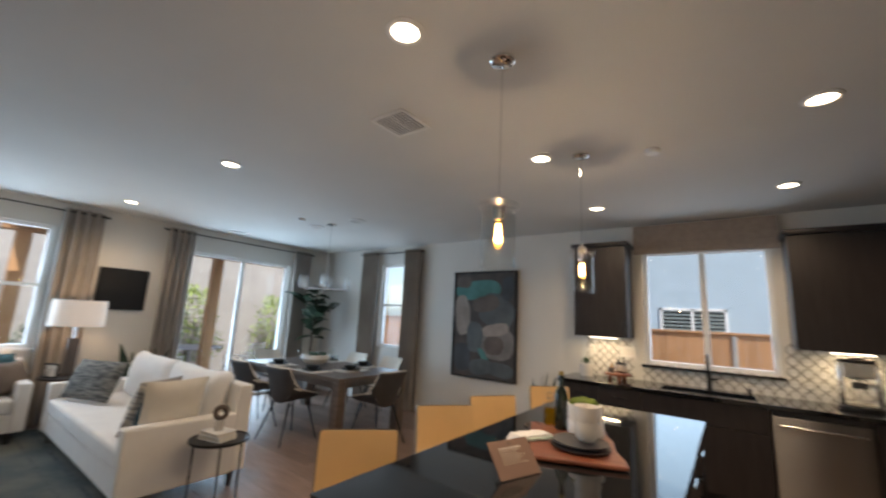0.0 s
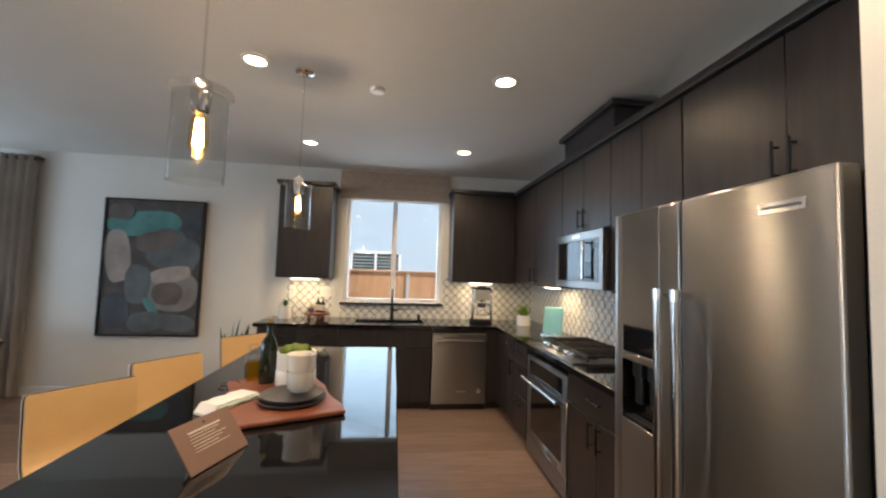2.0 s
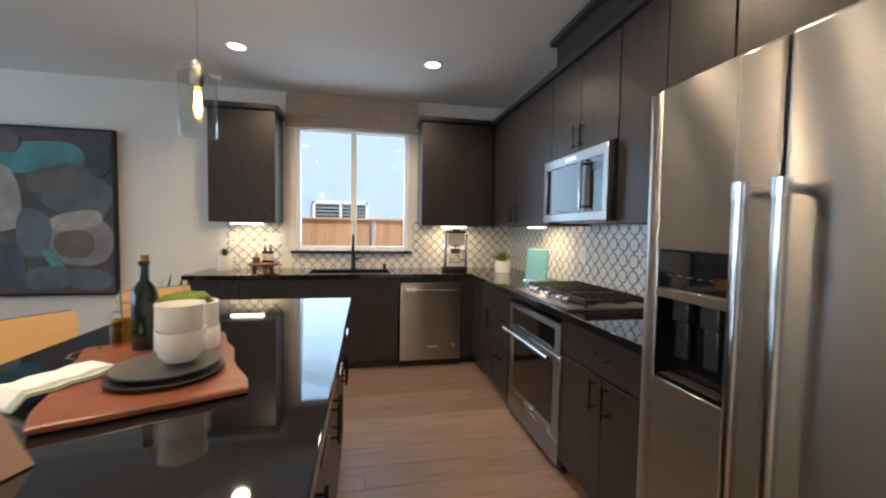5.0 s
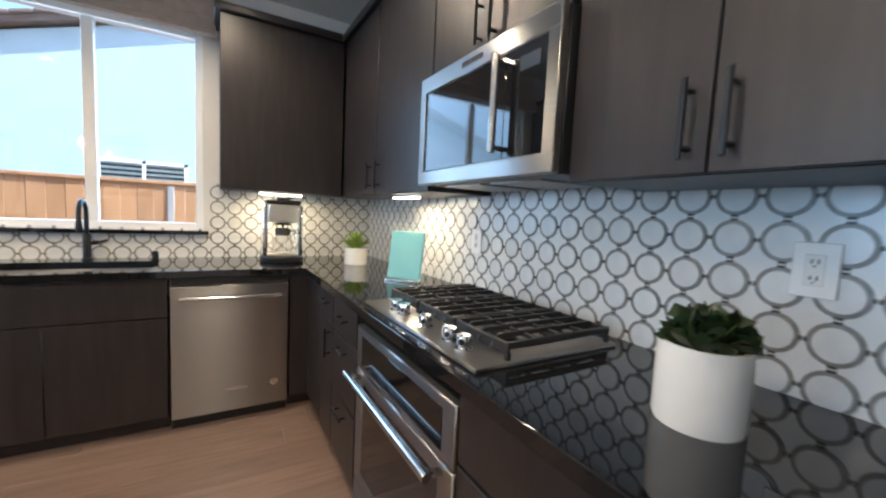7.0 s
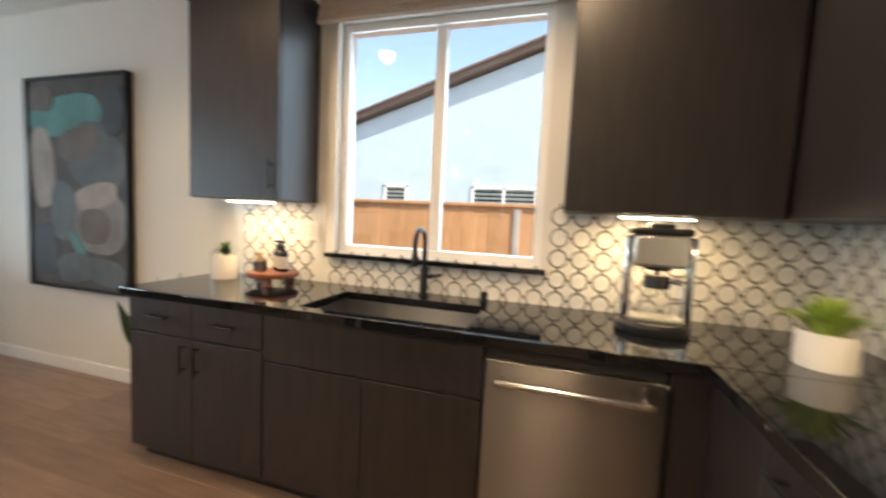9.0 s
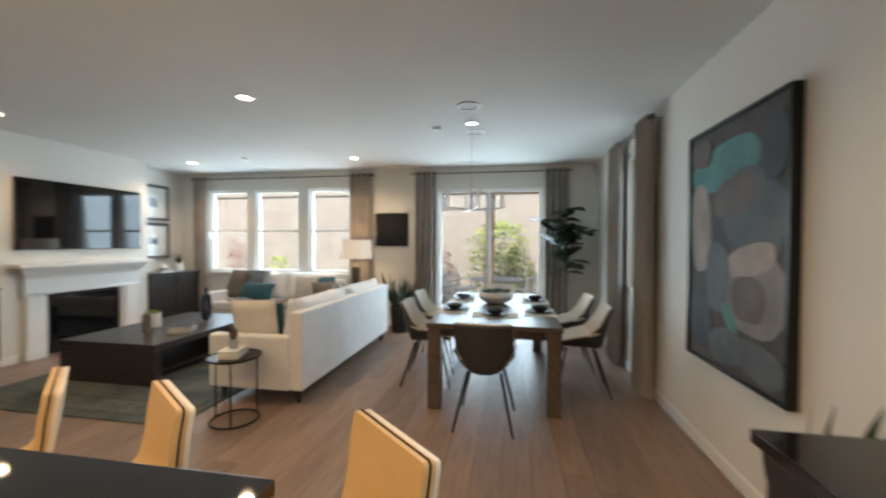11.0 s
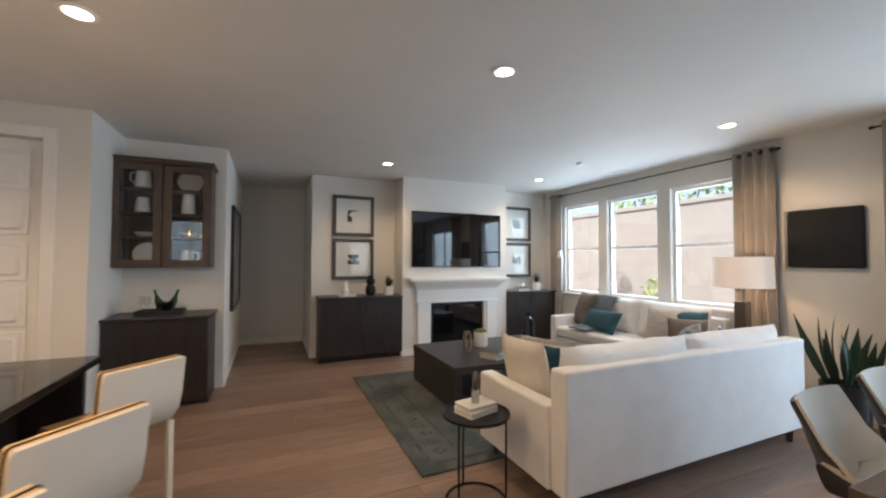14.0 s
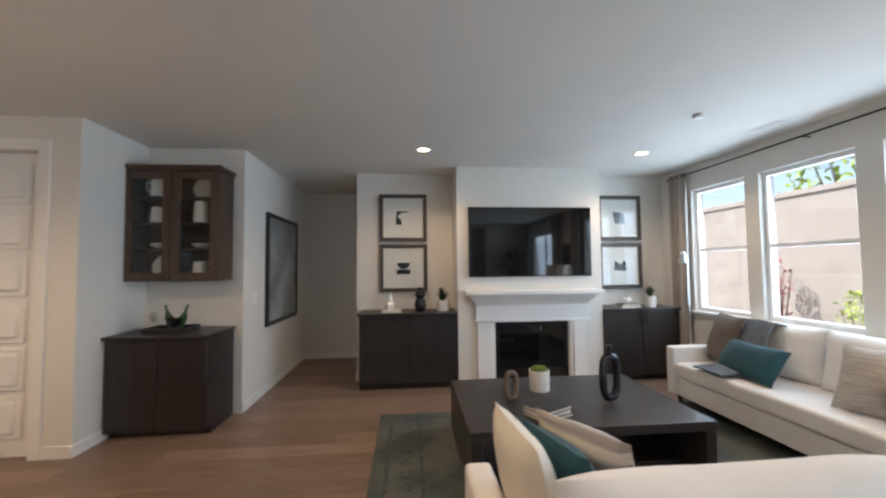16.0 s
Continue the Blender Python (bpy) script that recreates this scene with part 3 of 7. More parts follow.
solid("trim", s, ESPRESSO, "dark espresso crown along the cabinet tops", "crown trim", kind="structure")

# under-cabinet strips
for x0, y0, x1, y1 in ((-2.96, -0.24, -2.66, -0.19), (-0.88, -0.24, -0.60, -0.19), (-0.24, -1.30, -0.19, -1.02)):
    u = thing("under_cabinet_light", "slim lit light bar under the cabinet", "light", ((x0 + x1) / 2, (y0 + y1) / 2, 1.372))
    hx, hy = (x1 - x0) / 2, (y1 - y0) / 2
    part("housing", Shape().box(-hx, -hy, 0.002, hx, hy, 0.013, 0.002, 1), TRIM, u)
    part("diffuser", Shape().box(-hx + 0.004, -hy + 0.004, -0.004, hx - 0.004, hy - 0.004, 0.0015), STRIPGLOW, u)
    lamp("strip_light", "AREA", ((x0 + x1) / 2, (y0 + y1) / 2, 1.363), 1.4, (1.0, 0.72, 0.38), 2 * hx, 2 * hy)

# fridge
fr = thing("refrigerator", "stainless side-by-side refrigerator with ice dispenser", "refrigerator", (-0.78, -4.13, 0))
W, SEAM = 0.92, 0.505
part("body", Shape().box(0.07, 0.0, 0.03, 0.77, W, 1.76, 0.006), PLASTIC, fr, "dark grey side panels")
dl = part("door", Shape().box(0.0, SEAM + 0.003, 0.09, 0.066, 0.622, 1.775, 0.010).box(0.0, 0.860, 0.09, 0.066, W, 1.775, 0.010)
          .box(0.0006, 0.616, 0.09, 0.066, 0.866, 0.892, 0.003, 1).box(0.0006, 0.616, 1.288, 0.066, 0.866, 1.775, 0.003, 1).box(0.0006, 0.616, 1.142, 0.066, 0.866, 1.172, 0.002, 1), STEEL, fr)
dr2 = part("door", Shape().box(0.0, 0.0, 0.09, 0.066, SEAM - 0.003, 1.775, 0.010), STEEL, fr)
part("control_panel", Shape().box(0.004, 0.622, 1.174, 0.06, 0.860, 1.286, 0.003, 1), BLACKG, dl, "glossy black control panel")
dp = part("dispenser", Shape().box(0.055, 0.622, 0.892, 0.064, 0.860, 1.140).box(0.002, 0.622, 0.892, 0.055, 0.627, 1.140).box(0.002, 0.855, 0.892, 0.055, 0.860, 1.140).box(0.004, 0.622, 0.893, 0.064, 0.860, 0.904), BLACKG, dl, "recessed black ice and water dispenser")
for y in (0.69, 0.79):
    part("paddle", Shape().box(0.030, y - 0.024, 0.965, 0.046, y + 0.024, 1.075, 0.006).box(0.022, y - 0.030, 1.075, 0.054, y + 0.030, 1.139, 0.006), PLASTIC, dl)
part("drip_tray", Shape().box(0.006, 0.64, 0.9045, 0.05, 0.842, 0.909, 0.001, 1), IRON, dl, "slotted grey drip tray")
for k in range(5):
    part("touch_mark", Shape().box(0.0028, 0.66 + k * 0.036, 1.212, 0.0042, 0.678 + k * 0.036, 1.2145), STEELH, dl)
for y, dd in ((SEAM + 0.045, dl), (SEAM - 0.045, dr2)):
    s = Shape().tube([(-0.055, y, 0.58), (-0.055, y, 1.44)], 0.0155, 14)
    part("handle", s, STEELH, dd, "long round steel handle")
    for z in (0.585, 1.435):
        part("handle_mount", Shape().lathe([(0.0175, -0.02), (0.0175, 0.02)], (-0.055, y, z), 14).tube([(-0.055, y, z), (0.004, y, z)], 0.012), CHROME, dd)
part("badge", Shape().box(-0.004, 0.072, 1.676, 0.002, 0.200, 1.706, 0.001, 1), STEELH, dr2, "small metal badge")
GS0 = material("grey_lettering", (0.12, 0.12, 0.12), 0.5)
part("badge_bar", Shape().box(-0.0050, 0.082, 1.6875, -0.003, 0.190, 1.6945), GS0, dr2)
part("kick_plate", Shape().box(0.03, 0.0, 0.0, 0.07, W, 0.085, 0.003, 1), PLASTIC, fr)

# microwave over the range
mw = thing("microwave", "stainless over-the-range microwave, dark window", "microwave", (-0.40, -2.43, 1.405))
part("body", Shape().box(0.03, 0.0, 0.0, 0.395, 0.76, 0.425, 0.004, 1), PLASTIC, mw)
md = part("door", Shape().box(0, 0.0, 0.0, 0.028, 0.76, 0.055, 0.004, 1).box(0, 0, 0.36, 0.028, 0.76, 0.425, 0.004, 1).box(0, 0.0, 0.05, 0.028, 0.045, 0.365, 0.003, 1).box(0, 0.715, 0.05, 0.028, 0.76, 0.365, 0.003, 1), STEEL, mw)
part("window", Shape().box(0.006, 0.215, 0.052, 0.028, 0.717, 0.362, 0.002, 1), BLACKG, md, "dark reflecting glass window")
part("control_panel", Shape().box(0.004, 0.043, 0.052, 0.028, 0.212, 0.362, 0.002, 1), BLACKG, mw)
part("handle", Shape().tube([(-0.035, 0.215, 0.07), (-0.035, 0.215, 0.35)], 0.012, 12).tube([(-0.035, 0.215, 0.085), (0.01, 0.215, 0.085)], 0.008).tube([(-0.035, 0.215, 0.335), (0.01, 0.215, 0.335)], 0.008), STEELH, md)
part("badge", Shape().box(-0.002, 0.33, 0.385, 0.002, 0.45, 0.402), CHROME, md)
part("display", Shape().box(0.0025, 0.07, 0.29, 0.005, 0.15, 0.33), material("display_glow", (0.05, 0.06, 0.08), 0.2), mw)
for y in (0.12, 0.42):
    part("filter", Shape().box(0.08, y, -0.006, 0.34, y + 0.24, 0.0), STEEL, mw)

# built-in oven
ov = thing("oven", "stainless built-in wall oven under the cooktop", "oven", (-0.635, -2.407, 0.043))
part("body", Shape().box(0.03, 0.005, 0.0, 0.60, 0.745, 0.785), PLASTIC, ov)
od = part("door", Shape().box(0, 0, 0.14, 0.03, 0.075, 0.61, 0.004, 1).box(0, 0.675, 0.14, 0.03, 0.75, 0.61, 0.004, 1).box(0, 0.07, 0.14, 0.03, 0.68, 0.19, 0.004, 1).box(0, 0.07, 0.56, 0.03, 0.68, 0.61, 0.004, 1), STEEL, ov)
part("window", Shape().box(0.004, 0.073, 0.188, 0.028, 0.677, 0.562, 0.002, 1), BLACKG, od, "black glass oven window")
part("handle", Shape().tube([(-0.055, 0.03, 0.60), (-0.055, 0.72, 0.60)], 0.014, 14).tube([(-0.055, 0.055, 0.60), (0.004, 0.055, 0.585)], 0.011).tube([(-0.055, 0.695, 0.60), (0.004, 0.695, 0.585)], 0.011), STEELH, od)
cp = part("control_panel", Shape().box(0, 0, 0.615, 0.03, 0.75, 0.785, 0.004, 1), STEEL, ov)
part("screen", Shape().box(-0.002, 0.06, 0.635, 0.004, 0.69, 0.755, 0.002, 1), BLACKG, cp)
part("lower_trim", Shape().box(0, 0, 0.0, 0.03, 0.75, 0.135, 0.004, 1), STEEL, ov)
part("badge", Shape().box(-0.003, 0.30, 0.155, 0.002, 0.45, 0.175), CHROME, od)
part("badge", Shape().lathe([(0.022, -0.004), (0.022, 0.002)], (0, 0.09, 0.165), 20, Matrix.Rotation(radians(90), 4, "Y")), CHROME, od)

# dishwasher
dw = thing("dishwasher", "stainless dishwasher with a bar handle", "dishwasher", (-1.352, -0.642, 0.0))
part("body", Shape().box(0.01, 0.035, 0.06, 0.60, 0.60, 0.868), PLASTIC, dw)
dd = part("door", Shape().box(0.004, 0.0, 0.075, 0.606, 0.03, 0.828, 0.005), STEEL, dw)
part("handle", Shape().tube([(0.05, -0.05, 0.765), (0.56, -0.05, 0.765)], 0.0115, 12).tube([(0.07, -0.05, 0.765), (0.07, 0.002, 0.765)], 0.008).tube([(0.54, -0.05, 0.765), (0.54, 0.002, 0.765)], 0.008), STEELH, dd)
part("badge", Shape().box(0.27, -0.003, 0.20, 0.38, 0.002, 0.216), CHROME, dd)
part("badge", Shape().lathe([(0.022, -0.003), (0.022, 0.003)], (0.53, 0, 0.215), 20, Matrix.Rotation(radians(90), 4, "X")), CHROME, dd)
part("top_filler", Shape().box(0.004, 0.018, 0.830, 0.606, 0.034, 0.873), PLASTIC, dw)
part("toe_kick", Shape().box(0.004, 0.06, 0.0, 0.606, 0.09, 0.06), PLASTIC, dw)

# cooktop
ck = thing("cooktop", "five-burner gas cooktop, steel tray, black grates", "cooktop", (-0.61, -2.44, 0.915))
part("tray", Shape().box(0, 0, 0.0, 0.52, 0.78, 0.012, 0.005), STEEL, ck)
BURN = [(0.20, 0.15, 0.04), (0.40, 0.15, 0.033), (0.31, 0.39, 0.055), (0.20, 0.63, 0.033), (0.40, 0.63, 0.04)]
for bx, by, r in BURN:
    part("burner", Shape().lathe([(r * 1.3, 0.011), (r * 1.3, 0.018), (r, 0.020), (r, 0.030), (r * 0.8, 0.034), (0.002, 0.035)], (bx, by, 0), 22), IRON, ck)
for y in (0.132, 0.209, 0.357, 0.518, 0.586):
    kb = part("knob", Shape().lathe([(0.025, 0.012), (0.025, 0.016), (0.0145, 0.018), (0.0145, 0.026), (0.0205, 0.028), (0.0215, 0.048), (0.0195, 0.052), (0.001, 0.052)], (0.055, y, 0), 22), CHROME, ck)
    part("pointer", Shape().box(0.036, y - 0.0025, 0.0515, 0.055, y + 0.0025, 0.0545, 0.001, 1), STEELH, kb)
for i in range(3):
    y0, y1 = 0.015 + i * 0.252, 0.015 + (i + 1) * 0.252 - 0.006
    s = Shape()
    # deep outer rails, then fingers that curve down over the front and back rail
    s.box(0.108, y0, 0.024, 0.120, y1, 0.058, 0.004, 1), s.box(0.491, y0, 0.024, 0.503, y1, 0.058, 0.004, 1)
    s.box(0.108, y0, 0.040, 0.503, y0 + 0.011, 0.060, 0.003, 1), s.box(0.108, y1 - 0.011, 0.040, 0.503, y1, 0.060, 0.003, 1)
    for k in range(1, 4):
        yy = y0 + (y1 - y0) * k / 4
        prof = [(0.102, 0.030), (0.112, 0.056), (0.126, 0.064), (0.485, 0.064), (0.499, 0.056), (0.509, 0.030), (0.499, 0.030), (0.481, 0.050), (0.130, 0.050), (0.112, 0.030)]
        s.rings([[(px, yy - 0.0048, pz) for px, pz in prof], [(px, yy + 0.0048, pz) for px, pz in prof]])
    for xx in (0.215, 0.305, 0.395):
        s.box(xx - 0.005, y0 + 0.006, 0.046, xx + 0.005, y1 - 0.006, 0.059, 0.002, 1)
    for fx in (0.108, 0.491):
        for fy in (y0, y1 - 0.012):
            s.box(fx, fy, 0.012, fx + 0.012, fy + 0.012, 0.030)
    part("grate", s, IRON, ck, "black cast-iron grate")

# sink and tap
sk = thing("sink", "undermount stainless kitchen sink", "sink", (-1.82, -0.385, 0.0))
def rect(hx, hy, z):
    return [(-hx, -hy, z), (hx, -hy, z), (hx, hy, z), (-hx, hy, z)]


part("basin", Shape().rings([rect(0.365, 0.182, 0.68), rect(0.38, 0.196, 0.70), rect(0.38, 0.196, 0.874), rect(0.392, 0.207, 0.874), rect(0.392, 0.207, 0.668)]), STEEL, sk)
part("drain", Shape().lathe([(0.045, 0.680), (0.045, 0.684), (0.03, 0.683), (0.001, 0.681)], (0, 0.02, 0), 20), STEELH, sk)
tp = thing("faucet", "matt black gooseneck kitchen faucet", "faucet", (-1.80, -0.075, 0.915))
part("base", Shape().lathe([(0.027, 0), (0.027, 0.008), (0.021, 0.012), (0.021, 0.15), (0.017, 0.155)], n=20), BLACKM, tp)
arc = [(0, 0, 0.15), (0, 0, 0.27)] + [(0, -0.075 + 0.075 * math.cos(a), 0.27 + 0.085 * math.sin(a)) for a in [math.pi * k / 10 for k in range(1, 11)]] + [(0, -0.15, 0.20)]
part("spout", Shape().tube(arc, 0.0125, 14), BLACKM, tp)
part("spray_head", Shape().lathe([(0.015, 0.17), (0.0165, 0.18), (0.0165, 0.22), (0.013, 0.235)], (0, -0.15, 0), 18), BLACKM, tp)
part("lever", Shape().tube([(0.015, 0, 0.10), (0.055, 0, 0.105)], 0.012, 12).tube([(0.05, 0, 0.105), (0.095, 0, 0.12)], 0.006), BLACKM, tp)
s = Shape().lathe([(0.018, 0), (0.018, 0.045), (0.016, 0.05), (0.001, 0.05)], n=18)
solid("air_gap", s, BLACKM, "small black cylinder cap beside the sink", "air gap cap", (-1.47, -0.07, 0.915))
s = Shape().box(-2.438, -0.045, 1.072, -1.175, 0.05, 1.098, 0.003, 1)
solid("window_sill", s, GRANITE, "thin black granite ledge under the window", "sill", kind="structure")

# roman shade
rs = thing("roman_shade", "folded taupe roman shade above the sink window", "window shade", (-1.805, -0.03, 2.38))
for i, (z0, z1, y) in enumerate(((0.20, 0.345, 0.0), (0.10, 0.22, -0.018), (0.03, 0.12, -0.034), (-0.015, 0.05, -0.048))):
    prof = [(y - 0.012, z0), (y - 0.028, z0 + 0.012), (y - 0.02, z0 + 0.035), (y - 0.006, z1), (y + 0.006, z1), (y + 0.006, z0 + 0.01)]
    part("fold", Shape().rings([[(-0.675, a, b) for a, b in prof], [(0.675, a, b) for a, b in prof]]), SHADEF, rs)

# island
it = thing("kitchen_island", "long island, black granite top, espresso cabinets", "kitchen island", (-2.225, -3.06, 0))
part("worktop", Shape().box(-0.515, -1.20, 0.875, 0.470, 1.17, 0.915, 0.004), GRANITE, it, "polished black granite slab")
part("body", Shape().box(-0.20, -1.16, 0.09, 0.410, 1.13, 0.874, 0.002, 1).box(-0.16, -1.10, 0.0, 0.35, 1.08, 0.09), ESPRESSO, it)
part("end_panel", Shape().box(-0.46, 1.105, 0.0, 0.410, 1.135, 0.874, 0.002, 1), ESPRESSO, it)
part("end_panel", Shape().box(-0.46, -1.165, 0.0, 0.410, -1.135, 0.874, 0.002, 1), ESPRESSO, it)
for k in range(4):
    a0, a1 = -1.13 + k * 0.558, -1.13 + (k + 1) * 0.558 - 0.004
    f1 = part("drawer_front", Shape().box(0.411, a0, 0.70, 0.430, a1, 0.868, 0.002, 1), ESPRESSO, it)
    bar_handle(f1, (0.430, (a0 + a1) / 2, 0.79), (0, 1, 0), 0.14, (1, 0, 0), STEELH)
    for p0, p1, hp in ((a0, (a0 + a1) / 2 - 0.002, -0.04), ((a0 + a1) / 2 + 0.002, a1, 0.04)):
        f1 = part("door", Shape().box(0.411, p0, 0.095, 0.430, p1, 0.696, 0.002, 1), ESPRESSO, it)
        bar_handle(f1, (0.430, (a0 + a1) / 2 + hp, 0.60), (0, 0, 1), 0.15, (1, 0, 0))

# ---- ceiling fittings ----
CAN = thing("recessed_light", "lit recessed ceiling downlight with white trim", "ceiling light", (*CANS[0], CEIL), group="ceiling downlights")
part("trim_ring", Shape().lathe([(0.062, -0.001), (0.085, -0.001), (0.085, -0.006), (0.062, -0.010)], cap=False, n=28), TRIM, CAN)
part("lens", Shape().lathe([(0.001, -0.0055), (0.063, -0.0055), (0.063, -0.002), (0.001, -0.002)], n=28), CANGLOW, CAN)
for cx, cy in CANS[1:]:
    copy_thing(CAN, pose(cx, cy, CEIL))
OFFCAN = thing("speaker", "round white ceiling speaker, flush grille", "ceiling speaker", (-5.56, -1.75, CEIL), group="ceiling speakers")
part("rim", Shape().lathe([(0.085, -0.001), (0.11, -0.001), (0.11, -0.008), (0.09, -0.012)], cap=False, n=30), TRIM, OFFCAN)
part("grille", Shape().lathe([(0.001, -0.006), (0.088, -0.006), (0.088, -0.001), (0.001, -0.001)], n=30), CEILP, OFFCAN)
copy_thing(OFFCAN, pose(-6.42, -1.76, CEIL))
for x, y, r in ((-1.95, -2.25, 0.05), (-6.2, -2.17, 0.045), (-7.28, -5.36, 0.045)):
    solid("smoke_detector", Shape().lathe([(r, -0.001), (r, -0.02), (r * 0.8, -0.03), (0.001, -0.031)], n=24), TRIM, "round white ceiling smoke detector", "smoke detector", (x, y, CEIL))


def vent(x, y, w, d, turn, bars):
    v = thing("ceiling_vent", "white metal ceiling air vent with slats", "vent", (x, y, CEIL), turn)
    s = Shape().box(-w, -d, -0.008, w, -d + 0.025, -0.001, 0.002, 1).box(-w, d - 0.025, -0.008, w, d, -0.001, 0.002, 1)
    s.box(-w, -d, -0.008, -w + 0.025, d, -0.001, 0.002, 1).box(w - 0.025, -d, -0.008, w, d, -0.001, 0.002, 1).box(-0.006, -d, -0.008, 0.006, d, -0.001)
    part("frame", s, TRIM, v)
    # no duct above: a near-black sheet paints the shade between the slats
    part("duct_shade", Shape().box(-w + 0.02, -d + 0.02, -0.002, w - 0.02, d - 0.02, -0.001), DARKIN, v)
    for i in range(bars):
        u = -w + 0.03 + (2 * w - 0.06) * (i + 0.5) / bars
        part("slat", Shape().box(u - 0.006, -d + 0.025, -0.007, u + 0.004, d - 0.025, -0.003), TRIM, v)


vent(-3.24, -3.45, 0.14, 0.14, 0, 9)
vent(-8.13, -5.6, 0.06, 0.15, 0, 4)
vent(-8.08, -2.08, 0.06, 0.15, 0, 4)


def pendant(x, y):
    p = thing("pendant_light", "clear glass cylinder pendant, glowing filament bulb", "pendant light", (x, y, CEIL), group="island pendants")
    part("canopy", Shape().lathe([(0.06, 0), (0.06, -0.012), (0.05, -0.022), (0.008, -0.026)], n=26), CHROME, p)
    part("rod", Shape().tube([(0, 0, -0.02), (0, 0, -0.70)], 0.0045), CHROME, p)
    part("cap", Shape().lathe([(0.012, -0.68), (0.028, -0.70), (0.03, -0.74), (0.026, -0.79), (0.02, -0.795)], n=20), CHROME, p)
    prof = [(0.03, -0.715), (0.088, -0.72), (0.09, -0.735), (0.075, -0.74), (0.075, -1.005), (0.073, -1.005), (0.073, -0.743), (0.03, -0.725)]
    part("glass_shade", Shape().lathe(prof, n=36, cap=False), CLEARG, p).visible_shadow = False
    part("bulb", Shape().lathe([(0.012, -0.79), (0.02, -0.81), (0.028, -0.86), (0.027, -0.90), (0.012, -0.925), (0.001, -0.927)], n=18), clear("bulb_glass", (1.0, 0.85, 0.6), 0.6), p).visible_shadow = False
    s = Shape()
    for k in range(4):
        a = k * math.pi / 2
        s.tube([(0.008 * math.cos(a), 0.008 * math.sin(a), -0.81), (0.012 * math.cos(a + 0.5), 0.012 * math.sin(a + 0.5), -0.895)], 0.0028, 6)
    part("filament", s, FILAMENT, p)
    lamp("pendant_bulb", "POINT", (x, y, CEIL - 0.86), 6.5, WARM, 0.012)


pendant(-2.39, -3.66)
pendant(-2.40, -2.40)

# ---- dining ----
ch = thing("chandelier", "chrome ring chandelier with glass candle tubes", "chandelier", (-6.07, -1.77, CEIL))
part("canopy", Shape().lathe([(0.065, 0), (0.065, -0.015), (0.01, -0.022)], n=24), CHROME, ch)
part("stem", Shape().tube([(0, 0, -0.02), (0, 0, -0.93)], 0.006), CHROME, ch)
part("hub", Shape().lathe([(0.012, -0.72), (0.022, -0.74), (0.022, -0.92), (0.012, -0.94)], n=18), CHROME, ch)
for k in range(6):
    a = k * math.pi / 3 + 0.3
    c, sn = math.cos(a), math.sin(a)
    arm = part("arm", Shape().tube([(0.01 * c, 0.01 * sn, -0.92), (0.33 * c, 0.33 * sn, -0.92)], 0.007), CHROME, ch)
    part("candle", Shape().lathe([(0.009, -0.92), (0.009, -0.80), (0.006, -0.78)], (0.33 * c, 0.33 * sn, 0), 12), TRIM, arm)
    part("glass_tube", Shape().lathe([(0.032, -0.925), (0.034, -0.92), (0.034, -0.75), (0.032, -0.75), (0.032, -0.918)], (0.33 * c, 0.33 * sn, 0), 18, cap=False), CLEARG, arm).visible_shadow = False

tb = thing("dining_table", "grey-brown oak dining table with block legs", "dining table", (-6.31, -1.50, 0))
part("tabletop", Shape().box(-1.07, -0.58, 0.715, 1.07, 0.58, 0.76, 0.005), TABLEW, tb)
part("apron", Shape().box(-0.95, -0.50, 0.62, 0.95, 0.50, 0.714, 0.003, 1), TABLEW, tb)
for a in (-1, 1):
    for b in (-1, 1):
        part("leg", Shape().box(a * 1.06, b * 0.57, 0, a * 0.94, b * 0.45, 0.714, 0.005, 1), TABLEW, tb)


def shell(n, thick, inner):
    """The wrapped tub of a chair, seat to back, as stacked open ribs."""
    s = Shape()
    rows = []
    for j in range(9):
        t = j / 8
        if t < 0.4:
            u = t / 0.4
            cy, cz, w, wrap = 0.24 - 0.42 * u, 0.46 - 0.02 * u, 0.21 + 0.03 * u, 0.05 + 0.13 * u
        else:
            u = (t - 0.4) / 0.6
            cy, cz, w, wrap = -0.18 - 0.10 * u, 0.44 + 0.40 * u, 0.24 - 0.02 * u, 0.18 * (1 - u * 0.75)
        row = []
        for i in range(n + 1):
            v = 2 * i / n - 1
            lift = wrap * abs(v) ** 2.5
            if t < 0.4:
                p = Vector((w * v, cy, cz + lift))
            else:
                p = Vector((w * v, cy + lift * 0.9, cz + (0.0 if u > 0.5 else lift * 0.5 * (1 - u))))
            row.append(p)
        rows.append(row)
    off = Vector((0, 0.012, 0.012)) if inner else Vector((0, 0, 0))
    grid = [[p + off for p in r] for r in rows]
    vs = [[s.bm.verts.new(p) for p in r] for r in grid]
    bs = [[s.bm.verts.new(p + Vector((0, -thick, -thick))) for p in r] for r in grid]
    for j in range(8):
        for i in range(n):
            s.bm.faces.new((vs[j][i], vs[j][i + 1], vs[j + 1][i + 1], vs[j + 1][i]))
            s.bm.faces.new((bs[j][i], bs[j + 1][i], bs[j + 1][i + 1], bs[j][i + 1]))
        for i in (0, n):
            s.bm.faces.new((vs[j][i], vs[j + 1][i], bs[j + 1][i], bs[j][i]))
    for i in range(n):
        for j in (0, 8):
            s.bm.faces.new((vs[j][i], vs[j][i + 1], bs[j][i + 1], bs[j][i]))
    return s


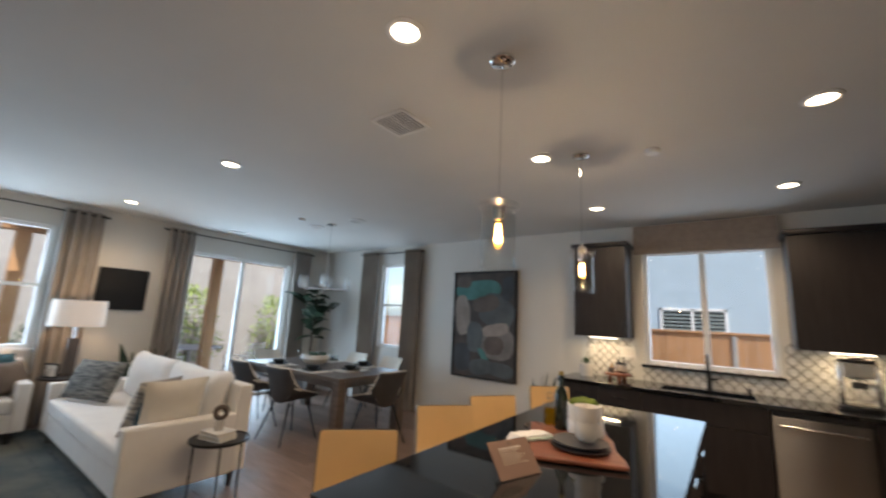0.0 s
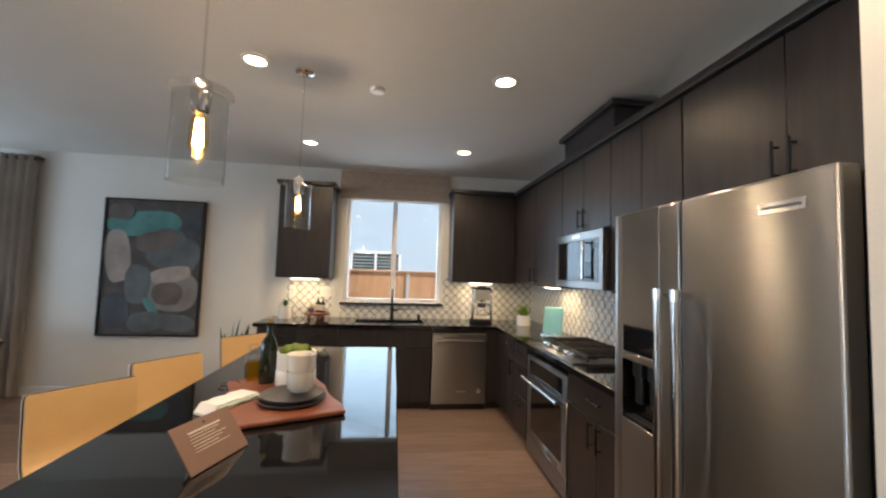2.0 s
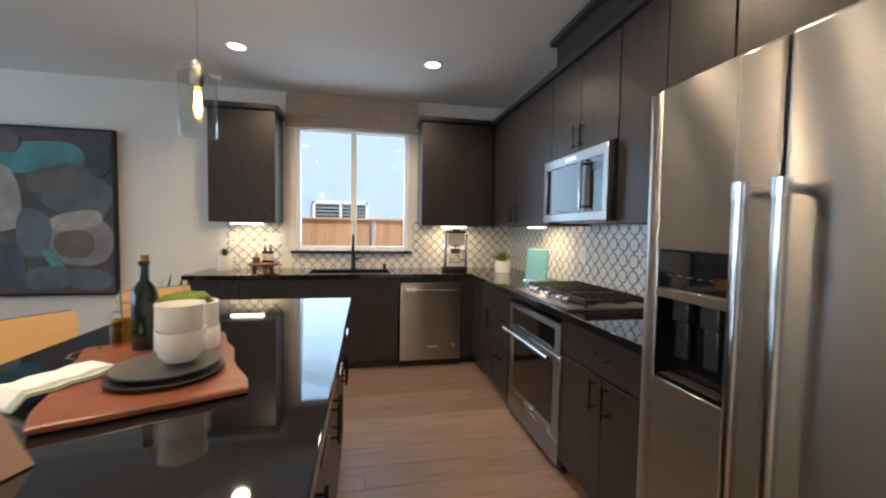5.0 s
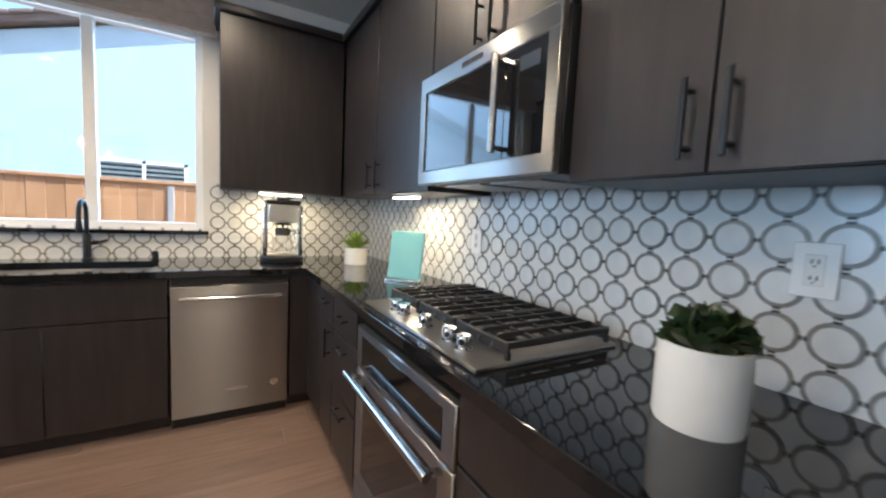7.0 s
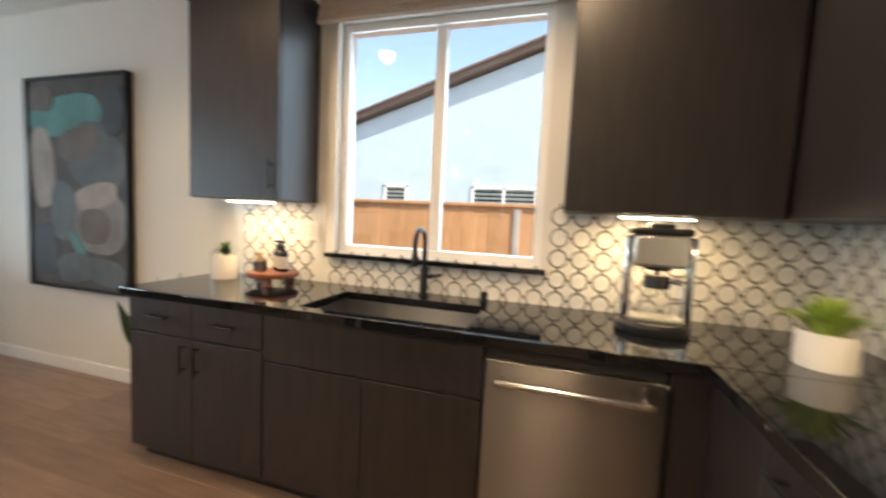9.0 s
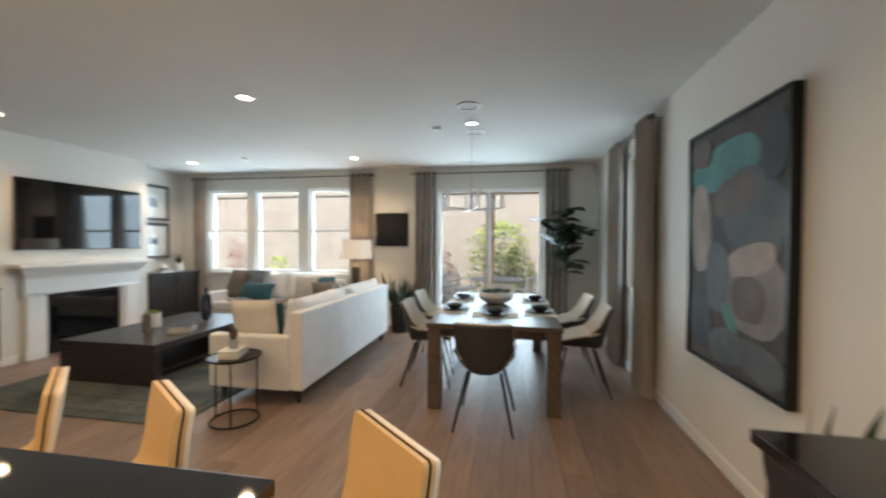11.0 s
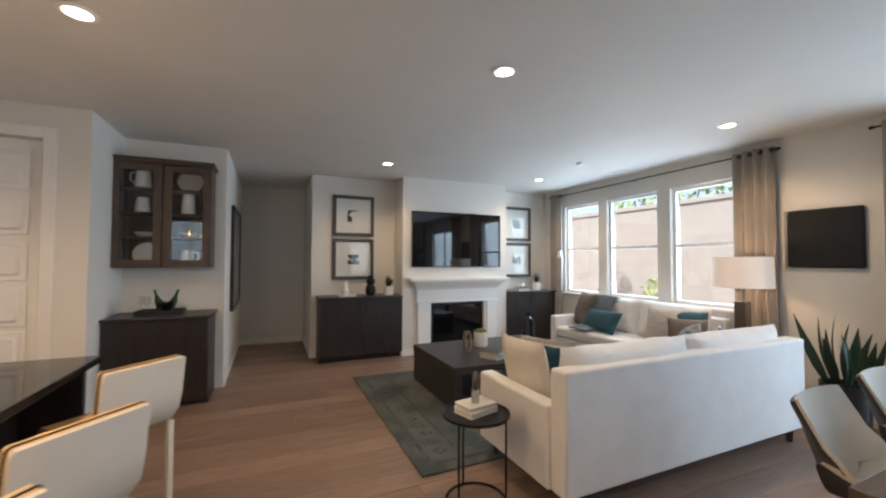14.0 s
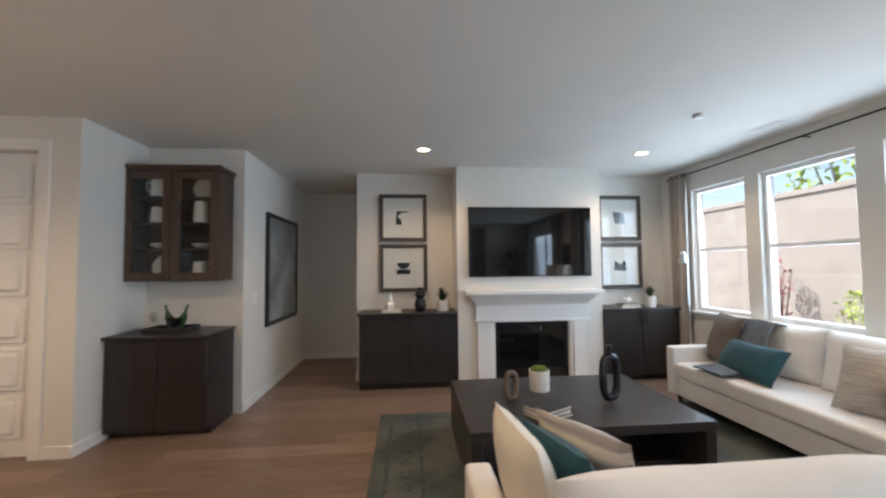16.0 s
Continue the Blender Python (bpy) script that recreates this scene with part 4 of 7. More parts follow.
dc = thing("dining_chair", "charcoal tub dining chair, cream seat, black legs", "dining chair", (-6.72, -2.25, 0), 0, "chairs round the dining table")
part("shell", shell(10, 0.014, False), SHELLD, dc, "charcoal upholstered outer shell")
part("seat_lining", shell(10, 0.010, True), CREAM, dc, "cream inner upholstery")
for a in (-1, 1):
    for y0, y1 in ((0.14, 0.24), (-0.12, -0.26)):
        part("leg", Shape().tube([(a * 0.13, y0, 0.44), (a * 0.23, y1, 0.0)], [0.013, 0.008]), BLACKM, dc)
for x, y, a in ((-5.95, -2.20, 4), (-6.72, -0.68, 180), (-5.98, -0.66, 176), (-5.12, -1.55, 88), (-7.55, -1.5, -90)):
    copy_thing(dc, pose(x, y, 0, 0, 0, a))

bw = thing("centerpiece_bowl", "wide grey stone bowl of green succulents", "bowl", (-6.45, -1.52, 0.76))
part("bowl", Shape().lathe([(0.09, 0), (0.17, 0.04), (0.205, 0.09), (0.19, 0.14), (0.175, 0.14), (0.18, 0.10), (0.001, 0.06)], n=34), MATTEW.copy(), bw)
s = Shape()
for i in range(26):
    a, r = random.uniform(0, 6.28), 0.15 * random.random() ** 0.5
    for k in range(5):
        b = k * 1.256 + a
        o = Vector((r * math.cos(a), r * math.sin(a), 0.12))
        s.leaf(o, o + Vector((0.05 * math.cos(b), 0.05 * math.sin(b), 0.045)), 0.03)
part("succulents", s, LEAFG, bw)
for i, (x, y) in enumerate(((-5.72, -1.50), (-6.72, -1.93), (-5.95, -1.93), (-6.72, -1.06), (-5.95, -1.06))):
    solid("placemat", Shape().box(-0.22, -0.15, 0, 0.22, 0.15, 0.004, 0.0015, 1), CREAM, "pale woven placemat on the dining table", "placemat", (x, y, 0.76), 90 if i == 0 else 0, "place settings")
    solid("plate", Shape().lathe([(0.07, 0), (0.13, 0.012), (0.135, 0.018), (0.125, 0.018), (0.07, 0.007), (0.001, 0.006)], n=30), IRON, "matt black dinner plate", "plate", (x, y, 0.7645), 0, "place settings")
    solid("bowl", Shape().lathe([(0.04, 0), (0.075, 0.03), (0.085, 0.05), (0.079, 0.05), (0.06, 0.02), (0.001, 0.012)], n=26), IRON, "matt black bowl on a plate", "bowl", (x, y, 0.7725), 0, "place settings")
    gx, gy = (x - 0.12, y - 0.23) if i == 0 else (x + 0.24, y + (0.16 if y < -1.5 else -0.16))
    solid("wine_glass", Shape().lathe([(0.035, 0), (0.03, 0.004), (0.004, 0.008), (0.004, 0.09), (0.02, 0.11), (0.038, 0.15), (0.033, 0.21), (0.031, 0.21), (0.036, 0.15), (0.01, 0.108)], n=22, cap=False), CLEARG, "clear stemmed wine glass", "wine glass", (gx, gy, 0.76), 0, "place settings")

# abstract painting on the north wall
pa = thing("painting", "large abstract painting of rounded stones, dark frame", "painting", (-4.555, -0.032, 1.45))
part("frame", Shape().box(-0.535, -0.025, -0.785, -0.515, 0.03, 0.785, 0.002, 1).box(0.515, -0.025, -0.785, 0.535, 0.03, 0.785, 0.002, 1)
     .box(-0.515, -0.025, -0.785, 0.515, 0.03, -0.765, 0.002, 1).box(-0.515, -0.025, 0.765, 0.515, 0.03, 0.785, 0.002, 1), BLACKM, pa)
part("canvas", Shape().box(-0.514, -0.008, -0.764, 0.514, 0.02, 0.764), material("canvas_umber", (0.10, 0.085, 0.078), 0.8, scale=5, color2=(0.055, 0.05, 0.05), bump=0.2), pa)
PAINTS = {"sea": (0.10, 0.27, 0.26), "slate": (0.12, 0.14, 0.15), "sand": (0.40, 0.34, 0.30), "grey": (0.27, 0.25, 0.24), "umber": (0.16, 0.13, 0.115), "blush": (0.42, 0.36, 0.32), "ink": (0.075, 0.085, 0.10)}
PM = {k: material("pigment_" + k, v, 0.75, scale=3.5, color2=tuple(c * 0.62 for c in v), bump=0.25, bump_scale=60, contrast=0.4) for k, v in PAINTS.items()}
STONES = [("sea", -0.10, 0.50, 0.40, 0.14, 4), ("slate", 0.22, 0.18, 0.30, 0.24, -30), ("sand", -0.37, 0.12, 0.135, 0.30, 6), ("umber", 0.03, 0.30, 0.22, 0.12, 10),
          ("grey", 0.22, -0.26, 0.28, 0.24, -8), ("blush", 0.20, -0.08, 0.22, 0.09, 12), ("slate", -0.14, -0.20, 0.14, 0.22, 0), ("ink", -0.36, -0.50, 0.15, 0.20, 8),
          ("umber", 0.18, -0.30, 0.16, 0.13, 0), ("slate", 0.30, -0.63, 0.20, 0.10, -8), ("sea", 0.02, -0.46, 0.045, 0.13, 35), ("slate", -0.02, -0.62, 0.20, 0.11, 5), ("ink", 0.40, 0.52, 0.10, 0.18, 0), ("umber", -0.36, 0.63, 0.14, 0.09, 0)]
for i, (k, x, z, w, h, a) in enumerate(STONES):
    ring = []
    for j in range(36):
        b = 2 * math.pi * j / 36
        wob = 1 + 0.10 * noise.noise((math.cos(b) * 1.3 + i * 5, math.sin(b) * 1.3, i))
        u, v = w * wob * abs(math.cos(b)) ** 0.75 * (1 if math.cos(b) > 0 else -1), h * wob * abs(math.sin(b)) ** 0.75 * (1 if math.sin(b) > 0 else -1)
        ca, sa = math.cos(radians(a)), math.sin(radians(a))
        ring.append((max(-0.512, min(0.512, x + u * ca - v * sa)), max(-0.762, min(0.762, z + u * sa + v * ca))))
    part("stone_shape", Shape().rings([[(p, -0.0085 - 0.0006 * (i + 1), q) for p, q in ring], [(p, -0.008, q) for p, q in ring]]), PM[k], pa)


def curtain(axis, a0, a1, wall, inward, folds, z1=2.66):
    c = thing("curtain", "taupe linen grommet curtain hanging to the floor", "curtain", (0, 0, 0), group="taupe curtains")
    front, back = [], []
    n = folds * 8
    for i in range(n + 1):
        t = i / n
        off = 0.095 + 0.038 * math.sin(2 * math.pi * folds * t)
        front.append((a0 + (a1 - a0) * t, off + 0.004))
        back.append((a0 + (a1 - a0) * t, off - 0.004))
    loop = front + back[::-1]
    rows = []
    for z in (0.015, 0.5, 1.2, 2.0, z1):
        k = 1 + 0.10 * (1 - z / z1)
        mid = (a0 + a1) / 2
        pts = [(mid + (p - mid) * (0.97 + 0.03 * z / z1), 0.095 + (o - 0.095) * k + 0.006 * math.sin(z * 2 + p * 9)) for p, o in loop]
        rows.append([(p, wall + inward * o, z) if axis == "x" else (wall + inward * o, p, z) for p, o in pts])
    part("cloth", Shape().rings(rows), CURTAIN, c)
    for i in range(folds * 2):
        t = (i + 0.5) / (folds * 2)
        p = a0 + (a1 - a0) * t
        s = Shape()
        ring = []
        for k in range(14):
            a = 2 * math.pi * k / 14
            q = (p + 0.0, wall + inward * (0.095 + 0.026 * math.cos(a)), 2.62 + 0.026 * math.sin(a))
            ring.append(q if axis == "x" else (q[1], q[0], q[2]))
        part("grommet", s.tube(ring, 0.004, 6, close=True), BLACKM, c)


def rod(axis, a0, a1, wall, inward):
    r = thing("curtain_rod", "thin black metal curtain rod with end caps", "curtain rod", (0, 0, 0))

    def q(a, o, z):
        return (a, wall + inward * o, z) if axis == "x" else (wall + inward * o, a, z)
    part("rod", Shape().tube([q(a0, 0.095, 2.62), q(a1, 0.095, 2.62)], 0.009, 10), BLACKM, r)
    for a in (a0, a1):
        part("finial", Shape().tube([q(a - 0.015, 0.095, 2.62), q(a + 0.015, 0.095, 2.62)], 0.016, 12), BLACKM, r)
    for a in (a0 + 0.06, (a0 + a1) / 2, a1 - 0.06):
        part("bracket", Shape().tube([q(a, 0.0, 2.62), q(a, 0.095, 2.62)], 0.007), BLACKM, r)


rod("y", -7.28, -3.70, XW, 1)
rod("y", -3.02, -0.42, XW, 1)
rod("x", -7.25, -5.74, 0, -1)
curtain("y", -7.24, -6.98, XW, 1, 3)
curtain("y", -4.14, -3.73, XW, 1, 4)
curtain("y", -2.96, -2.60, XW, 1, 4)
curtain("y", -0.83, -0.46, XW, 1, 4)
curtain("x", -7.20, -6.80, 0, -1, 4)
curtain("x", -6.14, -5.77, 0, -1, 4)


def big_leaf_mesh(w, l):
    s = Shape()
    n = 7
    left, mid, right = [], [], []
    for i in range(n + 1):
        t = i / n
        ww = w * (math.sin(math.pi * (0.06 + 0.9 * t)) ** 0.7) * (0.62 + 0.5 * t) / 2
        z = -0.20 * l * t * t
        left.append(s.bm.verts.new((-ww, l * t, z + ww * 0.3)))
        mid.append(s.bm.verts.new((0, l * t, z)))
        right.append(s.bm.verts.new((ww, l * t, z + ww * 0.3)))
    for i in range(n):
        s.bm.faces.new((left[i], mid[i], mid[i + 1], left[i + 1]))
        s.bm.faces.new((mid[i], right[i], right[i + 1], mid[i + 1]))
    return s.mesh("leaf", LEAFD)


fg = thing("fig_tree", "tall fiddle-leaf fig in a dark round pot", "houseplant", (-7.98, -0.52, 0))
part("pot", Shape().lathe([(0.14, 0), (0.19, 0.30), (0.20, 0.34), (0.18, 0.34), (0.17, 0.29), (0.001, 0.28)], n=28), DARKW, fg)
trunk = [(0, 0, 0.27), (0.02, -0.02, 0.7), (-0.01, 0.0, 1.15), (0.03, -0.02, 1.6), (0.02, 0.0, 1.98)]
part("trunk", Shape().tube(trunk, [0.022, 0.02, 0.017, 0.013, 0.007]), BARK, fg)
LM = big_leaf_mesh(0.21, 0.29)
branches = [((0, 0, 1.15), (0.30, -0.20, 1.45)), ((0.02, -0.01, 1.45), (-0.10, -0.26, 1.75)), ((0, 0, 1.3), (0.28, 0.14, 1.62))]
for b0, b1 in branches:
    part("branch", Shape().tube([b0, ((b0[0] + b1[0]) / 2, (b0[1] + b1[1]) / 2, (b0[2] + b1[2]) / 2 - 0.03), b1], [0.010, 0.008, 0.005]), BARK, fg)
rl = random.Random(4)
spots = [(0.02, 0, 1.02 + 0.030 * i) for i in range(33)]
for b0, b1 in branches:
    spots += [tuple(b0[k] + (b1[k] - b0[k]) * t for k in range(3)) for t in (0.5, 0.62, 0.74, 0.86, 0.95, 1.0)]
for i, sp in enumerate(spots):
    lf = new("leaf", LM)
    lf.parent = fg
    lf.matrix_basis = pose(*sp, rl.uniform(-10, 50), rl.uniform(-25, 25), i * 137.5 + rl.uniform(-20, 20)) @ Matrix.Scale(rl.uniform(0.75, 1.15), 4)


def snake_plant(x, y, pot_r, pot_h, n, h, seed):
    sp = thing("snake_plant", "upright snake plant in a dark pot on the floor", "houseplant", (x, y, 0))
    part("pot", Shape().lathe([(pot_r * 0.85, 0), (pot_r, pot_h), (pot_r * 0.9, pot_h), (pot_r * 0.85, pot_h - 0.04), (0.001, pot_h - 0.045)], n=26), PLASTIC, sp)
    r = random.Random(seed)
    for i in range(n):
        a, q = i * 2.4, pot_r * 0.6 * (i / n) ** 0.5
        lean = 0.10 + 0.35 * i / n
        hh = h * r.uniform(0.7, 1.0)
        o = Vector((q * math.cos(a), q * math.sin(a), pot_h - 0.06))
        part("leaf", Shape().leaf(o, o + Vector((lean * hh * math.cos(a), lean * hh * math.sin(a), hh)), 0.075, (math.cos(a + 1.2), math.sin(a + 1.2), 0.2), 0.05, 6), LEAFD, sp)


snake_plant(-8.08, -3.13, 0.17, 0.42, 13, 0.62, 3)
snake_plant(-3.50, -0.24, 0.11, 0.42, 10, 0.52, 8)

# bar stools, turned on their bases
bs = thing("counter_stool", "tan leather counter stool with ivory back", "counter stool", (-2.887, -3.925, 0), -134, "stools at the island")
SWEEP = [(0.205, 0.615), (0.19, 0.640), (0.05, 0.632), (-0.09, 0.630), (-0.155, 0.650), (-0.195, 0.70), (-0.213, 0.78), (-0.222, 0.87), (-0.231, 0.925), (-0.2335, 0.940), (-0.235, 0.950), (-0.236, 0.956)]
ROUND = {0.940: 0.001, 0.950: 0.003, 0.956: 0.009}  # the back's rounded top corners


def sweep(x, t0, t1):
    """A strip along SWEEP between two offsets from it."""
    rows = []
    for i, (y, z) in enumerate(SWEEP):
        p, q = SWEEP[max(0, i - 1)], SWEEP[min(len(SWEEP) - 1, i + 1)]
        d = Vector((0, q[0] - p[0], q[1] - p[1])).normalized()
        nrm = Vector((0, d.z, -d.y))
        c = Vector((0, y, z))
        h = x - ROUND.get(z, 0)
        rows.append([c + nrm * t0 + Vector((-h, 0, 0)), c + nrm * t0 + Vector((h, 0, 0)), c + nrm * t1 + Vector((h, 0, 0)), c + nrm * t1 + Vector((-h, 0, 0))])
    return Shape().rings(rows)


part("seat", sweep(0.182, -0.014, 0.02), LEATHER, bs, "tan leather seat curving into the back")
part("back_cover", sweep(0.184, -0.030, -0.0145), LEATHERW, bs, "ivory leather outer back")
for e in (-1, 1):
    part("piping", Shape().tube([(e * (0.184 - ROUND.get(z, 0)), y, z) for y, z in SWEEP], 0.0035, 6), PIPING, bs, "dark brown edge piping")
part("piping", Shape().tube([(-0.174, -0.236, 0.957), (0.174, -0.236, 0.957)], 0.0035, 6), PIPING, bs, "dark brown edge piping")
for a in (-1, 1):
    part("leg", Shape().box(a * 0.150, 0.155, 0, a * 0.180, 0.185, 0.61, 0.004, 1), LEATHERW, bs)
    part("leg", Shape().box(a * 0.150, -0.195, 0, a * 0.180, -0.165, 0.62, 0.004, 1), LEATHERW, bs)
part("footrest", Shape().tube([(-0.18, 0.17, 0.22), (0.18, 0.17, 0.22)], 0.010), STEELH, bs)
for x, y, a in ((-2.907, -3.158, -129), (-2.848, -2.606, -124), (-2.745, -1.827, -132)):
    copy_thing(bs, pose(x, y, 0, 0, 0, a))

# ---- living ----
def sofa(x, y, turn, w, d, cushions, top):
    c = thing("sofa", "white linen sofa with loose cushions, dark block feet", "sofa", (x, y, 0), turn)
    hw, hd = w / 2, d / 2
    part("base", Shape().box(-hw + 0.005, -hd + 0.02, 0.13, hw - 0.005, hd - 0.131, 0.31, 0.012), LINEN, c)
    part("back", Shape().box(-hw + 0.02, hd - 0.13, 0.13, hw - 0.02, hd + 0.002, top, 0.018, 3), LINEN, c)
    for a in (-1, 1):
        part("arm", Shape().box(a * hw, -hd, 0.13, a * (hw - 0.115), hd - 0.128, 0.615, 0.02, 3), LINEN, c)
    part("seat_cushion", Shape().box(-hw + 0.12, -hd + 0.005, 0.312, hw - 0.12, hd - 0.14, 0.465, 0.035, 4), LINEN, c)
    cw = (w - 0.26) / cushions
    for i in range(cushions):
        mx = -hw + 0.13 + cw * (i + 0.5)
        m = pose(mx, hd - 0.20, 0.685, 80, 0, 0)
        part("back_cushion", Shape().pad(cw * 1.02, 0.50, 0.24, m, 18, 5).crease(0.012, 7 * i + w), LINEN, c)
    for a in (-1, 1):
        for b in (-1, 1):
            part("foot", Shape().lathe([(0.022, 0), (0.036, 0.13)], (a * (hw - 0.10), b * (hd - 0.08), 0), 4), DARKW, c)
    return c


sofa(-6.315, -3.63, 0, 2.49, 0.92, 2, 0.835)
sofa(-8.0, -5.265, 90, 2.14, 0.84, 2, 0.80)


def pillow(label, mat, x, y, z, w, h, lean, turn, roll=0):
    ob = solid("throw_pillow", Shape().pad(w, h, 0.16, Matrix.Identity(4), 16, 2.6).crease(0.007, w * 40 + x), mat, label, "pillow")
    ob.matrix_world = pose(x, y, z, 0, 0, turn) @ pose(0, 0, 0, lean, 0, 0) @ pose(0, 0, 0, 0, 0, roll)
    return ob


pillow("cream throw pillow against the sofa arm", CREAM, -5.25, -3.74, 0.69, 0.46, 0.47, 77, -86)
pillow("teal velvet throw pillow behind another", TEAL, -5.38, -3.75, 0.67, 0.42, 0.42, 74, -74)
pillow("striped cream and grey throw pillow", STRIPE, -5.51, -3.80, 0.68, 0.42, 0.44, 72, -62)
pillow("mottled dark grey lumbar pillow on the sofa", DARKMOT, -7.05, -3.83, 0.68, 0.64, 0.42, 68, 24)
pillow("grey-brown throw pillow in the sofa corner", GREYP, -8.02, -6.06, 0.72, 0.52, 0.52, 72, 72)
pillow("teal velvet lumbar pillow on the sofa", TEAL, -7.84, -5.58, 0.62, 0.68, 0.33, 58, 84)
pillow("pale grey textured throw pillow on the sofa", MOTTLE, -7.93, -4.66, 0.68, 0.48, 0.46, 66, 104)
pillow("teal velvet throw pillow on the sofa", TEAL, -8.02, -4.46, 0.69, 0.42, 0.40, 70, 118)
pillow("grey-brown throw pillow on the sofa", GREYP, -7.88, -4.36, 0.64, 0.40, 0.36, 64, 128)
# throw over the sofa back
s = Shape()
rows = []
for i, (x, z) in enumerate(((-7.60, 0.485), (-7.80, 0.50), (-7.95, 0.56), (-8.02, 0.70), (-8.08, 0.86), (-8.16, 0.925), (-8.26, 0.90), (-8.33, 0.80))):
    wob = 0.015 * math.sin(i * 1.7)
    rows.append([(x + 0.05, -5.91 + wob, z + 0.02), (x + 0.06, -5.74, z + 0.03 + wob * 0.3), (x + 0.05, -5.56 - wob, z + 0.02), (x + 0.04, -5.56 - wob, z + 0.005), (x + 0.045, -5.74, z + 0.012), (x + 0.04, -5.91 + wob, z + 0.005)])
solid("throw_blanket", s.rings(rows), BLUEG, "slate grey knitted throw draped over the sofa", "blanket")

rg = thing("rug", "faded teal-grey patterned area rug with worn motifs", "rug", (-6.35, -5.14, 0))
part("field", Shape().box(-1.80, -1.20, 0.001, 1.80, 1.20, 0.012, 0.003, 1), RUG, rg)
for x0, y0, x1, y1 in ((-1.70, -1.10, 1.70, -1.07), (-1.70, 1.07, 1.70, 1.10), (-1.70, -1.07, -1.67, 1.07), (1.67, -1.07, 1.70, 1.07), (1.42, -0.92, 1.44, 0.92), (-1.42, 0.92, 1.42, 0.94)):
    part("border", Shape().box(x0, y0, 0.0119, x1, y1, 0.0128), RUGPAT, rg)
rr = random.Random(11)
for i in range(26):
    u = 1.55 if i < 13 else rr.uniform(-1.3, 1.3)
    v = -1.0 + i * 0.16 if i < 13 else rr.uniform(-0.9, 0.9)
    s = Shape()
    for k in range(6):
        a = k * math.pi / 3 + rr.uniform(-0.3, 0.3)
        r0 = rr.uniform(0.025, 0.05)
        s.lathe([(rr.uniform(0.012, 0.022), 0.0118), (0.01, 0.0135)], (u + r0 * math.cos(a), v + r0 * math.sin(a), 0), 8)
    part("motif", s, RUGPAT, rg)

ct = thing("coffee_table", "low charcoal wood coffee table with panel legs", "coffee table", (-6.045, -5.40, 0.0))
part("tabletop", Shape().box(-0.835, -0.585, 0.365, 0.835, 0.585, 0.43, 0.004), DARKW, ct)
for a in (-1, 1):
    part("side_panel", Shape().box(a * 0.830, -0.58, 0.013, a * 0.755, 0.58, 0.364, 0.004, 1), DARKW, ct)
part("shelf", Shape().box(-0.755, -0.40, 0.06, 0.755, 0.40, 0.10, 0.003, 1), DARKW, ct)


def ring_vase(name, label, mat, x, y, z, h, w, hole, turn, neck=0.0, depth=0.07):
    v = thing(name, label, "vase", (x, y, z), turn)
    s = Shape()
    rr_ = (h + hole[1]) / 2 / 2
    pts = []
    cw, chh = (w + hole[0]) / 4, (h + hole[1]) / 4
    for k in range(28):
        a = 2 * math.pi * k / 28
        pts.append((cw * (abs(math.cos(a)) ** 0.7) * (1 if math.cos(a) > 0 else -1), 0, h / 2 + chh * (abs(math.sin(a)) ** 0.7) * (1 if math.sin(a) > 0 else -1)))
    s.tube(pts, (w - hole[0]) / 4, 12, close=True)
    part("ring", s, mat, v)
    if neck:
        part("neck", Shape().lathe([(0.018, h - 0.01), (0.016, h + neck * 0.5), (0.026, h + neck), (0.02, h + neck)], n=16), mat, v)


ring_vase("ring_vase", "small brown stone ring sculpture on the table", material("brown_stone", (0.17, 0.115, 0.085), 0.7, vary=0.3, bump=0.2), -5.62, -5.35, 0.43, 0.25, 0.13, (0.045, 0.13), 20)
ring_vase("ring_vase", "tall glossy black open oval vase", material("black_glaze", (0.012, 0.014, 0.02), 0.15), -6.37, -5.25, 0.43, 0.38, 0.19, (0.07, 0.24), 12, 0.05)


